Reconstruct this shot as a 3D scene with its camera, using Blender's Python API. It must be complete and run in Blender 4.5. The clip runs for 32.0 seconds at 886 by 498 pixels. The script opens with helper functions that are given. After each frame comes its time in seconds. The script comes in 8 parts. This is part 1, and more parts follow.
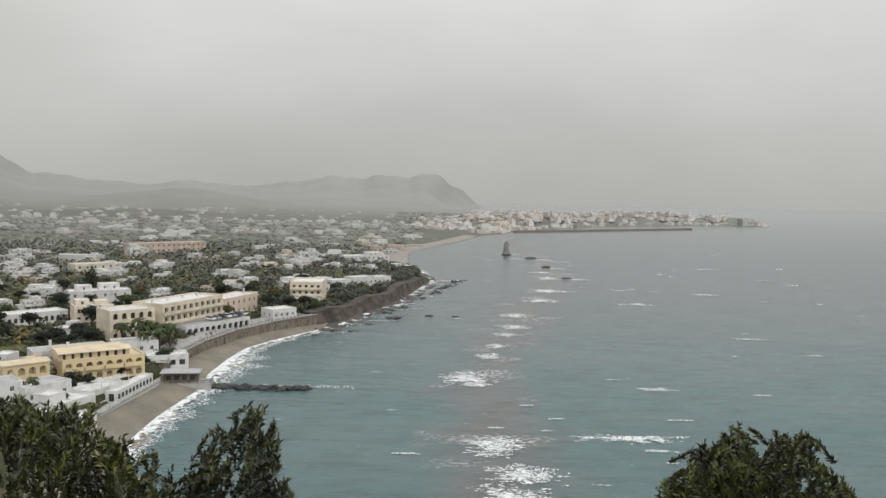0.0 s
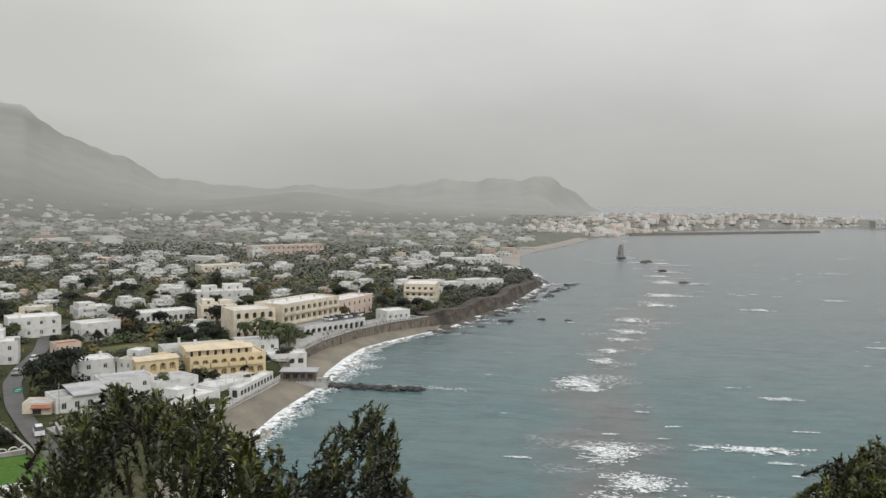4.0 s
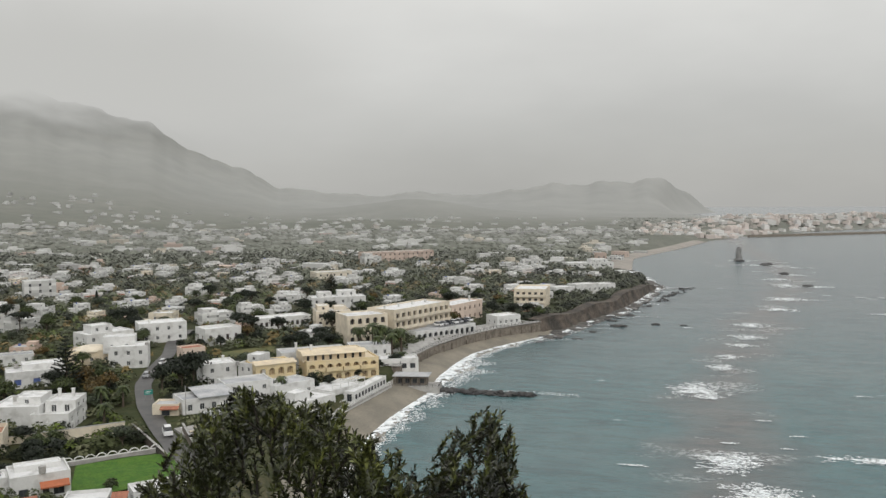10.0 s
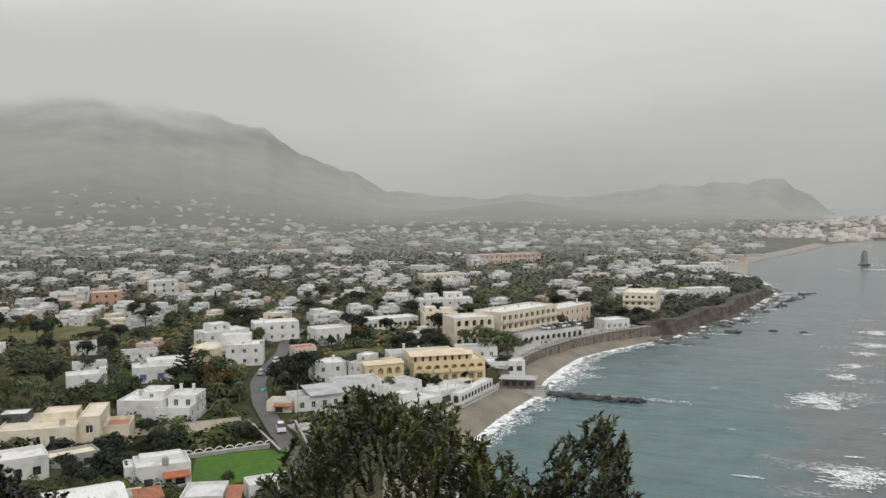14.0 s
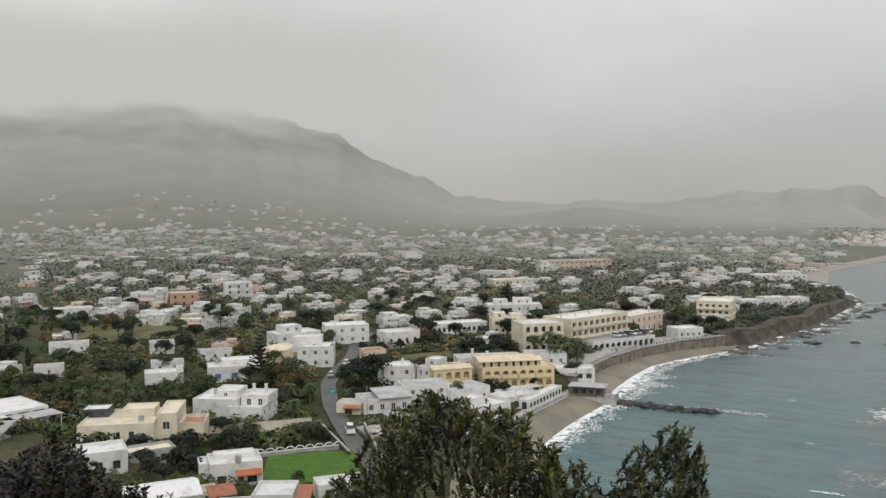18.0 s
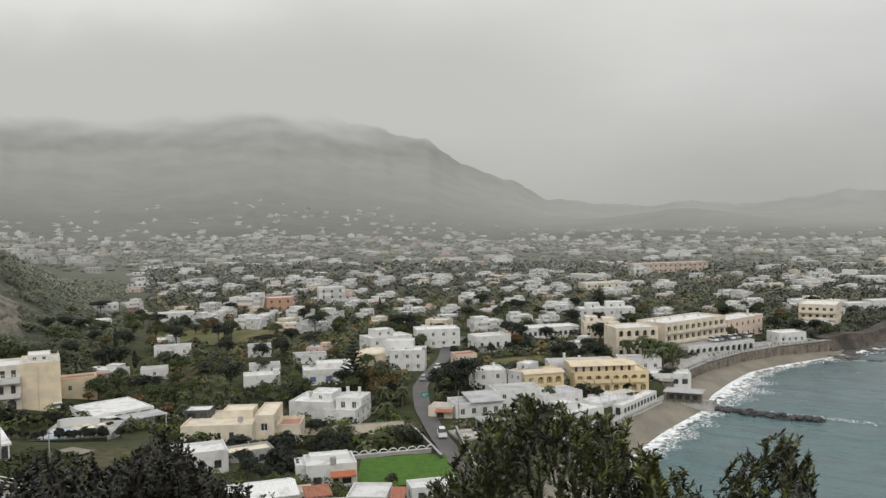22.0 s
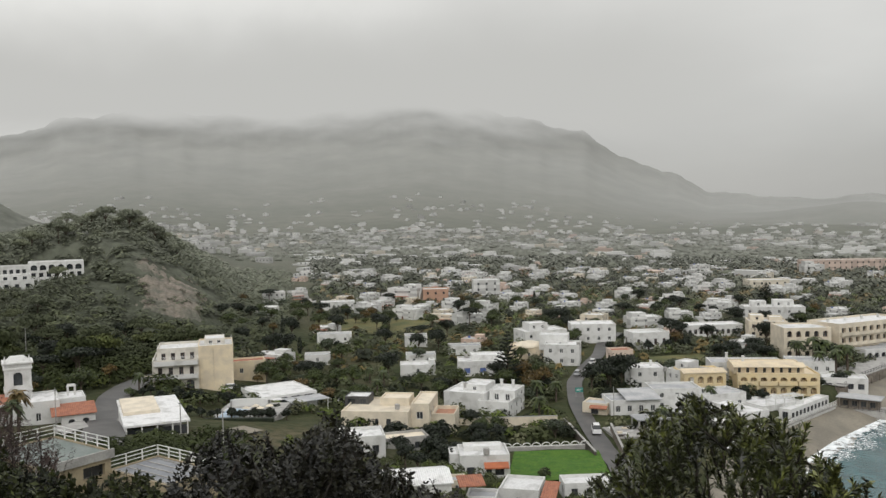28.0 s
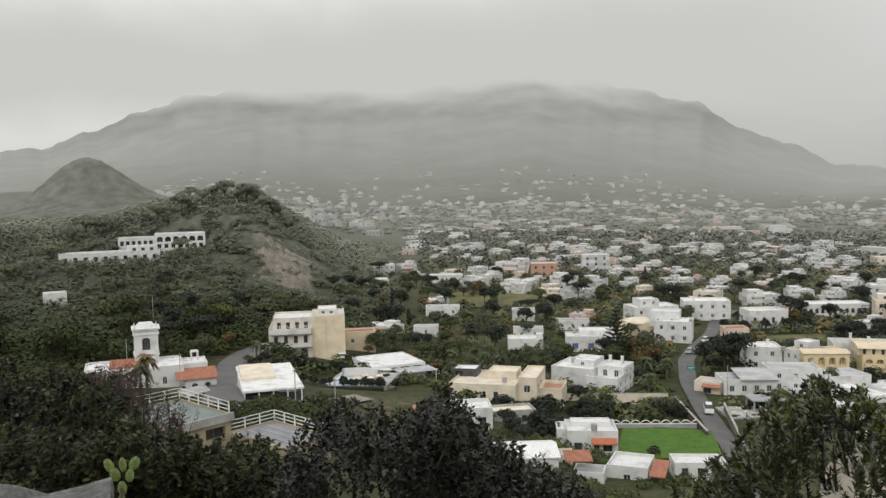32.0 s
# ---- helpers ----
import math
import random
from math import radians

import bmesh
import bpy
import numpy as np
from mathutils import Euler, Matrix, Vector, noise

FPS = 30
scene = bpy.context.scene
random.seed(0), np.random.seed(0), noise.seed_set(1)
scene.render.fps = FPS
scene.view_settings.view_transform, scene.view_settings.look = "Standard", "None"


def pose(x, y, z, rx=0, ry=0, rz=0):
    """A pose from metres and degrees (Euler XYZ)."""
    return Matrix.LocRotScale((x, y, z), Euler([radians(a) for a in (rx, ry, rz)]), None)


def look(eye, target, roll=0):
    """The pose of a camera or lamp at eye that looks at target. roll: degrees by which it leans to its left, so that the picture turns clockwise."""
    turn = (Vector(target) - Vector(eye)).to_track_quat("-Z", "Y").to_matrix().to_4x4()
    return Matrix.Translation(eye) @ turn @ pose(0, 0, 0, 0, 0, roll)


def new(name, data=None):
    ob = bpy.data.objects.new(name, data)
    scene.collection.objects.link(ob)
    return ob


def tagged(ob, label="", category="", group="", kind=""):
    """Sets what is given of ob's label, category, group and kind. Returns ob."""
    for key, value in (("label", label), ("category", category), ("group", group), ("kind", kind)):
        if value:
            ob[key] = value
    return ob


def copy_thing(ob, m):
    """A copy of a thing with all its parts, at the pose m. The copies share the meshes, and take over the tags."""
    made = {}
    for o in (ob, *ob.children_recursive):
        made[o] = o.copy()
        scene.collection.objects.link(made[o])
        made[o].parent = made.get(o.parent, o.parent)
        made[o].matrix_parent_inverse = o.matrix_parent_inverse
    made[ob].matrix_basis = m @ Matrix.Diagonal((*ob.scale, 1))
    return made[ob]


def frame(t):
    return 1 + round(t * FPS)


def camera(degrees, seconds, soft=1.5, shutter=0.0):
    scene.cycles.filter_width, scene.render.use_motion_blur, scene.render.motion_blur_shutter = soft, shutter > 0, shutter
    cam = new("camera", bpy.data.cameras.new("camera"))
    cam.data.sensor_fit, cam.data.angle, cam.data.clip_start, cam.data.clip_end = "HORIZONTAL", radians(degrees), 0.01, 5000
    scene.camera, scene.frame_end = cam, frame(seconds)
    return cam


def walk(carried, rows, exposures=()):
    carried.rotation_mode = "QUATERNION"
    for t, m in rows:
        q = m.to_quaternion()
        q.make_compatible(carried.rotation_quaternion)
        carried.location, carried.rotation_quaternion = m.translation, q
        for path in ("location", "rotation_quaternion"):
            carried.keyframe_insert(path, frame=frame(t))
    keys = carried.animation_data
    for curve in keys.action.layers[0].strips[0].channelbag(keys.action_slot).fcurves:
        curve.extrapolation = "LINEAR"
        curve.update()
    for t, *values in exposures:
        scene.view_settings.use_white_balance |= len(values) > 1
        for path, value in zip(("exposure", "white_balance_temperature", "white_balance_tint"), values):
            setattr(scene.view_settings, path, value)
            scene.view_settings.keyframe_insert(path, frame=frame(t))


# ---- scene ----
# ---- camera: a slow pan to the left, held at arm's length ----
cam = camera(55.0, 32.0, soft=1.45)
EYE = 55.0
ARM = 0.35
# seconds, yaw, pitch, roll
ROWS = [
    (0.0, -0.00, -3.75, -1.00),
    (0.5, 0.79, -3.78, -0.90),
    (1.0, 2.01, -3.76, -1.05),
    (1.5, 3.01, -3.71, -1.25),
    (2.0, 3.50, -3.71, -1.30),
    (2.5, 4.17, -3.70, -1.19),
    (3.0, 5.44, -3.68, -1.04),
    (3.5, 6.73, -3.67, -0.78),
    (5.5, 8.56, -3.65, -0.51),
    (6.0, 9.11, -3.62, -0.38),
    (6.5, 9.90, -3.63, -0.48),
    (7.0, 10.69, -3.57, -0.57),
    (7.5, 11.35, -3.57, -0.70),
    (8.0, 12.15, -3.51, -0.81),
    (8.5, 12.79, -3.48, -0.27),
    (9.0, 13.45, -3.42, 0.15),
    (9.5, 14.10, -3.36, 0.38),
    (10.0, 14.85, -3.33, 0.50),
    (10.5, 15.44, -3.29, 0.68),
    (11.0, 16.13, -3.26, 0.67),
    (11.5, 16.78, -3.22, 0.66),
    (12.0, 17.15, -3.22, 0.67),
    (12.5, 17.96, -3.20, 0.62),
    (13.0, 19.61, -3.17, 0.93),
    (13.5, 20.96, -3.12, 0.80),
    (14.0, 22.02, -3.08, 0.75),
    (14.5, 22.83, -3.01, 0.86),
    (16.5, 24.82, -2.82, 0.73),
    (17.0, 25.31, -2.80, 0.53),
    (17.5, 26.04, -2.75, 0.38),
    (18.0, 26.72, -2.70, 0.41),
    (18.5, 27.19, -2.68, 0.47),
    (19.0, 27.74, -2.61, 0.55),
    (19.5, 28.58, -2.55, 0.90),
    (20.0, 29.30, -2.53, 1.21),
    (20.5, 30.15, -2.47, 1.26),
    (21.0, 30.93, -2.45, 1.41),
    (21.5, 31.93, -2.37, 1.34),
    (22.0, 32.74, -2.34, 1.21),
    (22.5, 33.79, -2.30, 1.11),
    (23.0, 34.59, -2.26, 1.15),
    (23.5, 35.41, -2.24, 0.93),
    (24.0, 36.64, -2.24, 0.92),
    (24.5, 37.77, -2.27, 0.96),
    (25.0, 38.45, -2.52, 1.09),
    (25.5, 39.18, -2.64, 1.10),
    (27.5, 42.46, -2.60, 1.10),
    (28.0, 43.14, -2.59, 1.11),
    (28.5, 43.83, -2.80, 1.18),
    (29.0, 44.83, -3.07, 1.15),
    (29.5, 45.67, -3.30, 1.17),
    (30.0, 46.51, -3.55, 1.18),
    (30.5, 47.69, -3.79, 1.17),
    (31.0, 48.55, -3.91, 1.12),
    (31.5, 49.44, -4.08, 1.11),
    (32.0, 50.41, -4.21, 1.17),
]
walk(cam, [(t, pose(-ARM * math.sin(radians(yaw)), ARM * (math.cos(radians(yaw)) - 1), EYE, 90 + pitch, roll, yaw)) for t, yaw, pitch, roll in ROWS],
     exposures=[(0.0, 0.03), (12.0, 0.0), (20.0, -0.02), (28.0, 0.0), (32.0, 0.10)])

# ---- world: overcast, rain in the air ----
ZENITH, HORIZON = 1.55, 0.47
world = bpy.data.worlds.new("overcast")
scene.world = world
world.use_nodes = True
wt = world.node_tree
wt.nodes.clear()


def wnode(kind, **values):
    n = wt.nodes.new(kind)
    for k, v in values.items():
        n.inputs[k].default_value = v
    return n


w_out = wt.nodes.new("ShaderNodeOutputWorld")
w_bg = wnode("ShaderNodeBackground", Strength=1.0)
w_tc = wt.nodes.new("ShaderNodeTexCoord")
w_sep = wt.nodes.new("ShaderNodeSeparateXYZ")
w_ramp = wt.nodes.new("ShaderNodeValToRGB")
w_ramp.color_ramp.interpolation = "B_SPLINE"
stops = [(0.0, 0.30), (0.49, HORIZON * 0.94), (0.53, HORIZON * 1.02), (0.57, 0.61), (0.64, 0.76), (0.8, 1.12), (1.0, ZENITH)]
while len(w_ramp.color_ramp.elements) < len(stops):
    w_ramp.color_ramp.elements.new(0.5)
for e, (p, v) in zip(w_ramp.color_ramp.elements, stops):
    e.position, e.color = p, (v, v * 0.995, v * 0.958, 1)
w_map = wt.nodes.new("ShaderNodeMapping")
w_map.inputs["Scale"].default_value = (1.0, 1.0, 2.6)
w_noise = wnode("ShaderNodeTexNoise", Scale=2.3, Detail=5.0, Roughness=0.5)
w_nramp = wt.nodes.new("ShaderNodeMapRange")
for k, v in (("From Min", 0.3), ("From Max", 0.7), ("To Min", 0.90), ("To Max", 1.08)):
    w_nramp.inputs[k].default_value = v
w_half = wnode("ShaderNodeMath")
w_half.operation = "MULTIPLY_ADD"
w_half.inputs[1].default_value, w_half.inputs[2].default_value = 0.5, 0.5
w_mul = wt.nodes.new("ShaderNodeVectorMath")
w_mul.operation = "SCALE"
w_sky = wt.nodes.new("ShaderNodeTexSky")
w_sky.sky_type, w_sky.sun_disc = "NISHITA", False
w_sky.sun_elevation, w_sky.sun_rotation = radians(38), radians(200)
w_dim = wt.nodes.new("ShaderNodeVectorMath")
w_dim.operation = "SCALE"
w_dim.inputs["Scale"].default_value = 0.06
w_mix = wt.nodes.new("ShaderNodeMix")
w_mix.data_type = "RGBA"
w_mix.inputs["Factor"].default_value = 0.94
ln = wt.links.new
ln(w_tc.outputs["Generated"], w_sep.inputs[0])
ln(w_sep.outputs["Z"], w_half.inputs[0])
ln(w_half.outputs[0], w_ramp.inputs[0])
ln(w_tc.outputs["Generated"], w_map.inputs[0])
ln(w_map.outputs[0], w_noise.inputs["Vector"])
ln(w_noise.outputs["Fac"], w_nramp.inputs["Value"])
ln(w_ramp.outputs[0], w_mul.inputs[0])
w_dot = wt.nodes.new("ShaderNodeVectorMath")
w_dot.operation = "DOT_PRODUCT"
w_dot.inputs[1].default_value = (-0.985, 0.174, 0)
w_side = wt.nodes.new("ShaderNodeMapRange")
for k, v in (("From Min", 0.75), ("From Max", 1.0), ("To Min", 1.03), ("To Max", 1.34)):
    w_side.inputs[k].default_value = v
w_both = wnode("ShaderNodeMath")
w_both.operation = "MULTIPLY"
ln(w_tc.outputs["Generated"], w_dot.inputs[0])
ln(w_dot.outputs["Value"], w_side.inputs["Value"])
ln(w_side.outputs[0], w_both.inputs[0])
ln(w_nramp.outputs[0], w_both.inputs[1])
ln(w_both.outputs[0], w_mul.inputs["Scale"])
ln(w_sky.outputs[0], w_dim.inputs[0])
ln(w_dim.outputs[0], w_mix.inputs["A"])
ln(w_mul.outputs[0], w_mix.inputs["B"])
ln(w_mix.outputs["Result"], w_bg.inputs[0])
ln(w_bg.outputs[0], w_out.inputs[0])

sun_data = bpy.data.lights.new("sun", "SUN")
sun_data.energy, sun_data.angle, sun_data.color = 1.1, radians(50), (1.0, 0.97, 0.93)
sun = new("sun", sun_data)
sun.matrix_world = look((0, 0, 300), (-200, 300, 0))


# ---- materials ----
def mat(name, base, rough=0.8, second=None, scale=1.0, fine=12.0, bump=0.0, metal=0.0, spread=0.12, spec=0.4, per_object=0.0, low=0.38, high=0.62, island=0.0):
    """A procedural surface: two noises in world metres mix base and second; fine grain and relief on top."""
    m = bpy.data.materials.new(name)
    m.use_nodes = True
    t = m.node_tree
    p = t.nodes["Principled BSDF"]
    p.inputs["Roughness"].default_value, p.inputs["Metallic"].default_value, p.inputs["Specular IOR Level"].default_value = rough, metal, spec
    geo = t.nodes.new("ShaderNodeNewGeometry")
    n1, n2 = t.nodes.new("ShaderNodeTexNoise"), t.nodes.new("ShaderNodeTexNoise")
    n1.inputs["Scale"].default_value, n1.inputs["Detail"].default_value = scale, 4
    n2.inputs["Scale"].default_value, n2.inputs["Detail"].default_value = fine, 3
    t.links.new(geo.outputs["Position"], n1.inputs["Vector"])
    t.links.new(geo.outputs["Position"], n2.inputs["Vector"])
    r = t.nodes.new("ShaderNodeMapRange")
    r.inputs["From Min"].default_value, r.inputs["From Max"].default_value = low, high
    t.links.new(n1.outputs["Fac"], r.inputs["Value"])
    mix = t.nodes.new("ShaderNodeMix")
    mix.data_type = "RGBA"
    t.links.new(r.outputs[0], mix.inputs["Factor"])
    mix.inputs["A"].default_value = (*base, 1)
    mix.inputs["B"].default_value = (*(second or [c * 0.8 for c in base]), 1)
    hsv = t.nodes.new("ShaderNodeHueSaturation")
    t.links.new(mix.outputs["Result"], hsv.inputs["Color"])
    r2 = t.nodes.new("ShaderNodeMapRange")
    r2.inputs["From Min"].default_value, r2.inputs["From Max"].default_value = 0.3, 0.7
    r2.inputs["To Min"].default_value, r2.inputs["To Max"].default_value = 1 - spread, 1 + spread
    t.links.new(n2.outputs["Fac"], r2.inputs["Value"])
    value = r2.outputs[0]
    for amount, source in ((per_object, "ShaderNodeObjectInfo"), (island, "ShaderNodeNewGeometry")):
        if amount:
            info = t.nodes.new(source)
            r3 = t.nodes.new("ShaderNodeMapRange")
            r3.inputs["To Min"].default_value, r3.inputs["To Max"].default_value = 1 - amount, 1 + amount
            t.links.new(info.outputs["Random" if source.endswith("Info") else "Random Per Island"], r3.inputs["Value"])
            mul = t.nodes.new("ShaderNodeMath")
            mul.operation = "MULTIPLY"
            t.links.new(value, mul.inputs[0])
            t.links.new(r3.outputs[0], mul.inputs[1])
            value = mul.outputs[0]
    t.links.new(value, hsv.inputs["Value"])
    t.links.new(hsv.outputs[0], p.inputs["Base Color"])
    if bump:
        b = t.nodes.new("ShaderNodeBump")
        b.inputs["Strength"].default_value, b.inputs["Distance"].default_value = bump, 0.3 / max(fine, 0.01)
        t.links.new(n2.outputs["Fac"], b.inputs["Height"])
        t.links.new(b.outputs[0], p.inputs["Normal"])
    return m


WHITE = mat("white_limewash", (0.63, 0.63, 0.615), 0.85, (0.40, 0.395, 0.375), 0.5, 6, 0.15, spread=0.07, per_object=0.07, low=0.5, high=0.8)
WHITE_ROOF = mat("white_roof_coating", (0.66, 0.66, 0.655), 0.6, (0.38, 0.38, 0.365), 0.45, 3, 0.1, spread=0.12, per_object=0.1, low=0.5, high=0.75)
GREY_ROOF = mat("grey_roof_membrane", (0.42, 0.42, 0.42), 0.6, (0.30, 0.31, 0.32), 0.3, 3, 0.1, per_object=0.15)
CREAM = mat("cream_stucco", (0.70, 0.60, 0.43), 0.85, (0.58, 0.50, 0.38), 0.4, 5, 0.15, spread=0.06)
PALE_CREAM = mat("pale_cream_stucco", (0.70, 0.625, 0.50), 0.85, (0.57, 0.51, 0.41), 0.4, 5, 0.15, spread=0.06, per_object=0.05)
YELLOW = mat("yellow_stucco", (0.68, 0.55, 0.32), 0.85, (0.62, 0.52, 0.34), 0.4, 5, 0.15, spread=0.07)
PINK = mat("pink_stucco", (0.62, 0.51, 0.43), 0.85, (0.54, 0.44, 0.37), 0.4, 5, 0.15, spread=0.07, per_object=0.08)
ORANGE = mat("orange_stucco", (0.48, 0.30, 0.21), 0.85, (0.42, 0.26, 0.19), 0.4, 5, 0.15)
TERRACOTTA = mat("terracotta_tile", (0.38, 0.16, 0.095), 0.8, (0.28, 0.12, 0.08), 1.2, 9, 0.4, spread=0.2)
TILE_FLOOR = mat("terracotta_paving", (0.42, 0.22, 0.14), 0.75, (0.34, 0.18, 0.12), 0.8, 6, 0.2)
STONE = mat("tuff_stone_wall", (0.215, 0.188, 0.155), 0.9, (0.125, 0.108, 0.090), 0.6, 2.5, 0.6, spread=0.25)
TUFF = mat("brown_tuff_cliff", (0.105, 0.086, 0.070), 0.95, (0.050, 0.045, 0.039), 0.15, 0.9, 0.8, spread=0.25)
ROCK = mat("dark_wet_rock", (0.035, 0.035, 0.037), 0.75, (0.065, 0.062, 0.058), 0.7, 3, 0.6, spread=0.25, per_object=0.3)
CONCRETE = mat("grey_concrete", (0.38, 0.37, 0.35), 0.85, (0.28, 0.275, 0.26), 0.5, 5, 0.2)
ASPHALT = mat("wet_asphalt", (0.058, 0.056, 0.055), 0.5, (0.088, 0.084, 0.080), 0.3, 4, 0.15)
PANE = mat("dark_window_glass", (0.035, 0.04, 0.045), 0.12, (0.06, 0.065, 0.07), 0.6, 2, 0, spec=0.5, per_object=0.3)
SHUTTER = mat("brown_shutter", (0.16, 0.09, 0.06), 0.6, (0.12, 0.07, 0.05), 2, 20)
OCHRE = mat("ochre_loggia_wall", (0.44, 0.35, 0.22), 0.85, (0.16, 0.12, 0.08), 0.9, 5)
BLUE_SHUTTER = mat("blue_shutter", (0.10, 0.15, 0.36), 0.6, (0.08, 0.12, 0.30), 2, 20)
FRAME = mat("white_painted_wood", (0.74, 0.74, 0.72), 0.5, (0.62, 0.62, 0.6), 2, 20, spread=0.05)
DARK = mat("dark_metal", (0.05, 0.05, 0.052), 0.5, (0.08, 0.08, 0.08), 2, 20)
AWNING = mat("orange_red_awning", (0.46, 0.15, 0.07), 0.75, (0.38, 0.13, 0.065), 1, 10)
RED = mat("red_canopy", (0.50, 0.07, 0.05), 0.75, (0.42, 0.06, 0.05), 1, 10)
POOL = mat("pale_blue_pool_cover", (0.42, 0.52, 0.62), 0.35, (0.34, 0.45, 0.56), 0.4, 4)
TERRACE = mat("wet_green_grey_terrace", (0.14, 0.17, 0.155), 0.55, (0.19, 0.215, 0.20), 0.5, 3, 0.1)
SLATE = mat("wet_grey_terrace", (0.23, 0.24, 0.255), 0.5, (0.16, 0.17, 0.19), 0.6, 3, 0.1)
SAND = mat("wet_sand", (0.235, 0.21, 0.165), 0.75, (0.17, 0.153, 0.122), 0.12, 2, 0.2)
LAWN = mat("bright_green_lawn", (0.040, 0.112, 0.006), 0.95, (0.066, 0.140, 0.010), 0.5, 3, 0.8, spread=0.4)
MEADOW = mat("yellow_green_meadow", (0.135, 0.122, 0.045), 0.9, (0.075, 0.085, 0.030), 0.15, 3, 0.5, spread=0.25)
DARK_BARK = mat("dark_wet_bark", (0.035, 0.028, 0.022), 0.9, (0.018, 0.015, 0.012), 6, 40, 0.5, spread=0.3)
BARK = mat("grey_brown_bark", (0.11, 0.085, 0.065), 0.9, (0.07, 0.055, 0.042), 3, 20, 0.5, spread=0.2)
CAR_GREY = mat("silver_car_paint", (0.48, 0.49, 0.50), 0.25, (0.44, 0.45, 0.46), 1, 8, metal=0.3, spread=0.03)
CAR_WHITE = mat("white_car_paint", (0.75, 0.75, 0.75), 0.25, (0.7, 0.7, 0.7), 1, 8, spread=0.03)
CAR_DARK = mat("dark_car_paint", (0.06, 0.065, 0.08), 0.2, (0.05, 0.05, 0.06), 1, 8, spread=0.03)
RUBBER = mat("black_rubber", (0.025, 0.025, 0.025), 0.8)
TEAL = mat("teal_road_sign", (0.03, 0.26, 0.22), 0.5)


def leafmat(name, base, second, rough=0.55, spread=0.3, per_object=0.15, spec=0.3, island=0.4):
    m = mat(name, base, rough, second, 0.8, 4.0, 0, spread=spread, per_object=per_object, island=island, spec=spec)
    return m


LEAF = leafmat("green_foliage", (0.062, 0.080, 0.024), (0.032, 0.044, 0.016))
LEAF_DARK = leafmat("dark_evergreen_foliage", (0.019, 0.026, 0.014), (0.011, 0.015, 0.009))
LEAF_AUTUMN = leafmat("autumn_foliage", (0.125, 0.080, 0.026), (0.070, 0.055, 0.020))
LEAF_GREY = leafmat("grey_green_foliage", (0.068, 0.083, 0.050), (0.038, 0.048, 0.028))
LEAF_NEAR = leafmat("olive_green_leaves", (0.058, 0.068, 0.018), (0.009, 0.011, 0.005), 0.36, spec=0.5, island=0.8)
LEAF_NEAR_PALE = leafmat("pale_young_leaves", (0.175, 0.190, 0.055), (0.075, 0.088, 0.026), 0.36, spec=0.5, island=0.5)
LEAF_NEAR_DARK = leafmat("dark_leathery_leaves", (0.022, 0.021, 0.010), (0.006, 0.006, 0.004), 0.4, spec=0.35, island=0.8)
LEAF_DRY = leafmat("dry_reddish_twigs", (0.088, 0.056, 0.048), (0.045, 0.030, 0.026), 0.7)

# ---- land: a bay, a plain that rises to hills, and the hillside under the camera ----
COAST = [(-64, 231), (-67, 249), (-67, 270), (-66, 290), (-60, 307), (-50, 327), (-42, 346), (-33, 382), (-22, 414), (-13, 476), (-5, 533),
         (-15, 590), (-30, 660), (-34, 783), (-13, 862), (11, 948), (46, 1111), (120, 1290), (250, 1480), (400, 1620), (560, 1690), (628, 1645),
         (655, 1700), (560, 1900), (300, 2100), (60, 2400), (40, 2800), (170, 3250), (60, 3700), (-600, 4700)]
COAST_NEAR = [(-4800, 4800), (-4900, -1500), (900, -4700), (420, -1200), (230, -200), (150, -10), (85, 38), (35, 62), (0, 76), (-28, 98), (-48, 125), (-60, 150), (-65, 175), (-66, 201), (-65, 218)]
LAND = np.array(COAST + COAST_NEAR, float)
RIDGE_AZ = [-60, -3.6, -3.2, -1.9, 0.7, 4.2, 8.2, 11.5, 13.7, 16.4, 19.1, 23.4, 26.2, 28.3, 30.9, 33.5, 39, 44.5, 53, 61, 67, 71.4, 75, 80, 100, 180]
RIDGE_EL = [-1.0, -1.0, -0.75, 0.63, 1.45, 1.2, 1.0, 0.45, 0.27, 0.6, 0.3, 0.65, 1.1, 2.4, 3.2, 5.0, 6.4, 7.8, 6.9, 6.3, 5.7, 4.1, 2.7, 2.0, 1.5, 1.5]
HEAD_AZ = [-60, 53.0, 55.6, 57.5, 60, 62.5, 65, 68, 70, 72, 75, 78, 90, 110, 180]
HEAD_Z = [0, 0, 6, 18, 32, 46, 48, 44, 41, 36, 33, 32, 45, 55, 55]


def smooth(a, b, v):
    t = np.clip((v - a) / (b - a), 0, 1)
    return t * t * (3 - 2 * t)


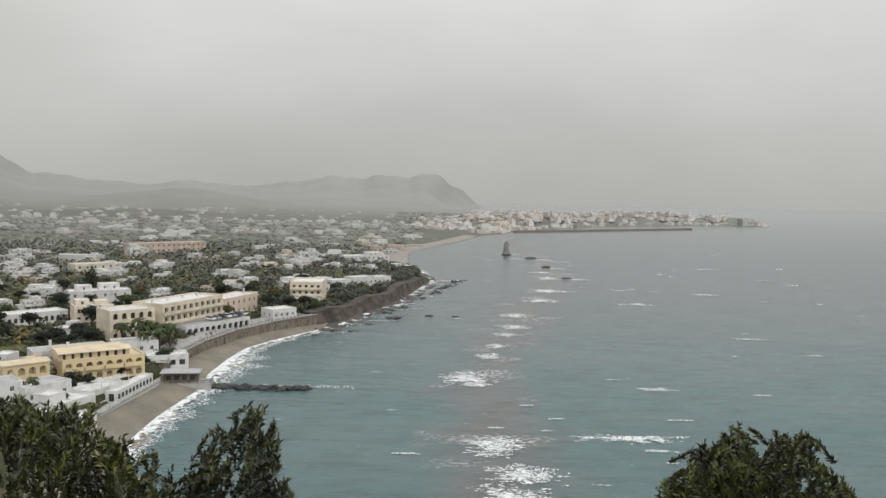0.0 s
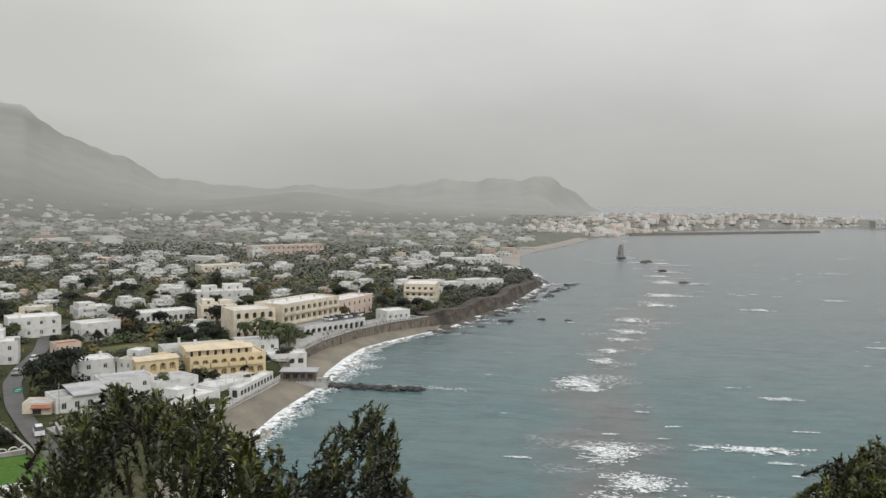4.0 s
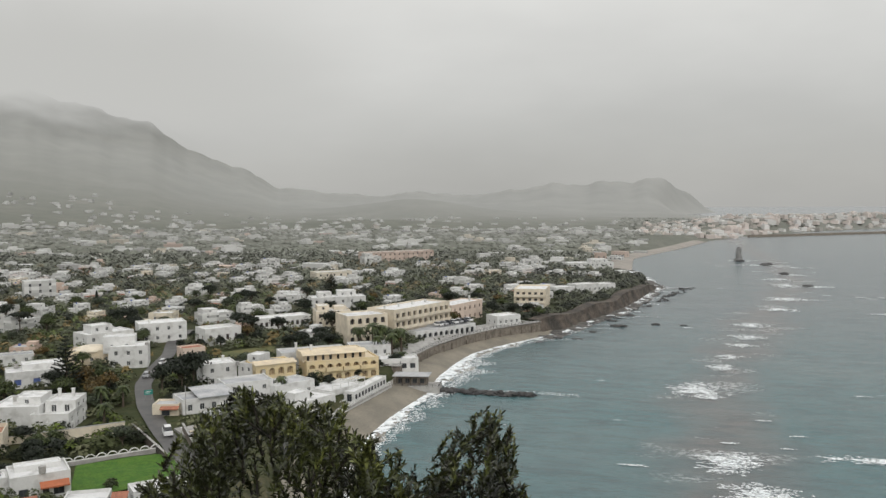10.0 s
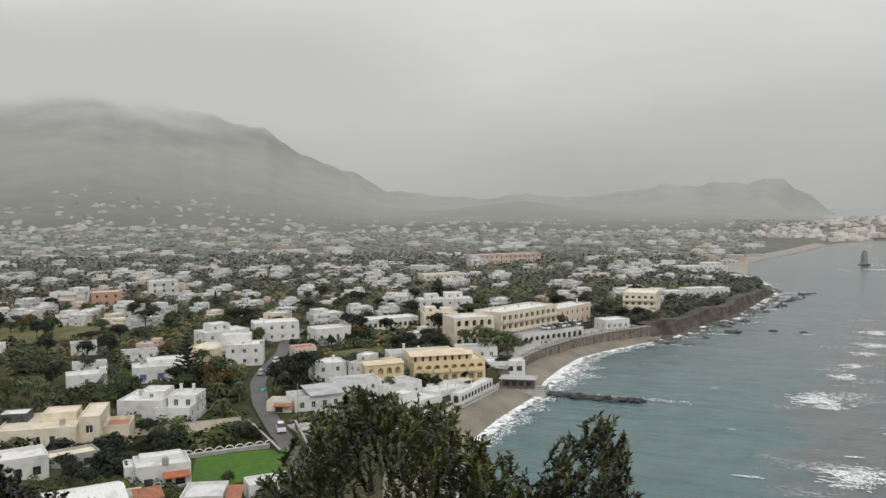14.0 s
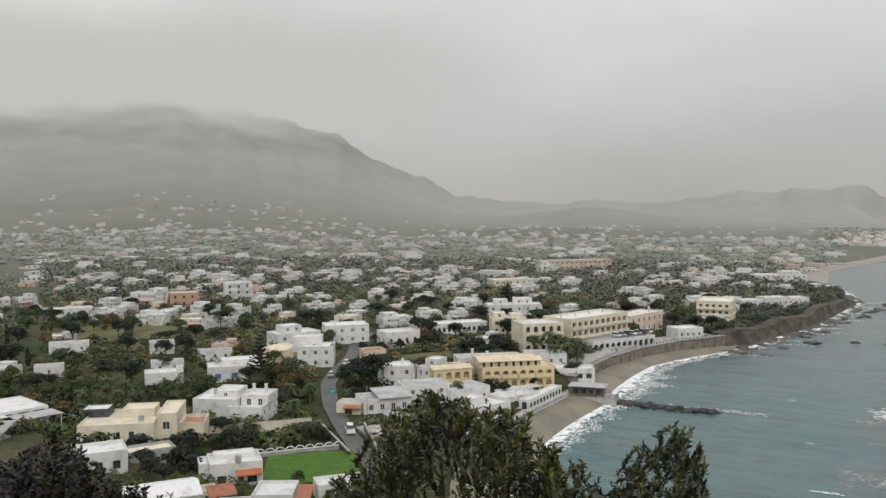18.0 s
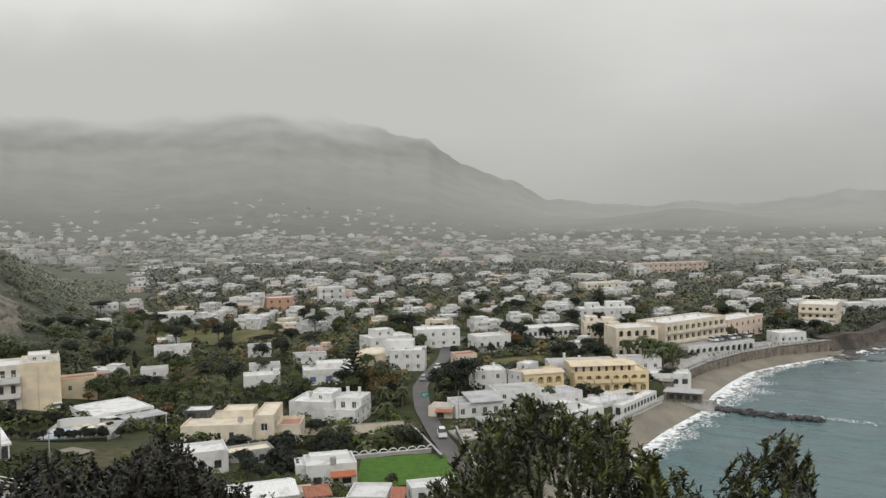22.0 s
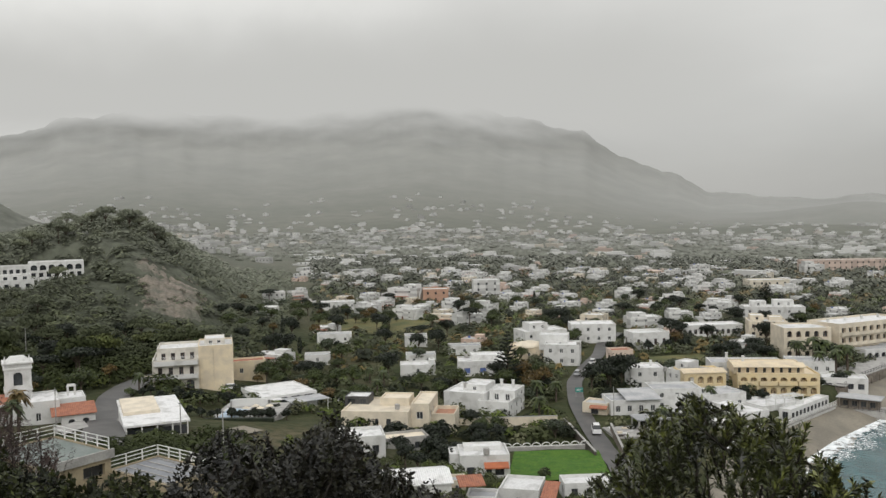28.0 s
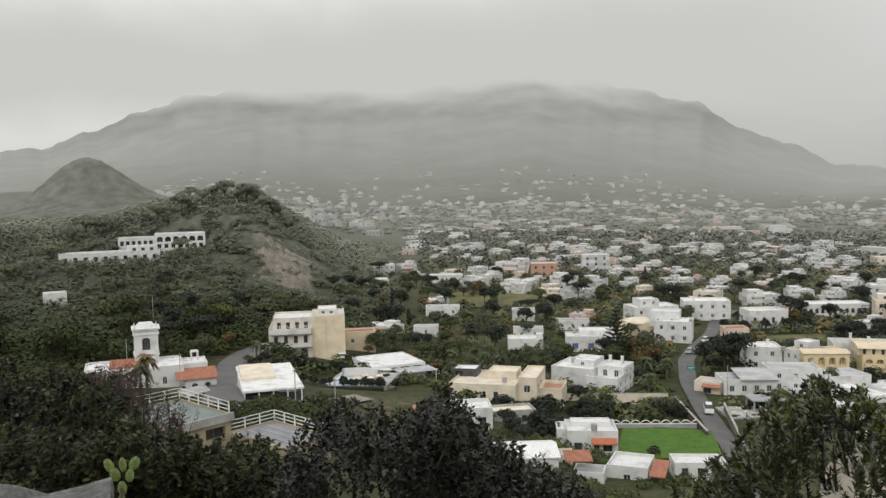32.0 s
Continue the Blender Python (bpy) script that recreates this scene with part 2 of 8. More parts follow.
def inland(x, y):
    """Metres from the shoreline, positive on land."""
    if x.size < 400:
        px, py = x.reshape(-1, 1), y.reshape(-1, 1)
        a, b = LAND, np.roll(LAND, -1, 0)
        d = b - a
        s = np.clip(((px - a[:, 0]) * d[:, 0] + (py - a[:, 1]) * d[:, 1]) / (d ** 2).sum(1), 0, 1)
        best = np.hypot(px - a[:, 0] - s * d[:, 0], py - a[:, 1] - s * d[:, 1]).min(1)
        cross = (a[:, 1] > py) != (b[:, 1] > py)
        hit = cross & (px < d[:, 0] * (py - a[:, 1]) / np.where(d[:, 1] == 0, 1e-9, d[:, 1]) + a[:, 0])
        return np.where(hit.sum(1) % 2 == 1, best, -best).reshape(x.shape)
    best = np.full(x.shape, 1e9)
    inside = np.zeros(x.shape, bool)
    for (ax, ay), (bx, by) in zip(LAND, np.roll(LAND, -1, 0)):
        dx, dy = bx - ax, by - ay
        s = np.clip(((x - ax) * dx + (y - ay) * dy) / (dx * dx + dy * dy), 0, 1)
        best = np.minimum(best, np.hypot(x - ax - s * dx, y - ay - s * dy))
        cross = (ay > y) != (by > y)
        inside ^= cross & (x < dx * (y - ay) / (dy if dy else 1e-9) + ax)
    return np.where(inside, best, -best)


def rough(x, y, scale):
    """A cheap rolling unevenness from a few crossed waves, about -1 to 1."""
    v = 0
    for i, (a, f) in enumerate(((0.3, 1.0), (1.4, 1.37), (2.3, 1.9), (2.9, 2.6), (0.9, 3.7), (1.9, 5.1))):
        v = v + np.sin((x * math.cos(a) + y * math.sin(a)) * f / scale + 1.7 * i + 1.3 * np.sin((y * math.cos(a) - x * math.sin(a)) * f * 0.6 / scale + i)) / (1 + 0.6 * i)
    return v / 2.6


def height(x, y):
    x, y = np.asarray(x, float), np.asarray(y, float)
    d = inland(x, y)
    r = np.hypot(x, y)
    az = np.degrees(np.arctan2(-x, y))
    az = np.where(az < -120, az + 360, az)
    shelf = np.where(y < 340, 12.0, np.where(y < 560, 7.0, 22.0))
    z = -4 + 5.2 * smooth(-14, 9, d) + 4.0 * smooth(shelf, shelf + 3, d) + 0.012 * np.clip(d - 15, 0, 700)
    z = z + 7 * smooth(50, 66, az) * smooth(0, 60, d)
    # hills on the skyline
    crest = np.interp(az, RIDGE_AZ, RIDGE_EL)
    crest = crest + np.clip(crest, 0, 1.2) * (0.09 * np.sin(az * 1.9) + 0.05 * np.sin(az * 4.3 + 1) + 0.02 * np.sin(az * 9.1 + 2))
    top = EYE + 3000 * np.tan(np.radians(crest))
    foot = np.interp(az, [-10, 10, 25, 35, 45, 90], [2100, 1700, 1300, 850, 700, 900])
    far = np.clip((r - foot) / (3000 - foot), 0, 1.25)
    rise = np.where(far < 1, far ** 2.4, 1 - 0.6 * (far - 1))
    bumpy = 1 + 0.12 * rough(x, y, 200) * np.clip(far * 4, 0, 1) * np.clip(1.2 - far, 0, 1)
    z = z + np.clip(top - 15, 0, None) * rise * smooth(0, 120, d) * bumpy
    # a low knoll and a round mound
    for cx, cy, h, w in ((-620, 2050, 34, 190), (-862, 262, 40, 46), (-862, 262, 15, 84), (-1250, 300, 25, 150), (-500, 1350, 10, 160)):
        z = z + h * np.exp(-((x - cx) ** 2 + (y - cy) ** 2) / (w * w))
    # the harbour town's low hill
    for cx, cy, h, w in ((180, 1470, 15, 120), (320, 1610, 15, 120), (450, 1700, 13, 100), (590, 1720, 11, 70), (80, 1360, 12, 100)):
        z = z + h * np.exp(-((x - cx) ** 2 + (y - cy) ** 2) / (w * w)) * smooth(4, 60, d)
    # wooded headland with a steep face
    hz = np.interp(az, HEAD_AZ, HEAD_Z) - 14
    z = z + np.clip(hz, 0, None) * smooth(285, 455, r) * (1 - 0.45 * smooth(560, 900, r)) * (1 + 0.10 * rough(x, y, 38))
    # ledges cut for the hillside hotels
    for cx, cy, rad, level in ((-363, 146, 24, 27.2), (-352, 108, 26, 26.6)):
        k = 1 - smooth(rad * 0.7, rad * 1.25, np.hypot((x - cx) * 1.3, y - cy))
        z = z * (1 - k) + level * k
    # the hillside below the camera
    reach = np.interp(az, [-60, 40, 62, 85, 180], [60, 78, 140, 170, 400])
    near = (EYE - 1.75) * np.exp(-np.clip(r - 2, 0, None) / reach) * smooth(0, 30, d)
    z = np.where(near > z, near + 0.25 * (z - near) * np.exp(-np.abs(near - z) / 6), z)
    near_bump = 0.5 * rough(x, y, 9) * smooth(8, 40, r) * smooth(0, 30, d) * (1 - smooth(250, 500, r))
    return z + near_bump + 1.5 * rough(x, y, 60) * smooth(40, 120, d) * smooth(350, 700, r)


def zat(x, y):
    return float(height(np.array([x]), np.array([y]))[0])


def mesh_from(name, verts, faces, mats, index=None, shade=False):
    me = bpy.data.meshes.new(name)
    me.from_pydata([tuple(v) for v in verts], [], [tuple(f) for f in faces])
    for m in mats if isinstance(mats, (list, tuple)) else [mats]:
        me.materials.append(m)
    if index is not None:
        me.polygons.foreach_set("material_index", np.asarray(index, dtype=np.int32))
    if shade:
        me.polygons.foreach_set("use_smooth", np.ones(len(me.polygons), dtype=bool))
    me.update()
    return me


def grid_mesh(name, X, Y, Z, mats, wrap=False, shade=True):
    n, m = X.shape
    verts = np.stack([X, Y, Z], -1).reshape(-1, 3)
    i, j = np.meshgrid(np.arange(n if wrap else n - 1), np.arange(m - 1), indexing="ij")
    a = (i * m + j).ravel()
    b = ((i + 1) % n * m + j).ravel()
    faces = np.stack([a, a + 1, b + 1, b], -1)
    return mesh_from(name, verts.tolist(), faces.tolist(), mats, shade=shade)


def ground_material():
    """Soil, scrub and grass close by; further out the hills' haze is put into the colour."""
    m = bpy.data.materials.new("scrub_soil_and_haze")
    m.use_nodes = True
    t = m.node_tree
    p = t.nodes["Principled BSDF"]
    p.inputs["Roughness"].default_value = 0.95
    p.inputs["Specular IOR Level"].default_value = 0.15
    geo = t.nodes.new("ShaderNodeNewGeometry")

    def noise_ramp(scale, lo, hi, detail=5):
        n = t.nodes.new("ShaderNodeTexNoise")
        n.inputs["Scale"].default_value, n.inputs["Detail"].default_value = scale, detail
        t.links.new(geo.outputs["Position"], n.inputs["Vector"])
        r = t.nodes.new("ShaderNodeMapRange")
        r.inputs["From Min"].default_value, r.inputs["From Max"].default_value = lo, hi
        t.links.new(n.outputs["Fac"], r.inputs["Value"])
        return r.outputs[0]

    def blend(f, a, b):
        x = t.nodes.new("ShaderNodeMix")
        x.data_type = "RGBA"
        t.links.new(f, x.inputs["Factor"])
        for k, v in (("A", a), ("B", b)):
            if isinstance(v, tuple):
                x.inputs[k].default_value = (*v, 1)
            else:
                t.links.new(v, x.inputs[k])
        return x.outputs["Result"]

    green = blend(noise_ramp(0.05, 0.35, 0.65), (0.044, 0.054, 0.022), (0.066, 0.066, 0.031))
    soil = blend(noise_ramp(0.02, 0.5, 0.68), green, (0.115, 0.098, 0.060))
    near = blend(noise_ramp(0.5, 0.35, 0.7), soil, (0.034, 0.044, 0.019))
    # greyer mixes that stand for haze over the distant scrub
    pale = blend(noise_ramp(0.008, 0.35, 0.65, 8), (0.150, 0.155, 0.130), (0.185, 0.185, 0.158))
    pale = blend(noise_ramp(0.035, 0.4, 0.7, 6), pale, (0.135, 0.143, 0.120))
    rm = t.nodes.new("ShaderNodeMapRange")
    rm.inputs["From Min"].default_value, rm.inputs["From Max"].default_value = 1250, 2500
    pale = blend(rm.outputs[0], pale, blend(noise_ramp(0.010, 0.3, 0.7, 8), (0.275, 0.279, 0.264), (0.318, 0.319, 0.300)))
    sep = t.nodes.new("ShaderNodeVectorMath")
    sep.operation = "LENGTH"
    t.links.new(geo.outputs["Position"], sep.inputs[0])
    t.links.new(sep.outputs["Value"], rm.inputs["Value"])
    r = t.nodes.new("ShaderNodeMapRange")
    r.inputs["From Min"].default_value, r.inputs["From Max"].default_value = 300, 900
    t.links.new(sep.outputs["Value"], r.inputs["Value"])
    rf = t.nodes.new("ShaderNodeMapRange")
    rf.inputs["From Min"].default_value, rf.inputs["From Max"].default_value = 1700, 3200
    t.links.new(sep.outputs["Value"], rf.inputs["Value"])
    # not bare soil: a paler grey for the haze on the farthest headland
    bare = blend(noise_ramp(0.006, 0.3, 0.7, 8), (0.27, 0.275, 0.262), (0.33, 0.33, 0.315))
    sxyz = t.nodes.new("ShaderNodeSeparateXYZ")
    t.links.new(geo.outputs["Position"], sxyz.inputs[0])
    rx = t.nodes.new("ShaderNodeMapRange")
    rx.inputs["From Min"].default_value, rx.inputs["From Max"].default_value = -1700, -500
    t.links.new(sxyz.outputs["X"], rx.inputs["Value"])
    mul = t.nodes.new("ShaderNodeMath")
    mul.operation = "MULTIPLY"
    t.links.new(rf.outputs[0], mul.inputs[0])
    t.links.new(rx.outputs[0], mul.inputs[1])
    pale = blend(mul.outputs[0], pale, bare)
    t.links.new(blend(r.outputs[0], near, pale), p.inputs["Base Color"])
    n = t.nodes.new("ShaderNodeTexNoise")
    n.inputs["Scale"].default_value, n.inputs["Detail"].default_value = 0.25, 8
    t.links.new(geo.outputs["Position"], n.inputs["Vector"])
    b = t.nodes.new("ShaderNodeBump")
    b.inputs["Strength"].default_value, b.inputs["Distance"].default_value = 0.6, 1.5
    t.links.new(n.outputs["Fac"], b.inputs["Height"])
    t.links.new(b.outputs[0], p.inputs["Normal"])
    return m


GROUND = ground_material()
az_steps = np.radians(np.concatenate([np.arange(-34, 92, 0.3), np.arange(92, 326, 6.0)]))
r_steps = np.concatenate([np.linspace(0.0, 4, 9), np.geomspace(5, 140, 70), np.linspace(142.5, 420, 112), np.geomspace(430, 4850, 110)])
A, Rr = np.meshgrid(az_steps, r_steps, indexing="ij")
GX, GY = -Rr * np.sin(A), Rr * np.cos(A)
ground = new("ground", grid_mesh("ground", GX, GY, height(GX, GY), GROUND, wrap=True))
tagged(ground, "green scrubby land rising from the bay to misty hills", "ground", kind="structure")


def sea_material():
    m = bpy.data.materials.new("rough_sea_water")
    m.use_nodes = True
    t = m.node_tree
    p = t.nodes["Principled BSDF"]
    p.inputs["Roughness"].default_value = 0.22
    p.inputs["IOR"].default_value = 1.33
    geo = t.nodes.new("ShaderNodeNewGeometry")
    pos = geo.outputs["Position"]

    def noise_of(scale, stretch, detail=6, rough_=0.55, turn=0.0):
        mp = t.nodes.new("ShaderNodeMapping")
        mp.inputs["Scale"].default_value = (scale, scale * stretch, scale)
        mp.inputs["Rotation"].default_value = (0, 0, turn)
        n = t.nodes.new("ShaderNodeTexNoise")
        n.inputs["Scale"].default_value, n.inputs["Detail"].default_value, n.inputs["Roughness"].default_value = 1.0, detail, rough_
        t.links.new(pos, mp.inputs["Vector"])
        t.links.new(mp.outputs[0], n.inputs["Vector"])
        return n.outputs["Fac"]

    def ramp(v, lo, hi, a=0.0, b=1.0):
        r = t.nodes.new("ShaderNodeMapRange")
        for k, u in (("From Min", lo), ("From Max", hi), ("To Min", a), ("To Max", b)):
            r.inputs[k].default_value = u
        t.links.new(v, r.inputs["Value"])
        return r.outputs[0]

    def calc(op, a, b):
        n = t.nodes.new("ShaderNodeMath")
        n.operation = op
        for i, v in enumerate((a, b)):
            if isinstance(v, (int, float)):
                n.inputs[i].default_value = v
            else:
                t.links.new(v, n.inputs[i])
        return n.outputs[0]

    def blend(f, a, b):
        x = t.nodes.new("ShaderNodeMix")
        x.data_type = "RGBA"
        t.links.new(f, x.inputs["Factor"])
        for k, v in (("A", a), ("B", b)):
            if isinstance(v, tuple):
                x.inputs[k].default_value = (*v, 1)
            else:
                t.links.new(v, x.inputs[k])
        return x.outputs["Result"]

    xyz = t.nodes.new("ShaderNodeSeparateXYZ")
    t.links.new(pos, xyz.inputs[0])
    # shallow reef line, running out from the shore
    bend = ramp(xyz.outputs["Y"], 250, 600, 12, 80)
    line = calc("SUBTRACT", xyz.outputs["X"], bend)
    line = calc("ADD", line, calc("MULTIPLY", calc("SUBTRACT", noise_of(0.02, 1.0, 5), 0.5), 50))
    reef = ramp(calc("ABSOLUTE", line, 0), 2.0, 17.0, 1.0, 0.0)
    base = blend(ramp(noise_of(0.006, 1.6, 4), 0.35, 0.65), (0.046, 0.121, 0.130), (0.080, 0.145, 0.151))
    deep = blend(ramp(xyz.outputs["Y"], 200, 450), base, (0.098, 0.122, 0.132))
    # haze near the horizon, painted as paler water
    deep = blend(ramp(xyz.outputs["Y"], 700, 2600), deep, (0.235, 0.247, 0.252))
    col = blend(calc("MULTIPLY", reef, 0.85), deep, (0.130, 0.116, 0.110))
    chop = ramp(noise_of(0.10, 2.5, 6, 0.6, 0.15), 0.47, 0.65)
    col = blend(calc("MULTIPLY", chop, 0.55), col, (0.030, 0.060, 0.070))
    col = blend(calc("MULTIPLY", ramp(noise_of(0.035, 3.0, 4, 0.5, 0.1), 0.52, 0.66), 0.35), col, (0.040, 0.078, 0.088))
    col = blend(calc("MULTIPLY", ramp(noise_of(0.02, 2.0, 5, 0.6, 0.3), 0.42, 0.62), 0.35), col, (0.105, 0.145, 0.148))
    # foam streaks on the reef and scattered whitecaps
    fine = ramp(noise_of(0.55, 2.0, 8, 0.72, 0.2), 0.50, 0.62)
    patch = ramp(noise_of(0.030, 2.4, 3, 0.5, 0.1), 0.56, 0.68)
    caps = ramp(noise_of(0.10, 3.2, 4, 0.6, 0.15), 0.69, 0.74)
    foam = calc("MAXIMUM", calc("MULTIPLY", calc("MULTIPLY", reef, patch), fine), calc("MULTIPLY", calc("MULTIPLY", caps, fine), 0.7))
    col = blend(foam, col, (0.80, 0.82, 0.82))
    t.links.new(col, p.inputs["Base Color"])
    t.links.new(ramp(foam, 0, 1, 0.22, 0.9), p.inputs["Roughness"])
    b = t.nodes.new("ShaderNodeBump")
    b.inputs["Strength"].default_value, b.inputs["Distance"].default_value = 0.65, 0.6
    t.links.new(calc("ADD", noise_of(0.22, 2.4, 8, 0.62, 0.25), calc("MULTIPLY", noise_of(0.06, 2.2, 3, 0.5, 0.2), 1.6)), b.inputs["Height"])
    t.links.new(b.outputs[0], p.inputs["Normal"])
    return m


SEA = sea_material()
sa = np.radians(np.concatenate([np.arange(-36, 36, 0.3), np.arange(36, 324, 4.0)]))
sr = np.concatenate([[0.5, 30, 60], np.geomspace(80, 4900, 330)])
A, Rr = np.meshgrid(sa, sr, indexing="ij")
SX, SY = -Rr * np.sin(A), Rr * np.cos(A)
swell = (0.16 * rough(SX * 0.45, SY, 5.0) + 0.22 * rough(SX * 0.35, SY * 1.0, 12.0)) * smooth(60, 110, Rr) * (1 - smooth(600, 1500, Rr))
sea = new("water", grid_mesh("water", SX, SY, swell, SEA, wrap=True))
tagged(sea, "choppy teal-grey sea with white breakers in the bay", "sea", kind="structure")

# ---- building kit ----
def empty(name, x, y, z, turn, label, category, group=""):
    ob = new(name)
    ob.matrix_basis = pose(x, y, z, 0, 0, turn)
    ob.empty_display_size = 0.5
    return tagged(ob, label, category, group)


def child(name, me, parent, at=(0, 0, 0), turn=0.0, label="", size=None):
    ob = new(name, me)
    ob.parent = parent
    ob.matrix_basis = pose(*at, 0, 0, turn) @ (Matrix.Diagonal((*size, 1)) if size else Matrix.Identity(4))
    if label:
        ob["label"] = label
    return ob


class Shape:
    """Collects boxes and faces for one mesh."""

    def __init__(self):
        self.v, self.f = [], []

    def face(self, pts):
        n = len(self.v)
        self.v += [tuple(p) for p in pts]
        self.f.append(tuple(range(n, n + len(pts))))

    def box(self, x0, y0, z0, x1, y1, z1, inset=0.0):
        n, i = len(self.v), inset
        self.v += [(x0, y0, z0), (x1, y0, z0), (x1, y1, z0), (x0, y1, z0), (x0 + i, y0 + i, z1), (x1 - i, y0 + i, z1), (x1 - i, y1 - i, z1), (x0 + i, y1 - i, z1)]
        self.f += [tuple(n + k for k in q) for q in ((3, 2, 1, 0), (4, 5, 6, 7), (0, 1, 5, 4), (1, 2, 6, 5), (2, 3, 7, 6), (3, 0, 4, 7))]
        return self

    def tube(self, pts, radii, n=6):
        rings = []
        for k, (p, rad) in enumerate(zip(pts, radii)):
            a = Vector(pts[min(k + 1, len(pts) - 1)]) - Vector(pts[max(k - 1, 0)])
            a = a.normalized() if a.length > 1e-6 else Vector((0, 0, 1))
            u = a.orthogonal().normalized()
            w = a.cross(u)
            rings.append(len(self.v))
            self.v += [tuple(Vector(p) + (u * math.cos(math.tau * i / n) + w * math.sin(math.tau * i / n)) * rad) for i in range(n)]
        for a, b in zip(rings, rings[1:]):
            self.f += [(a + i, a + (i + 1) % n, b + (i + 1) % n, b + i) for i in range(n)]
        self.f.append(tuple(rings[-1] + i for i in range(n)))
        return self

    def wall(self, p0, p1, z0, z1, holes=(), depth=0.18):
        """An upright wall face from p0 to p1, with openings (u0, u1, v0, v1[, arch]) and their reveals; it faces the right of p0 -> p1."""
        p0, p1 = Vector((*p0, 0)), Vector((*p1, 0))
        w = (p1 - p0).length
        u = (p1 - p0) / w
        back = Vector((-u.y, u.x, 0)) * depth

        def at(a, b, k=0):
            return p0 + u * a + back * k + Vector((0, 0, b))

        us = sorted({0.0, w, *(h[0] for h in holes), *(h[1] for h in holes)})
        vs = sorted({z0, z1, *(h[2] for h in holes), *(h[3] for h in holes)})
        for a, b in zip(us, us[1:]):
            for c, d in zip(vs, vs[1:]):
                mu, mv = (a + b) / 2, (c + d) / 2
                if not any(h[0] < mu < h[1] and h[2] < mv < h[3] for h in holes):
                    self.face([at(a, c), at(b, c), at(b, d), at(a, d)])
        for h in holes:
            a, b, c, d = h[:4]
            self.face([at(a, c), at(a, c, 1), at(b, c, 1), at(b, c)])
            self.face([at(a, c), at(a, d), at(a, d, 1), at(a, c, 1)])
            self.face([at(b, c, 1), at(b, d, 1), at(b, d), at(b, c)])
            self.face([at(a, d, 1), at(a, d), at(b, d), at(b, d, 1)])
            if len(h) > 4 and h[4]:
                rad, mid = (b - a) / 2, (a + b) / 2
                arc = [(mid - rad * math.cos(math.pi * i / 8), d - rad * 0.8 + rad * 0.8 * math.sin(math.pi * i / 8)) for i in range(9)]
                for side, part in ((a, arc[:5]), (b, arc[4:])):
                    pts = [at(s, t) for s, t in part] + [at(side, d)]
                    self.face(pts if side == a else pts)
        return self

    def mesh(self, name, material, shade=False):
        return mesh_from(name, self.v, self.f, material, shade=shade)


SHARED = {}
GLAZED = [True]


def pane_mesh(w, h, kind, joined=False):
    """A window's frame and its two sunk panes; kinds: glass, shutter, blue, dark."""
    key = (round(w, 2), round(h, 2), kind, joined)
    if key not in SHARED:
        b = 0.08
        us, vs = [0, b, w / 2 - b / 2, w / 2 + b / 2, w - b, w], [0, b, h - b, h]
        verts, faces, index, glass = [(u, 0, v) for v in vs for u in us], [], [], []
        for r in range(3):
            for c in range(5):
                q = (r * 6 + c, r * 6 + c + 1, r * 6 + c + 7, r * 6 + c + 6)
                if r == 1 and c in (1, 3):
                    k = len(verts)
                    verts += [(verts[i][0], 0.07, verts[i][2]) for i in q]
                    glass += [(verts[i][0], 0.0, verts[i][2]) for i in q]
                    if joined:
                        faces.append((k, k + 1, k + 2, k + 3))
                        index.append(1)
                    for i in range(4):
                        faces.append((q[i], q[(i + 1) % 4], k + (i + 1) % 4, k + i))
                        index.append(0)
                else:
                    faces.append(q)
                    index.append(0)
        verts = [(x, y - 0.06, z) for x, y, z in verts]
        outer = {"glass": FRAME, "shutter": SHUTTER, "blue": BLUE_SHUTTER, "dark": DARK, "loggia": CREAM}[kind]
        inner = {"glass": PANE, "shutter": PANE, "blue": BLUE_SHUTTER, "dark": PANE, "loggia": OCHRE}[kind]
        SHARED[key] = (mesh_from("window", verts, faces, [outer, inner], index), mesh_from("pane", glass, [(0, 1, 2, 3), (4, 5, 6, 7)], inner))
    return SHARED[key]


OCCUPIED = []


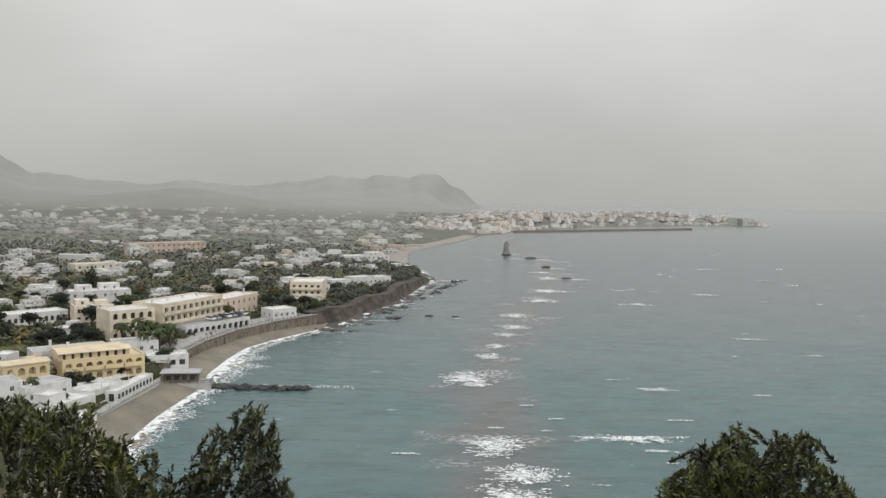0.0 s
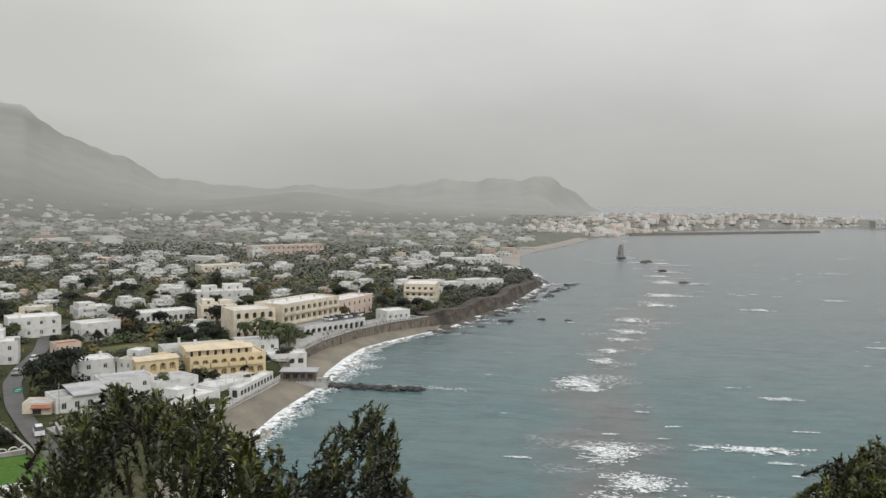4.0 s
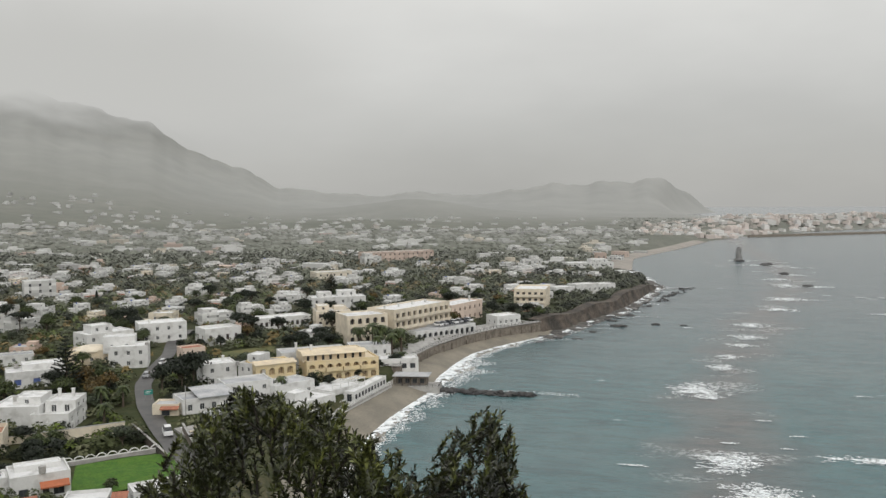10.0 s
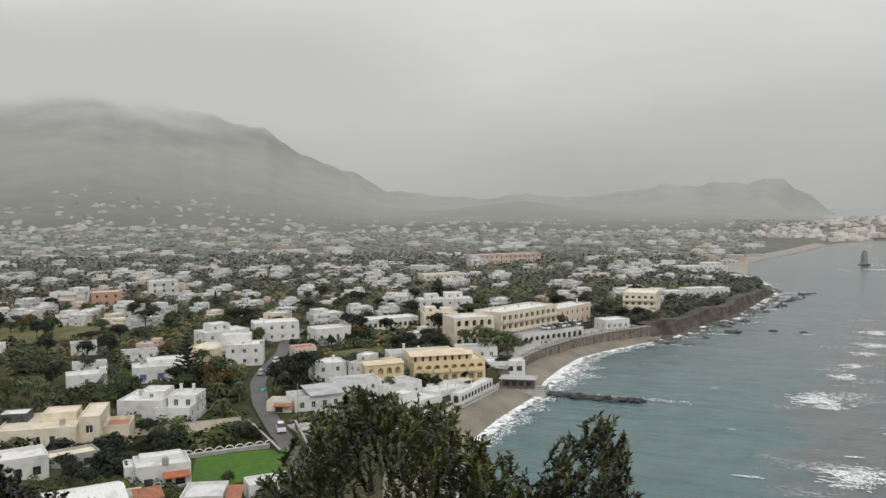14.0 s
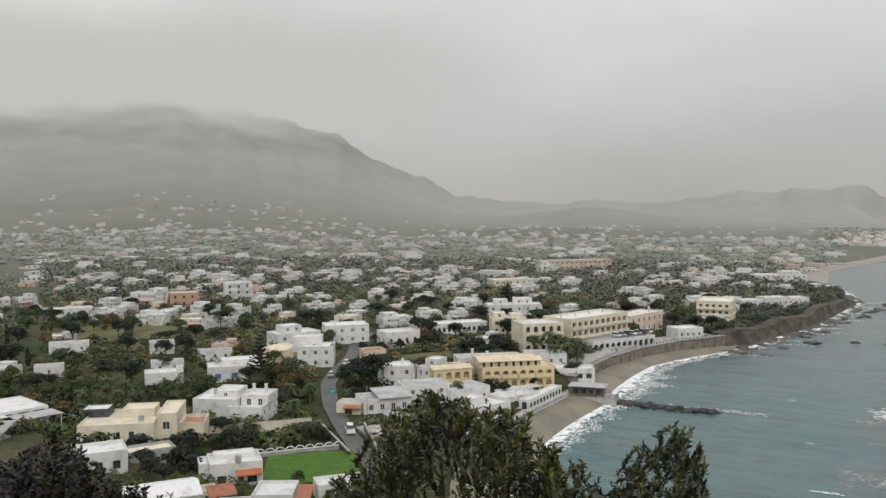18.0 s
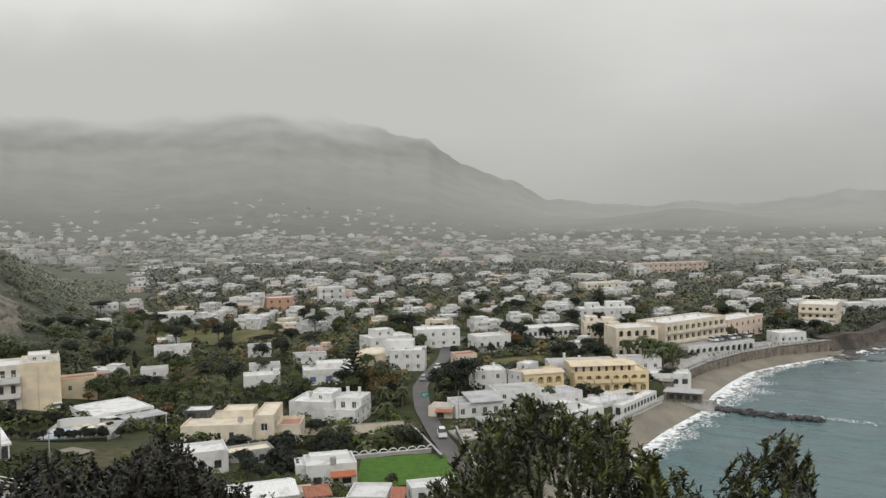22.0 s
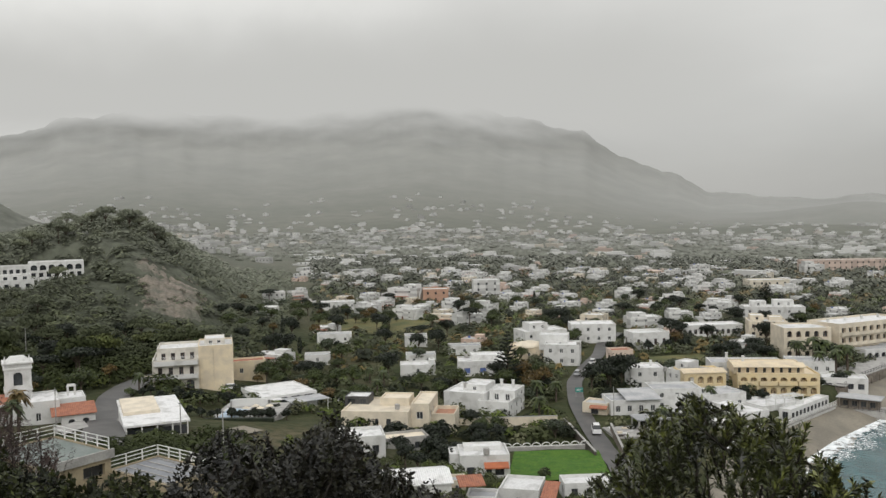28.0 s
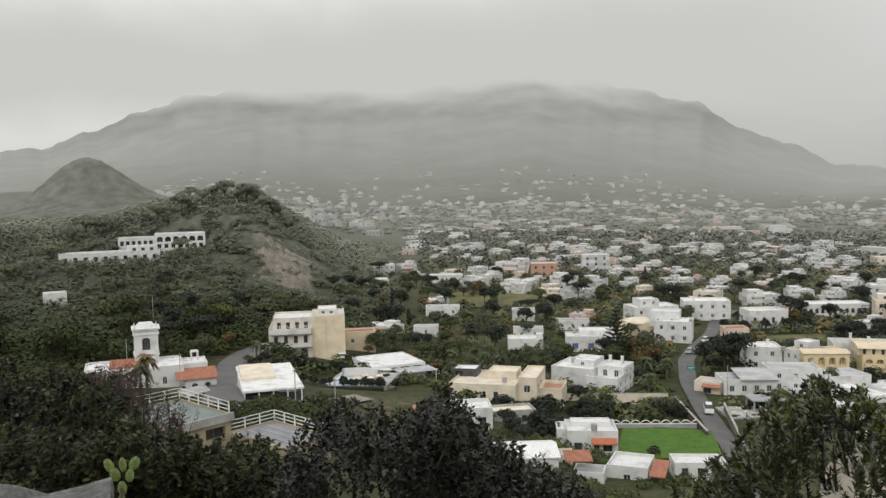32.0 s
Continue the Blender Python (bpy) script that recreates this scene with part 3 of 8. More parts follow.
def block(parent, x0, y0, x1, y1, z0, z1, walls, roof, front=(), right=(), left=(), back=(), parapet=0.45, kind="glass", wall_label="", deep=0.22, sill=True):
    """One storeyed volume in the thing's own metres: walls with real openings, a roof inside a parapet, and its windows.
    Sides take openings (u0, u1, v0, v1[, arch]) with u from the side's own left end as seen from outside."""
    c = parent.matrix_basis @ Vector(((x0 + x1) / 2, (y0 + y1) / 2, 0))
    OCCUPIED.append((c.x, c.y, math.hypot(x1 - x0, y1 - y0) / 2))
    s = Shape()
    sides = (((x0, y0), (x1, y0), front, 0), ((x1, y0), (x1, y1), right, 90), ((x1, y1), (x0, y1), back, 180), ((x0, y1), (x0, y0), left, 270))
    for p0, p1, holes, _ in sides:
        s.wall(p0, p1, z0, z1 + parapet, holes, deep)
    t = 0.22
    zt = z1 + parapet
    for a in ((x0, y0, x1, y0 + t), (x0, y1 - t, x1, y1), (x0, y0 + t, x0 + t, y1 - t), (x1 - t, y0 + t, x1, y1 - t)):
        s.face([(a[0], a[1], zt), (a[2], a[1], zt), (a[2], a[3], zt), (a[0], a[3], zt)])
    for p0, p1 in (((x0 + t, y0 + t), (x0 + t, y1 - t)), ((x0 + t, y1 - t), (x1 - t, y1 - t)), ((x1 - t, y1 - t), (x1 - t, y0 + t)), ((x1 - t, y0 + t), (x0 + t, y0 + t))):
        s.face([(*p0, z1), (*p1, z1), (*p1, zt), (*p0, zt)])
    body = child("wall", s.mesh("wall", walls), parent, label=wall_label)
    child("roof", Shape().box(x0 + t, y0 + t, z1 - 0.2, x1 - t, y1 - t, z1).mesh("roof", roof), parent)
    for p0, p1, holes, turn in sides:
        u = Vector((p1[0] - p0[0], p1[1] - p0[1]))
        u.normalize()
        n = Vector((-u.y, u.x))
        for h in holes:
            a = Vector(p0) + u * h[0] + n * deep
            sash, glazing = pane_mesh(h[1] - h[0], h[3] - h[2], kind, not GLAZED[0])
            frame_ob = child("window", sash, parent, (a.x, a.y, h[2]), turn)
            if GLAZED[0]:
                child("pane", glazing, frame_ob)
    return body


def row(n, w, start, end, v0, v1, arch=False):
    """n openings of width w spread evenly between start and end."""
    step = (end - start) / n
    return [(start + step * (i + 0.5) - w / 2, start + step * (i + 0.5) + w / 2, v0, v1, arch) for i in range(n)]


def rail(parent, pts, h=1.0, material=None, name="railing", posts=2.0, bars=3):
    s = Shape()
    for (ax, ay, az_), (bx, by, bz) in zip(pts, pts[1:]):
        n = max(1, int(math.hypot(bx - ax, by - ay) / posts))
        for i in range(n + 1):
            k = i / n
            x, y, z = ax + (bx - ax) * k, ay + (by - ay) * k, az_ + (bz - az_) * k
            s.box(x - 0.05, y - 0.05, z, x + 0.05, y + 0.05, z + h)
        for b in range(bars):
            z = h * (b + 1) / bars - 0.04
            s.tube([(ax, ay, az_ + z), (bx, by, bz + z)], [0.045, 0.045], 4)
    return child(name, s.mesh(name, material or FRAME), parent)


def chimney(parent, x, y, z, h=1.2, material=None):
    s = Shape().box(x - 0.3, y - 0.3, z, x + 0.3, y + 0.3, z + h).box(x - 0.4, y - 0.4, z + h, x + 0.4, y + 0.4, z + h + 0.12)
    return child("chimney", s.mesh("chimney", material or WHITE), parent)


def dome(parent, x, y, z, r, material, name="vault", flat=0.5):
    s = Shape()
    rings = [[(x + r * math.cos(b) * math.cos(a), y + r * math.cos(b) * math.sin(a), z + r * flat * math.sin(b)) for a in [math.tau * i / 16 for i in range(16)]] for b in [math.pi / 2 * k / 5 for k in range(6)]]
    for lo, hi in zip(rings, rings[1:]):
        for i in range(16):
            s.face([lo[i], lo[(i + 1) % 16], hi[(i + 1) % 16], hi[i]])
    return child(name, s.mesh(name, material), parent)

# ---- houses ----
def house(x, y, z, turn, w, d, h, walls=None, roof=None, cols=2, side=1, storeys=0, label="", name="house", kind="glass", win=(1.0, 1.3), extras=(), chim=None, parapet=0.45, group="houses of the town", base=2.5, arch=False):
    """A flat-roofed house with its front left corner at x, y. extras: further blocks (x0, y0, x1, y1, z0, z1)."""
    walls, roof = walls or WHITE, roof or WHITE_ROOF
    ob = empty(name, x, y, z, turn, label, "house" if name == "house" else name.split("_")[-1], group)
    n = storeys or max(1, round(h / 3.1))
    fh = h / n
    ww, wh = win
    front, right, left = [], [], []
    for k in range(n):
        v = k * fh + (fh - wh) * 0.52
        front += row(cols, min(ww, w / cols * 0.6), 0.4, w - 0.4, v, v + wh, arch)
        if side:
            right += row(side, min(ww, d / side * 0.6), 0.4, d - 0.4, v, v + wh)
            left += row(side, min(ww, d / side * 0.6), 0.4, d - 0.4, v, v + wh)
    block(ob, 0, 0, w, d, -base, h, walls, roof, front, right, left, parapet=parapet, kind=kind)
    for e in extras:
        ew = e[2] - e[0]
        eh = e[5] - e[4]
        op = row(max(1, int(ew / 3.2)), 0.9, 0.2, ew - 0.2, e[4] + eh * 0.3, e[4] + eh * 0.3 + min(1.2, eh * 0.5)) if eh > 1.8 else ()
        block(ob, e[0], e[1], e[2], e[3], e[4], e[5], walls, roof, op, parapet=0.3, kind=kind)
    for c in chim or ():
        chimney(ob, c[0], c[1], c[2], c[3] if len(c) > 3 else 1.2)
    return ob


def balcony(ob, x0, x1, y, z, depth=1.3, solid=True, material=None):
    s = Shape().box(x0, y - depth, z - 0.18, x1, y, z)
    if solid:
        s.box(x0, y - depth, z, x1, y - depth + 0.12, z + 0.95).box(x0, y - depth + 0.12, z, x0 + 0.12, y, z + 0.95).box(x1 - 0.12, y - depth + 0.12, z, x1, y, z + 0.95)
    child("balcony", s.mesh("balcony", material or WHITE), ob)
    if not solid:
        rail(ob, [(x0, y, z), (x0, y - depth, z), (x1, y - depth, z), (x1, y, z)], 0.95, DARK, "balcony_railing", 1.0, 3)


def awning(ob, x0, x1, y, z, depth=1.4, drop=0.7, material=None):
    s = Shape()
    s.face([(x0, y, z), (x1, y, z), (x1, y - depth, z - drop), (x0, y - depth, z - drop)])
    s.face([(x0, y, z - 0.06), (x0, y - depth, z - drop - 0.06), (x1, y - depth, z - drop - 0.06), (x1, y, z - 0.06)])
    s.face([(x0, y - depth, z - drop), (x1, y - depth, z - drop), (x1, y - depth, z - drop - 0.25), (x0, y - depth, z - drop - 0.25)])
    child("awning", s.mesh("awning", material or AWNING), ob)


def tiled_roof(ob, x0, y0, x1, y1, z0, z1, ridge=None, over=0.3, material=None, label=""):
    """A lean-to or gabled roof of tile rows; ridge: None leans up to the back, else the ridge's y."""
    s = Shape()
    x0, x1 = x0 - over, x1 + over
    slopes = [((y0 - over, z0), (y1, z1))] if ridge is None else [((y0 - over, z0), (ridge, z1)), ((y1 + over, z0), (ridge, z1))]
    for (ya, za), (yb, zb) in slopes:
        n = 2 * max(4, int((x1 - x0) / 0.32))
        k = len(s.v)
        for i in range(n + 1):
            a, up = x0 + (x1 - x0) * i / n, 0.08 * (i % 2)
            s.v += [(a, ya, za + up), (a, yb, zb + up), (a, ya, za - 0.12), (a, yb, zb - 0.12)]
        for i in range(n):
            q = k + 4 * i
            s.f += [(q, q + 4, q + 5, q + 1), (q + 2, q + 3, q + 7, q + 6), (q, q + 2, q + 6, q + 4)]
        s.f += [(k, k + 1, k + 3, k + 2), (k + 4 * n, k + 4 * n + 2, k + 4 * n + 3, k + 4 * n + 1)]
    child("tiled_roof", s.mesh("tiled_roof", material or TERRACOTTA), ob, label=label)


# the long yellow hotel above the beach
yh = empty("hotel", -95.5, 213.0, 5.0, 36, "long yellow hotel with rows of arched balconies and a cream roof", "hotel")
block(yh, 0, 0, 20.5, 11, -3, 5.5, YELLOW, CREAM, row(8, 1.55, 0.3, 20.2, 0.5, 2.3, True) + row(8, 1.6, 0.3, 20.2, 3.3, 5.0, True), row(3, 1.2, 0.5, 10.5, 3.2, 4.8, True), kind="loggia", parapet=0.5, deep=0.9)
block(yh, -0.6, 2.2, 17.2, 11, 5.5, 7.6, CREAM, CREAM, row(8, 0.75, 0.4, 17.4, 5.8, 7.2), (), kind="dark", parapet=0.25)
tiled_roof(yh, -0.6, 1.2, 17.2, 4.2, 7.5, 8.2, material=CREAM)
chimney(yh, 3, 8, 7.8, 1.4)
chimney(yh, -1.0, 9.5, 7.6, 2.2)
block(yh, -4.5, 13.0, 15, 21, -2, 6.2, WHITE, GREY_ROOF, row(4, 1.0, 0.5, 18, 4.0, 5.4), parapet=0.4)
block(yh, -0.6, 11.2, 6, 13.0, -2, 7.4, WHITE, GREY_ROOF, parapet=0.3)
for k in range(4):
    balcony(yh, 0.4 + 4.9 * k, 4.9 + 4.9 * k, 0, 3.15, 0.8, True, YELLOW)
yw = empty("hotel_wing", -106.2, 204.3, 5.2, 46, "yellow hotel wing with four dark arched openings", "hotel")
block(yw, 0, 0, 11.2, 9, -3, 5.6, YELLOW, CREAM, row(4, 1.6, 0.6, 10.8, 2.9, 4.9, True) + row(3, 1.6, 0.6, 10.8, 0.1, 1.9, True), (), row(4, 0.8, 0.5, 8.5, 3.0, 4.4), kind="loggia", deep=0.9)
tiled_roof(yw, 0, 0, 11.2, 3, 5.9, 6.6, material=CREAM)
chimney(yw, 2.0, 4, 5.6, 1.3)

# white houses that join the hotel
house(-119.5, 200.0, 5.6, 43, 9.0, 8, 5.6, cols=2, side=2, label="white two-storey house beside the yellow hotel", chim=[(2, 3, 5.6), (6.5, 5, 5.6, 1.5)])
house(-113.0, 207.0, 5.6, -6, 8.5, 9, 5.2, cols=4, side=1, label="white house with a row of small windows", win=(0.7, 1.2), extras=[(1, 3, 5, 8, 5.2, 7.2)])

# hotels along the bay
bh = empty("hotel", -106.5, 272.0, 5.2, 42, "large cream hotel with arched loggias behind palm trees", "hotel")
block(bh, 0, 0, 15, 12, -2, 9.6, PALE_CREAM, WHITE_ROOF, [o for k in range(3) for o in row(5, 1.5, 0.4, 14.6, 0.6 + 3.2 * k, 2.6 + 3.2 * k, True)], row(4, 1.2, 0.5, 11.5, 7.0, 8.8), kind="shutter", deep=0.8)
bh2 = empty("hotel_wing", -94.0, 285.5, 5.2, 68, "cream hotel wing with rows of balconies and a white roof", "hotel")
block(bh2, 0, 0, 33, 13, -2, 10.2, PALE_CREAM, WHITE_ROOF, [o for k in range(3) for o in row(10, 1.8, 0.4, 32.6, 0.8 + 3.25 * k, 2.8 + 3.25 * k)], row(3, 1.2, 0.5, 12.5, 7.0, 8.8), kind="shutter", deep=0.9, parapet=0.6)
for k in (1, 2):
    balcony(bh2, 0.3, 32.7, 0, 0.55 + 3.25 * k, 1.0, True, PALE_CREAM)
for k in range(4):
    chimney(bh2, 4 + 8 * k, 8, 10.2, 1.1)
house(-83.0, 325.0, 5.4, 72, 24, 10, 7.2, PINK, WHITE_ROOF, 6, 2, 2, "pale pink hotel annex with a white roof", "hotel_annex", "shutter", chim=[(20, 4, 7.2, 2.2)])
arc = empty("beach_arcade", -86.5, 287.0, 4.6, 58, "white arcade pavilion with a flat car deck over the beach", "pavilion")
block(arc, 0, 0, 30, 9, -3, 3.2, WHITE, GREY_ROOF, row(11, 1.9, 0.3, 29.7, 0.1, 2.5, True), row(3, 1.6, 0.3, 8.7, 0.1, 2.5, True), kind="dark", deep=0.7, parapet=0.5)
house(-153.0, 288.0, 5.8, 48, 26, 9, 4.2, WHITE, WHITE_ROOF, 12, 2, 1, "long low white house with an arcade of small arches", win=(1.2, 1.7), arch=True, kind="shutter")
house(-127.2, 293.0, 5.0, 30, 13, 11, 8.2, PALE_CREAM, WHITE_ROOF, 5, 3, 3, "cream hotel block with a white roof terrace", "hotel", "shutter", extras=[(1, 4, 5.5, 10, 8.2, 10.0), (7.5, 5, 12, 10, 8.2, 9.4)])
house(-150.5, 342.0, 6.0, 30, 24, 10, 6.2, WHITE, WHITE_ROOF, 6, 2, 2, "white house with a stepped roof", extras=[(3, 2, 9, 8, 6.2, 8.4), (12, 3, 20, 9, 6.2, 8.8)])
ch = empty("hotel", -69.5, 380.0, 5.2, 2, "pale cream hotel on a rise above the sea wall", "hotel")
block(ch, 1.5, 0, 16, 20, -2, 8.4, PALE_CREAM, WHITE_ROOF, [o for k in range(3) for o in row(5, 1.3, 0.5, 14, 0.4 + 2.8 * k, 2.0 + 2.8 * k)], [o for k in range(3) for o in row(5, 1.3, 0.5, 19.5, 0.4 + 2.8 * k, 2.0 + 2.8 * k)], kind="shutter", parapet=0.7)
balcony(ch, 1.7, 15.8, 0, 5.7, 1.2, True, PALE_CREAM)
balcony(ch, 1.7, 15.8, 0, 2.9, 1.2, True, PALE_CREAM)
house(-64.5, 324.0, 4.9, 45, 11, 8, 4.0, WHITE, WHITE_ROOF, 4, 2, 1, "small white block house above the sea wall")
# low houses strewn through the gardens towards the headland
house(-321.3, 256.2, zat(-321.3, 256.2), 55, 16, 8, 3.4, WHITE, WHITE_ROOF, 7, 2, 1, "long white house with small windows beside a field", win=(0.9, 1.2))
house(-244.9, 192.7, zat(-244.9, 192.7), 50, 12.5, 7, 3.1, WHITE, GREY_ROOF, 3, 1, 1, "long weathered white house among the gardens", win=(0.9, 1.2))
house(-215.0, 208.0, zat(-215.0, 208.0), 46, 8.0, 7, 3.4, WHITE, GREY_ROOF, 2, 1, 1, "weathered white house with an open porch in the gardens", win=(0.9, 1.2))
house(-192.2, 186.3, zat(-192.2, 186.3), 46, 9.5, 6, 2.6, WHITE, GREY_ROOF, 2, 1, 1, "low house with a grey flat roof under garden trees", win=(0.9, 1.2))
house(-214.8, 163.8, zat(-214.8, 163.8), 50, 8.0, 6, 2.3, WHITE, GREY_ROOF, 1, 1, 1, "low garden store with a grey flat roof", win=(0.9, 1.2))
house(-194.2, 208.1, zat(-194.2, 208.1), 44, 11.0, 6, 2.6, WHITE, GREY_ROOF, 3, 1, 1, "low white house with a weathered grey roof", win=(0.9, 1.2))
house(-314.7, 214.4, zat(-314.7, 214.4), 60, 10.0, 7, 3.4, WHITE, WHITE_ROOF, 3, 2, 1, "white house at the foot of the headland", win=(0.9, 1.2))
house(-356.0, 247.0, zat(-356.0, 247.0), 60, 11.0, 7, 5.2, WHITE, WHITE_ROOF, 4, 2, 2, "two-storey white house at the foot of the headland", win=(0.9, 1.2))
house(-68, 592, 4.4, 26, 34, 12, 5.4, WHITE, WHITE_ROOF, 10, 3, 2, "long white hotel among trees by the bay", "hotel", extras=[(18, 1, 30, 10, 5.4, 7.6)])
for k, (hx, hy, hw, hh) in enumerate(((-55, 428, 12, 4.2), (-46, 440, 14, 4.8), (-37, 455, 12, 3.8), (-62, 410, 9, 3.6))):
    house(hx, hy, zat(hx, hy), 44 - 3 * k, hw, 8, hh, WHITE, WHITE_ROOF, 4, 2, 1, "low white house on the bluff above the sea")

# by the beach: bathing houses, the walkway and the pier house
house(-83.0, 199.0, 2.6, 68, 13, 9, 3.6, WHITE, WHITE_ROOF, 5, 2, 1, "white bathing house with a bright flat roof", "bathing_house", "dark", win=(1.4, 1.6))
house(-84.5, 185.0, 2.6, 70, 12, 8, 3.8, WHITE, WHITE_ROOF, 4, 2, 1, "white stepped bathing house by the beach", "bathing_house", "dark", extras=[(1, 3, 6, 7.5, 3.8, 5.6)])
house(-80.0, 176.0, 1.4, 55, 9, 6, 3.6, WHITE, WHITE_ROOF, 5, 2, 1, "small white beach house with an open veranda", "beach_house", "dark", win=(1.1, 1.6))
house(-94.0, 190.5, 4.4, 60, 12, 8, 4.4, WHITE, GREY_ROOF, 4, 2, 1, "white house with a grey roof behind the beach", chim=[(3, 4, 4.4, 1.0)])
house(-101.0, 187.0, 4.8, 48, 10, 7, 4.0, WHITE, GREY_ROOF, 3, 2, 1, "grey-white house with dark windows")
def pergola(x, y, z, turn, long, wide, high, label):
    """A white timber frame of posts, two beams and open slats."""
    ob = empty("pergola", x, y, z, turn, label, "pergola", "pergolas by the beach")
    post_me = Shape().box(-0.07, -0.07, 0, 0.07, 0.07, high).mesh("post", FRAME)
    slat_me = Shape().box(-0.05, -0.25, high + 0.16, 0.05, wide + 0.25, high + 0.26).mesh("slat", FRAME)
    n = max(2, int(long / 2.4))
    for i in range(n + 1):
        for v in (0.0, wide):
            child("post", post_me, ob, (long * i / n, v, 0))
    for v in (0.0, wide):
        child("beam", Shape().box(-0.2, v - 0.06, high, long + 0.2, v + 0.06, high + 0.16).mesh("beam", FRAME), ob)
    for i in range(int(long / 0.6) + 1):
        child("slat", slat_me, ob, (0.6 * i, 0, 0))
    return ob


pergola(-80.6, 200.5, 6.25, 68, 9.0, 3.0, 2.1, "white slatted pergola on a bathing house roof")
pergola(-81.6, 183.0, 2.4, 70, 7.0, 2.4, 2.3, "white slatted pergola beside the beach")
pergola(-90.0, 188.0, 3.4, 58, 6.0, 3.0, 2.3, "white slatted pergola in a courtyard behind the beach")
for hx, hy, hw, hd, hh, lab_ in ((-91.0, 197.5, 6.5, 5.0, 2.7, "small white changing hut with a flat roof"), (-86.6, 181.0, 4.5, 4.0, 2.5, "white kiosk with dark openings by the beach"), (-97.0, 183.0, 5.0, 4.5, 2.6, "small white store with a grey roof")):
    house(hx, hy, 3.2, 64, hw, hd, hh, WHITE, GREY_ROOF if hw < 6 and hh > 2.55 else WHITE_ROOF, 2, 1, 1, lab_, "hut", "dark", win=(1.3, 1.5), parapet=0.25, group="huts by the beach")
wk = empty("beach_walkway", -77.5, 192.5, 1.2, 86, "white railed walkway on a wall along the beach", "walkway")
child("retaining_wall", Shape().box(0, 0, -2, 33, 3.2, 1.9).mesh("retaining_wall", WHITE), wk)
child("deck", Shape().box(-0.2, -0.3, 1.9, 33.2, 3.4, 2.15).mesh("deck", CONCRETE), wk)
rail(wk, [(0, -0.1, 2.15), (33, -0.1, 2.15)], 1.1, FRAME, "railing", 1.5, 3)
block(wk, 9, 0.5, 30, 3.4, 2.15, 4.7, WHITE, WHITE_ROOF, row(10, 1.5, 0.3, 20.7, 2.7, 4.1), (), row(1, 1.4, 0.4, 2.5, 2.4, 4.3), parapet=0.3, kind="dark")
child("parapet", Shape().box(0, 3.0, 2.15, 8.9, 3.25, 3.0).mesh("parapet", WHITE), wk)
ph = empty("pier_house", -76.0, 229.0, 1.2, 8, "dark wooden beach bar on a concrete platform", "beach bar")
child("platform", Shape().box(-1, -1.5, -2.5, 13.5, 6, 0.8, 0.2).mesh("platform", CONCRETE), ph)
block(ph, 0.5, 1.0, 9.5, 5.5, 0.8, 3.2, STONE, GREY_ROOF, row(4, 1.3, 0.3, 8.7, 1.3, 2.7), parapet=0.1, kind="dark")
child("canopy", Shape().box(-0.3, -0.4, 3.45, 10.3, 6.0, 3.62).mesh("canopy", GREY_ROOF), ph)
for k in range(5):
    child("post", Shape().box(0.2 + 2.4 * k, -0.2, 0.8, 0.35 + 2.4 * k, -0.05, 3.45).mesh("post", BARK), ph)
rail(ph, [(-0.8, -1.3, 0.8), (13.2, -1.3, 0.8), (13.2, 5.5, 0.8)], 0.9, DARK, "railing", 1.6, 2)
house(-83.6, 240.0, 3.0, 24, 11.5, 7, 3.8, WHITE, WHITE_ROOF, 4, 2, 1, "white house with a glazed veranda at the beach", "beach_house", "dark", win=(1.6, 1.5))
house(-97.0, 250.0, 4.8, 30, 13, 8, 3.8, WHITE, GREY_ROOF, 4, 2, 1, "low white house hidden among palms")

# beside the road and inland
rs = house(-114.6, 169.4, 5.5, 18, 6.0, 5.5, 2.6, PALE_CREAM, GREY_ROOF, 1, 1, 1, "small beige roadside shop with a red awning", "shop", "dark", win=(1.8, 1.9))
awning(rs, 2.0, 6.2, 0, 2.6, 1.3, 0.4, TERRACOTTA)
sh = house(-108.0, 171.5, 5.6, 48, 12, 8, 3.4, WHITE, GREY_ROOF, 4, 1, 1, "grey-white roadside house with a shed roof", win=(1.1, 1.5))
tiled_roof(sh, 4, -0.5, 12, 8, 3.9, 4.9, material=GREY_ROOF)
house(-104.0, 184.0, 5.4, 44, 12, 8, 4.8, WHITE, GREY_ROOF, 3, 2, 2, "white house with round-headed windows", win=(1.0, 1.2), arch=True)
house(-158.5, 213.5, 6.0, 30, 11, 9, 6.2, WHITE, WHITE_ROOF, 3, 2, 2, "white house at a bend of the road", extras=[(-2, 5, 7, 12, 4, 8.6)])
house(-180.0, 232.0, 6.2, 62, 16, 10, 6.0, WHITE, WHITE_ROOF, 4, 2, 2, "white terraced house with a stepped roof", extras=[(3, 3, 10, 9, 6.0, 8.4)])
house(-176.0, 254.0, 6.2, 42, 16, 10, 6.4, WHITE, WHITE_ROOF, 4, 2, 2, "white corner house with small dark windows", chim=[(4, 4, 6.4, 1.2)])
tn = house(-172.0, 213.0, 6.0, 30, 13, 9, 4.4, CREAM, CREAM, 3, 1, 1, "ochre house with a pale domed roof", win=(0.9, 1.1))
dome(tn, 6, 4.5, 4.5, 5.2, PALE_CREAM, "vault", 0.28)
pk = house(-144.5, 230.5, 5.8, 50, 7.0, 6, 3.6, PINK, TERRACOTTA, 2, 1, 1, "small pink house with a tiled roof", kind="shutter", win=(0.9, 1.7))
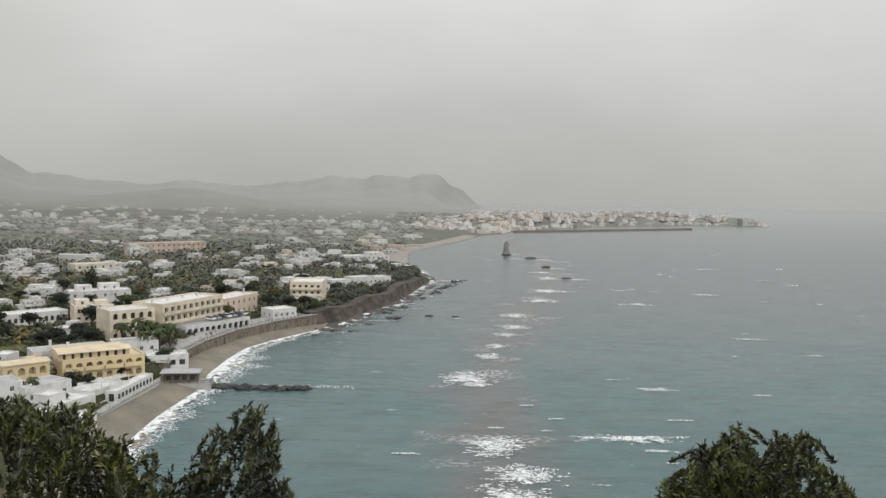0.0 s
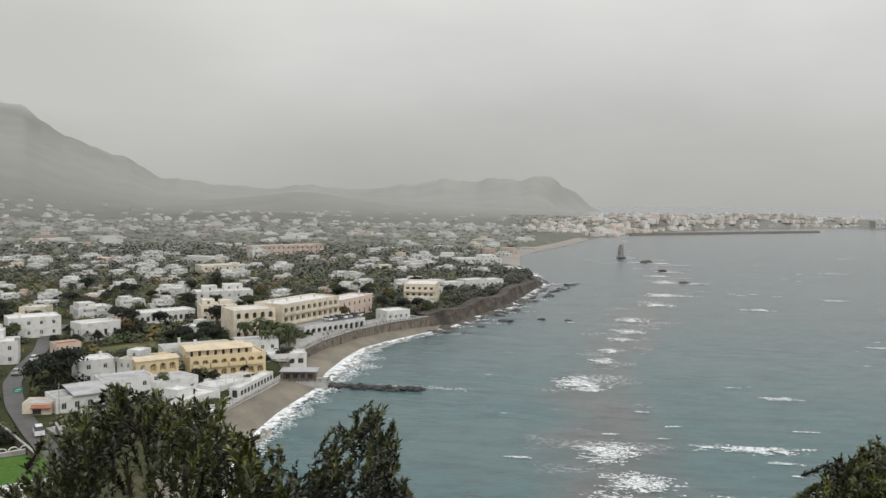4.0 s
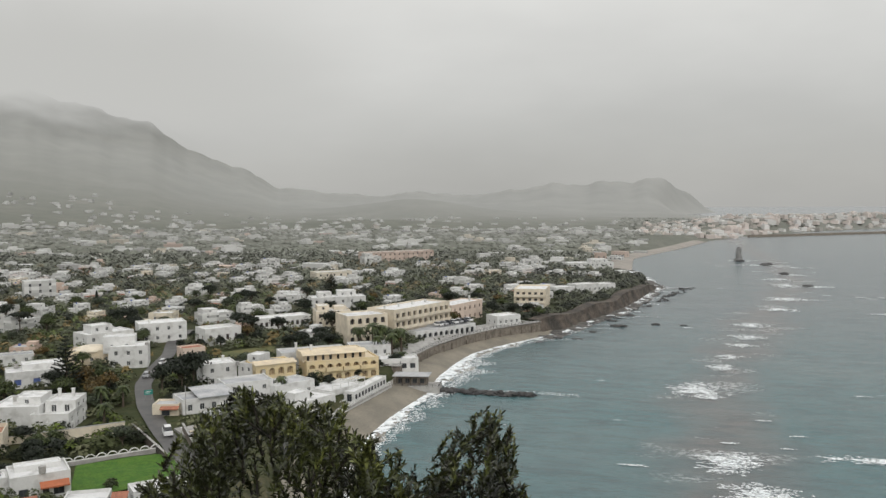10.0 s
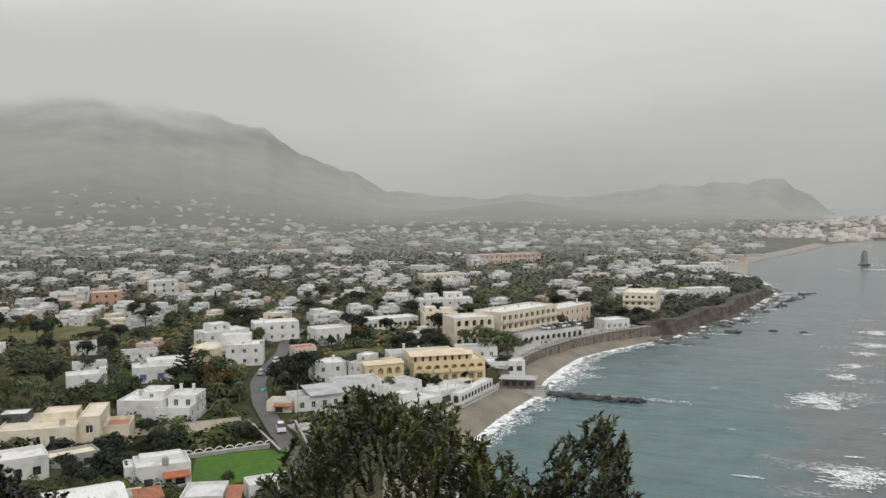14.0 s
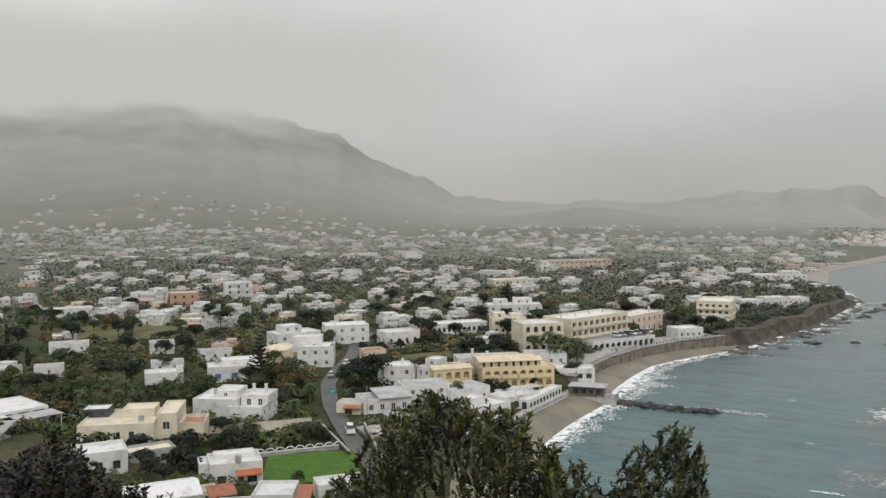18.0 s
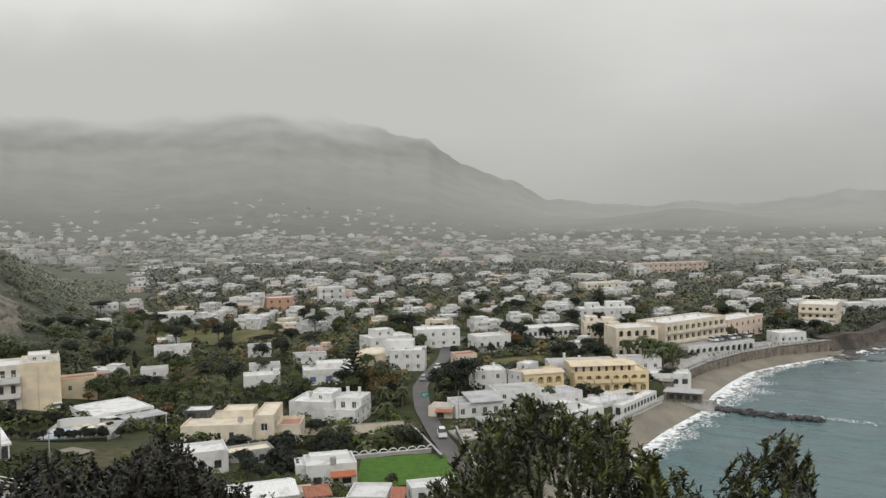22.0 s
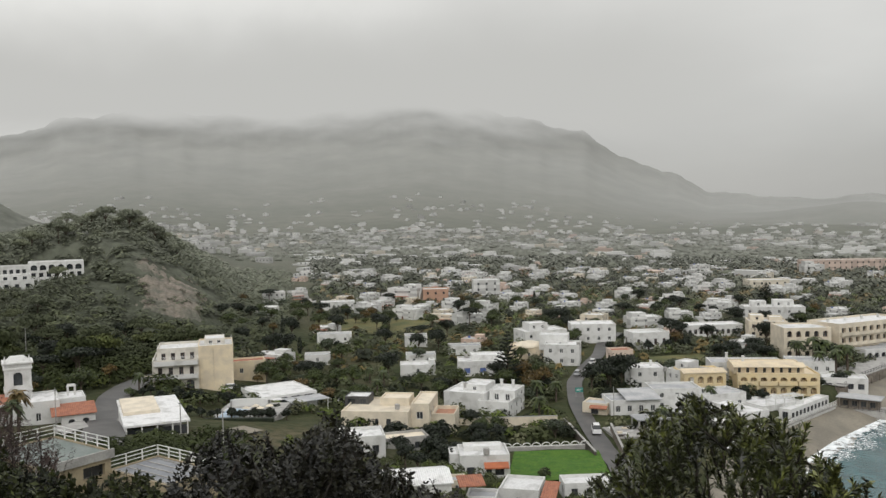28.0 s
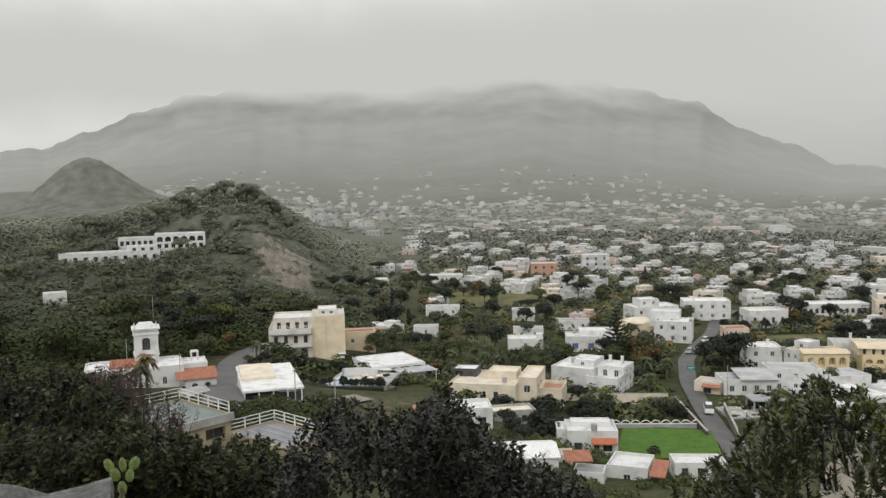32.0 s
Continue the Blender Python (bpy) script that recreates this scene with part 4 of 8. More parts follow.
house(-151.5, 255.5, 6.0, 52, 13, 9, 5.0, WHITE, WHITE_ROOF, 4, 2, 1, "white villa with tall shutters and a balustraded roof", "villa", "shutter", win=(1.0, 1.9), parapet=0.8)
bl = house(-166.5, 182.5, 5.6, 44, 14.5, 9, 4.8, WHITE, WHITE_ROOF, 3, 2, 1, "white house with blue-shuttered windows", kind="blue", win=(1.7, 1.5), extras=[(4, 3, 14, 9, 4.8, 6.2)])
house(-180.5, 172.5, 6.2, 46, 10.5, 7, 3.0, WHITE, WHITE_ROOF, 1, 1, 1, "low white house with a plain bright roof", extras=[(8.5, 1, 10.3, 4, 3.0, 4.4)])

# the white villa with roof terraces
vi = empty("villa", -142.3, 150.5, 4.8, 20, "white three-storey villa with roof terraces and twin chimneys", "villa")
block(vi, 0, 0, 10.5, 12, -2, 5.6, WHITE, WHITE_ROOF, (), (), row(2, 0.9, 1, 11, 4, 5.3), parapet=0.4)
block(vi, 3.5, 4, 9.5, 11, 5.6, 6.9, WHITE, WHITE_ROOF, row(1, 0.9, 1, 5, 5.7, 6.7), parapet=0.3)
block(vi, 9.5, -2.2, 17.5, 10, -2, 3.9, WHITE, WHITE_ROOF, row(2, 0.9, 0.8, 7.5, 1.0, 2.4), row(3, 1.3, 0.6, 11.6, 2.4, 3.7) + row(3, 1.3, 0.6, 11.6, 0.3, 1.8), parapet=0.9)
block(vi, 11.0, 2.5, 17.5, 10, 3.9, 6.2, WHITE, WHITE_ROOF, row(2, 1.1, 0.4, 6, 4.1, 5.7), row(2, 1.2, 0.5, 7, 4.2, 5.7), parapet=0.4)
for cx in (12.2, 15.2):
    chimney(vi, cx, 8.2, 6.2, 1.8)
balcony(vi, 13.0, 17.3, -2.2, 2.3, 1.2)
child("stair", Shape().box(16.8, -3.4, -2, 19.2, -2.25, 1.0).box(17.6, -4.6, -2, 19.2, -3.45, 0.4).mesh("stair", WHITE), vi)

# the cream house in front of it
cr = empty("house", -139.5, 115.5, 6.8, 35, "long cream house with a stepped roof and small dark windows", "house", "houses of the town")
block(cr, 0, 0, 14.5, 14, -2, 5.6, PALE_CREAM, PALE_CREAM, [(3.6, 4.8, 2.4, 4.4), (7.4, 8.1, 3.2, 4.4), (9.8, 10.8, 2.6, 4.4)], (), parapet=0.35, kind="dark")
block(cr, 14.5, 3.5, 18.5, 16, -2, 6.6, PALE_CREAM, PALE_CREAM, [(1.2, 2.6, 3.6, 5.2)], [(1.5, 3.0, 3.4, 5.2), (5.5, 7.0, 3.4, 5.2)], parapet=0.35)
block(cr, 18.5, 7, 23.5, 15, -2, 3.2, PALE_CREAM, TILE_FLOOR, [(1.5, 2.6, 0.8, 2.6)], [(2, 3.2, 0.8, 2.6)], parapet=0.8, kind="dark")
block(cr, -1.2, 8, 4.2, 13, 3.0, 7.2, DARK, WHITE_ROOF, row(2, 1.8, 0.3, 5.1, 5.4, 6.8), parapet=0.15, kind="dark")
block(cr, 7, 7, 13.5, 13, 5.6, 7.0, PALE_CREAM, PALE_CREAM, parapet=0.3)
awning(cr, 3.0, 7.2, 0, 2.0, 1.6, 0.5, RED)

# houses on the slope below
oh = empty("house", -99.2, 108.6, 7.6, 46, "white house with an orange awning and a flat white roof", "house", "houses of the town")
block(oh, 0, 0, 8.8, 7.5, -2.5, 4.0, WHITE, WHITE_ROOF, [(1.2, 2.6, 0.5, 2.4), (4.6, 5.6, 0.2, 2.4), (6.2, 7.8, 0.8, 2.3)], (), [(2, 3.2, 1.2, 2.4)], parapet=0.5, kind="dark")
block(oh, -1.6, 3.5, 0, 8.5, -2.5, 3.4, WHITE, WHITE_ROOF, parapet=0.4)
block(oh, 1.0, 4.5, 8.0, 7.3, 4.0, 4.6, WHITE, WHITE_ROOF, parapet=0.25)
awning(oh, 4.2, 8.5, 0, 3.2, 1.3, 0.6)
balcony(oh, 4.0, 8.7, 0, 0.1, 1.6, False)
wl = house(-83.2, 99.8, 8.6, 28, 6.2, 7.0, 3.0, WHITE, WHITE_ROOF, 1, 1, 1, "white house with a bright hipped roof beside the lawn", win=(1.1, 1.2))
tiled_roof(wl, 6.8, -0.5, 8.6, 5, 2.6, 3.4, material=TERRACOTTA)
wp = house(-90.5, 82.5, 12.0, 52, 10, 8, 2.8, WHITE, WHITE_ROOF, 3, 1, 1, "white house with a low folded white roof", parapet=0.15)
tiled_roof(wp, 0, 0, 10, 8, 3.0, 4.0, ridge=4.0, material=WHITE_ROOF)
tiled_roof(wp, 11.6, 1, 15, 4, 2.0, 2.7, material=TERRACOTTA)
house(-84.0, 93.0, zat(-83, 95) - 1.4, 34, 4.6, 4.0, 2.1, WHITE, GREY_ROOF, 2, 1, 1, "small white outbuilding with a grey roof")
ww = house(-115.0, 93.5, 11.2, 54, 9.0, 7, 4.0, WHITE, WHITE_ROOF, 3, 1, 1, "white house with dark windows and a tiled terrace", kind="dark", win=(1.2, 1.4))
child("terrace", Shape().box(-5, 2, 0.5, -0.3, 8, 3.4).mesh("terrace", TILE_FLOOR), ww)
house(-118.5, 109.0, 8.6, 60, 8.5, 5, 2.6, CONCRETE, PALE_CREAM, 2, 1, 1, "low garage with a pale flat roof", "garage", "dark")

oc = house(-91.0, 95.0, zat(-90, 97) - 1.2, 46, 4.0, 3.4, 2.0, PALE_CREAM, GREY_ROOF, 2, 1, 1, "little cream outhouse with a terracotta lean-to")
tiled_roof(oc, -2.2, 0.2, -0.1, 3.0, 1.8, 2.3, material=TERRACOTTA)
house(-77.0, 108.5, zat(-76, 111) + 0.2, 46, 8.0, 4.5, 2.2, WHITE, WHITE_ROOF, 3, 1, 1, "low white shed with a bright roof behind shrubs", "shed", "dark")

# the cream hotel under the headland
FACADE = mat("ivory_plaster_front", (0.64, 0.61, 0.55), 0.85, (0.50, 0.475, 0.42), 0.5, 5, 0.15, spread=0.07)
lh = empty("hotel", -195.6, 102.4, 11.2, 58, "cream hotel with stepped white balconies and a plain yellow side wall", "hotel")
block(lh, 0, 0, 11, 14, -3, 7.2, FACADE, WHITE_ROOF, row(3, 1.9, 0.6, 10.6, 0.6, 2.9, True) + row(4, 1.0, 0.6, 10.6, 4.2, 6.2), (), row(3, 1.0, 0.6, 13.4, 4.2, 6.0), parapet=0.9, kind="shutter")
block(lh, 1.0, 2.5, 11, 14, 7.2, 10.0, FACADE, WHITE_ROOF, row(4, 1.0, 0.4, 9.6, 7.5, 9.4), (), parapet=0.6, kind="shutter")
block(lh, 11, 1.0, 19.5, 14, -3, 10.6, CREAM, WHITE_ROOF, (), (), parapet=0.4)
for z_ in (3.6, 7.0):
    balcony(lh, 0.4, 10.8, 0, z_, 1.3)
child("awning", Shape().box(0.3, -1.3, 2.9, 3.6, -0.05, 3.05).mesh("awning", STONE), lh)
rail(lh, [(1.2, 2.7, 10.6), (10.8, 2.7, 10.6)], 0.8, FRAME, "roof_railing", 1.4, 2)
rail(lh, [(0.2, 0.2, 8.1), (10.8, 0.2, 8.1)], 0.7, FRAME, "terrace_railing", 1.2, 2)
rail(lh, [(11.3, 1.3, 11.0), (19.2, 1.3, 11.0), (19.2, 13.6, 11.0)], 0.6, FRAME, "roof_railing", 1.4, 2)
child("downpipe", Shape().tube([(14.6, 0.9, -2), (14.6, 0.9, 10.6)], [0.07, 0.07], 6).mesh("downpipe", PALE_CREAM), lh)
block(lh, 12.5, 5, 17.5, 12, 10.6, 12.0, FACADE, WHITE_ROOF, row(2, 0.9, 0.4, 4.6, 10.8, 11.7), parapet=0.2)
block(lh, -5, 2, -0.02, 12, -3, 1.6, PALE_CREAM, TILE_FLOOR, row(2, 1.2, 0.4, 4.6, -0.8, 1.0), parapet=0.8)
house(-200.0, 128.0, 10.0, 62, 9, 6, 4.5, CREAM, TERRACOTTA, 2, 1, 1, "ochre annex with a tiled roof beside the hotel")

# pavilion, pool terrace and the long white hall
pv = empty("restaurant_pavilion", -137.0, 66.8, 16.2, 67, "restaurant pavilion with a wide white roof and glazed front", "pavilion")
child("floor_slab", Shape().box(-0.6, -0.8, -4, 10.2, 22, 0).mesh("floor_slab", CONCRETE), pv)
child("roof", Shape().box(-0.6, -0.6, 3.2, 10.2, 22, 3.55).mesh("roof", WHITE_ROOF), pv)
child("raised_roof", Shape().box(-0.2, 7.5, 3.55, 6.0, 20.5, 4.1).mesh("raised_roof", PALE_CREAM), pv, label="pale beige raised roof")
for k in range(5):
    child("post", Shape().box(-0.3 + 2.5 * k, -0.4, 0, -0.1 + 2.5 * k, -0.2, 3.2).mesh("post", FRAME), pv)
for k in range(4):
    child("pane", Shape().box(0.0 + 2.5 * k, 0.2, 0.1, 2.2 + 2.5 * k, 0.26, 2.6).mesh("pane", PANE), pv)
child("back_wall", Shape().box(-0.3, 20.5, 0, 10, 20.8, 3.2).mesh("back_wall", WHITE), pv)
child("side_wall", Shape().box(-0.4, 0.4, 0, -0.15, 20.5, 3.2).mesh("side_wall", WHITE), pv)
hl = empty("hall", -167.2, 114.6, zat(-166, 120) + 0.2, 75, "long low white hall with a bright flat roof", "hall")
block(hl, 0, 0, 14, 15, -2, 2.4, WHITE, WHITE_ROOF, row(4, 2.4, 0.4, 13.6, 0.2, 2.0), row(2, 2, 0.4, 14.6, 0.2, 2.0), parapet=0.2, kind="dark", deep=0.8)
child("canopy", Shape().box(5, -6.5, 1.7, 14.5, -0.3, 1.85).mesh("canopy", GREY_ROOF), hl)
for k in range(3):
    child("post", Shape().box(5.2 + 4.4 * k, -6.3, -3, 5.35 + 4.4 * k, -6.15, 1.7).mesh("post", FRAME), hl)
child("lean_to", Shape().box(-0.6, -2.2, 1.9, 4.6, -0.02, 2.05).mesh("lean_to", WHITE_ROOF), hl)
pl = empty("pool_terrace", -155.9, 95.0, 12.2, 41, "white pool terrace with a curved wall and pale blue pool", "terrace")
child("terrace_slab", Shape().box(-1.5, -1.2, -3.5, 12.5, 16, 0).mesh("terrace_slab", CONCRETE), pl)
child("pool", Shape().box(0.2, 0.6, 0.01, 4.8, 9.5, 0.22).mesh("pool", POOL), pl)
child("pool_rim", Shape().box(-0.2, 0.2, 0.0, 0.18, 9.9, 0.3).box(4.82, 0.2, 0.0, 5.2, 9.9, 0.3).mesh("pool_rim", WHITE), pl)
for k in range(4):
    child("sunshade", Shape().box(6.0 + 1.5 * k, 2.4 + (k % 2) * 2.0, 0.0, 6.06 + 1.5 * k, 2.46 + (k % 2) * 2.0, 1.9).box(5.3 + 1.5 * k, 1.7 + (k % 2) * 2.0, 1.9, 6.8 + 1.5 * k, 3.2 + (k % 2) * 2.0, 2.3, 0.7).mesh("sunshade", PALE_CREAM), pl)
curve = Shape()
for i in range(18):
    a, b = [math.pi * (0.1 + 0.8 * k / 18) for k in (i, i + 1)]
    for ra, z0, z1 in ((6.0, 0, 1.7),):
        q = [(4.6 + ra * 0.8 * math.cos(c), 10.4 + ra * 0.5 * math.sin(c)) for c in (a, b)]
        o = [(4.6 + (ra - 0.7) * 0.8 * math.cos(c), 10.4 + (ra - 0.7) * 0.5 * math.sin(c)) for c in (a, b)]
        curve.face([(*q[0], z1), (*q[1], z1), (*o[1], z1), (*o[0], z1)])
        curve.face([(*o[0], z0), (*o[1], z0), (*o[1], z1), (*o[0], z1)])
        curve.face([(*q[1], z0), (*q[0], z0), (*q[0], z1), (*q[1], z1)])
child("curved_wall", curve.mesh("curved_wall", WHITE), pl)
OCCUPIED.extend([(-157, 103, 10), (-148, 94, 7), (-171, 122, 9), (-134, 76, 5), (-128, 70, 6), (-71, 34, 8), (-80, 33, 8)])
child("hedge_wall", Shape().box(-2.5, -2.4, -3.5, 13, -1.4, 0.9).mesh("hedge_wall", LEAF_DARK), pl, label="clipped dark green hedge")

# church with its bell tower
cu = empty("church", -172.6, 52.0, 13.2, 71, "white church with a square bell tower and terracotta side roofs", "church")
block(cu, -2, 0, 17, 11, -4, 6.2, WHITE, WHITE_ROOF, row(3, 0.9, 1, 18, 2.8, 4.4, True), row(1, 1, 1, 9, 2.8, 4.4), parapet=0.35)
tiled_roof(cu, 3, 3, 9, 8, 6.3, 7.2, material=TERRACOTTA)
block(cu, 17, -3.5, 23, 4, -4, 4.0, WHITE, WHITE_ROOF, row(2, 1.2, 0.5, 5.5, 1.8, 3.2, True) + row(1, 1.8, 3.5, 5.8, -2.4, 0.4, True), (), parapet=0.2, kind="dark")
tiled_roof(cu, 15.5, -3.8, 23, 1.5, 4.2, 5.4, material=TERRACOTTA)
tx, ty = 7.6, 6.2
tow = block(cu, tx, ty, tx + 4.8, ty + 4.8, 6.2, 13.2, WHITE, WHITE_ROOF, [(1.6, 3.2, 9.0, 11.6, True)], [(1.6, 3.2, 9.0, 11.6, True)], [(1.6, 3.2, 9.0, 11.6, True)], kind="dark", parapet=0.2, deep=0.5)
for z_, o in ((7.9, 0.18), (12.2, 0.22), (13.3, 0.4)):
    child("cornice", Shape().box(tx - o, ty - o, z_, tx + 4.8 + o, ty + 4.8 + o, z_ + 0.3).mesh("cornice", WHITE), cu)
child("tower_cap", Shape().box(tx + 0.3, ty + 0.3, 13.6, tx + 4.5, ty + 4.5, 14.5, 0.9).mesh("tower_cap", WHITE), cu)
for ox in (0, 4.4):
    for oy in (0, 4.4):
        child("finial", Shape().box(tx + ox, ty + oy, 13.6, tx + ox + 0.4, ty + oy + 0.4, 14.3, 0.15).mesh("finial", WHITE), cu)
bell = Shape().box(18.6, 5, 6.2, 19.0, 5.4, 8.0).box(19.9, 5, 6.2, 20.3, 5.4, 8.0).box(18.5, 4.9, 8.0, 20.4, 5.5, 8.5, 0.3)
child("bell_gable", bell.mesh("bell_gable", WHITE), cu)
block(cu, 16.8, 4.0, 22, 11, -4, 5.6, WHITE, WHITE_ROOF, (), row(2, 0.9, 1, 6, 3, 4.4), parapet=0.3)

# white hotels on the headland
hh = empty("hotel", -364.5, 129.5, 27.2, 68, "white hillside hotel with arched loggias among trees", "hotel")
block(hh, 8, 0, 29, 11, -3, 9.5, WHITE, WHITE_ROOF, row(6, 2.2, 0.4, 20.6, 0.6, 2.4) + row(7, 1.6, 0.4, 20.6, 3.6, 5.4) + row(6, 2.4, 0.4, 20.6, 6.4, 8.6, True), row(2, 1.4, 1, 10, 6.4, 8.4), parapet=0.4, kind="dark", deep=0.9)
block(hh, -7, 3, 8, 12, -3, 8.0, WHITE, WHITE_ROOF, row(6, 1.4, 0.4, 14.6, 5.0, 7.0), parapet=0.5, kind="dark", deep=0.6)
h2 = empty("hotel", -352.0, 95.0, 26.4, 76, "long low white hotel building among hillside trees", "hotel")
block(h2, 0, 0, 38, 9, -3, 4.6, WHITE, WHITE_ROOF, row(10, 1.5, 0.4, 37.6, 1.4, 3.4), parapet=0.5, kind="dark", deep=0.6)
block(h2, 26, 1, 37, 9, 4.6, 6.6, WHITE, WHITE_ROOF, row(3, 1.4, 0.4, 10.6, 4.9, 6.2), parapet=0.4, kind="dark")
house(-303, 76.5, 17.0, 80, 7, 6, 4.5, WHITE, WHITE_ROOF, 2, 1, 1, "small white house on the wooded slope")
house(-396, 168, zat(-396, 168) - 0.8, 68, 9, 5, 3, WHITE, WHITE_ROOF, 3, 1, 1, "small white house near the wooded hilltop")

# terraced house just below, with railings
th = empty("terraced_house", -75.6, 28.6, 30.0, 98, "beige house with wet roof terraces and white railings", "house")
DAMP = mat("damp_ochre_render", (0.36, 0.30, 0.20), 0.85, (0.27, 0.225, 0.15), 0.5, 5, 0.2)
block(th, 0, 0, 7, 9.3, -6, 3.3, DAMP, TERRACE, [(4.2, 6.4, 1.2, 2.3), (1.0, 3.0, -1.8, -0.2)], (), (), parapet=0.12, kind="dark", deep=0.5)
child("fascia", Shape().box(-0.25, -0.25, 2.7, 7.25, -0.02, 3.5).mesh("fascia", CONCRETE), th)
rail(th, [(0.1, 9.2, 3.42), (6.9, 9.2, 3.42), (6.9, 0.1, 3.42)], 1.15, FRAME, "railing", 1.7, 3)
block(th, 7.05, -8.2, 12.6, 0.6, -6, 1.3, DAMP, SLATE, [(2, 4, -1.5, 0.3)], (), (), parapet=0.12, kind="dark")
rail(th, [(7.15, 0.5, 1.42), (12.5, 0.5, 1.42), (12.5, -8.0, 1.42)], 1.1, FRAME, "railing", 1.7, 3)
for k in range(5):
    child("gutter", Shape().box(7.5 + 1.1 * k, -7.8, 1.31, 7.62 + 1.1 * k, 0.2, 1.38).mesh("gutter", CONCRETE), th)

# ---- roads, walls, beach ----
def ribbon(name, pts, width, material, lift=0.35, step=3.0, label="", category="road", kind="structure"):
    """A strip that follows the ground along pts."""
    line = []
    for a, b in zip(pts, pts[1:]):
        n = max(1, int(math.dist(a, b) / step))
        line += [(a[0] + (b[0] - a[0]) * i / n, a[1] + (b[1] - a[1]) * i / n) for i in range(n)]
    line = np.array(line + [pts[-1]])
    for _ in range(3):
        line[1:-1] = (line[:-2] + 2 * line[1:-1] + line[2:]) / 4
    tan = np.gradient(line, axis=0)
    tan /= np.linalg.norm(tan, axis=1, keepdims=True)
    nor = np.stack([-tan[:, 1], tan[:, 0]], -1)
    ks = np.linspace(-0.5, 0.5, 5)
    X = line[:, None, 0] + nor[:, None, 0] * ks * width
    Y = line[:, None, 1] + nor[:, None, 1] * ks * width
    Z = np.maximum(height(X, Y), height(X, Y).mean(1, keepdims=True)) + lift
    ob = new(name, grid_mesh(name, X, Y, Z, material))
    return tagged(ob, label, category, kind=kind)


ROAD = [(-176, 285), (-166, 258), (-154, 238), (-144, 213), (-136, 197), (-120, 175), (-109, 163), (-97, 150), (-84, 136), (-70, 118), (-62, 100)]
SIDE_ROAD = [(-212, 118), (-200, 100), (-187, 88), (-168, 78), (-152, 70), (-136, 62), (-118, 53)]
ribbon("road", ROAD, 4.2, ASPHALT, label="wet grey asphalt road between walls and houses")
ribbon("road_2", SIDE_ROAD, 7.0, ASPHALT, label="wet grey lane curving past the restaurant")
ribbon("road_3", [(-175, 128), (-168, 140), (-160, 150)], 7, CONCRETE, label="pale gravel drive beside the white hall")


def draped(name, corners, material, lift, label, category, kind="structure", n=14):
    a, b, c, d = [np.array(q, float) for q in corners]
    u, v = np.meshgrid(np.linspace(0, 1, n), np.linspace(0, 1, n), indexing="ij")
    P = (a * ((1 - u) * (1 - v))[..., None] + b * (u * (1 - v))[..., None] + c * (u * v)[..., None] + d * ((1 - u) * v)[..., None])
    Z = height(P[..., 0], P[..., 1]) + lift
    return tagged(new(name, grid_mesh(name, P[..., 0], P[..., 1], Z, material)), label, category, kind=kind)


draped("lawn", [(-106.5, 133), (-94, 144.5), (-80, 127), (-90, 110)], LAWN, 0.45, "bright green lawn behind a white fence", "lawn")
draped("forecourt", [(-156, 62), (-166, 72), (-150, 66), (-143, 58)], CONCRETE, 0.42, "pale wet forecourt beside the church", "pavement")
draped("path", [(-125, 71), (-134, 92), (-139, 91), (-132, 72)], SAND, 0.4, "bare brown bank below the pool hedge", "path")
draped("meadow", [(-143, 240), (-131, 262), (-121, 255), (-131, 236)], MEADOW, 0.3, "yellow-green mown field beside a hedge", "meadow")
draped("meadow", [(-262, 205), (-232, 240), (-268, 275), (-296, 232)], MEADOW, 0.3, "yellowish field between gardens", "meadow")
draped("meadow", [(-226, 208), (-205, 232), (-222, 246), (-243, 222)], MEADOW, 0.3, "rough grassy field", "meadow")

# low wall with a white arched fence along the lawn
fence = empty("arched_fence", -110.5, 131.0, zat(-103, 138) + 0.2, 47, "white fence of round arches on a low wall", "fence")
child("low_wall", Shape().box(-2, 0, -1.5, 20, 0.35, 0.5).mesh("low_wall", CONCRETE), fence)
arch_shape = Shape()
for i in range(8):
    a, b = math.pi * i / 8, math.pi * (i + 1) / 8
    pts = [(1.0 + r * math.cos(c), r * 0.85 * math.sin(c)) for r in (1.0, 0.82) for c in (a, b)]
    for y_ in (0.1, 0.25):
        arch_shape.face([(pts[0][0], y_, 0.5 + pts[0][1]), (pts[1][0], y_, 0.5 + pts[1][1]), (pts[3][0], y_, 0.5 + pts[3][1]), (pts[2][0], y_, 0.5 + pts[2][1])])
    arch_shape.face([(pts[0][0], 0.1, 0.5 + pts[0][1]), (pts[0][0], 0.25, 0.5 + pts[0][1]), (pts[1][0], 0.25, 0.5 + pts[1][1]), (pts[1][0], 0.1, 0.5 + pts[1][1])])
arch_me = arch_shape.mesh("arch", FRAME)
for k in range(11):
    child("arch", arch_me, fence, (-2 + 2 * k, 0, 0))
child("top_rail", Shape().box(-2, 0.05, 0.5, 20, 0.3, 0.62).mesh("top_rail", FRAME), fence)
wall_plan = [((-131, 139), (-113, 157), 1.4, PALE_CREAM, "long pale garden wall"), ((-112, 158), (-92, 140), 1.2, TUFF, "brown stone wall along the road"), ((-101, 160), (-80, 134), 1.0, STONE, "low stone wall beside the road"),
             ((-95, 164), (-84, 154), 1.5, STONE, "ruined stone wall of a building plot")]
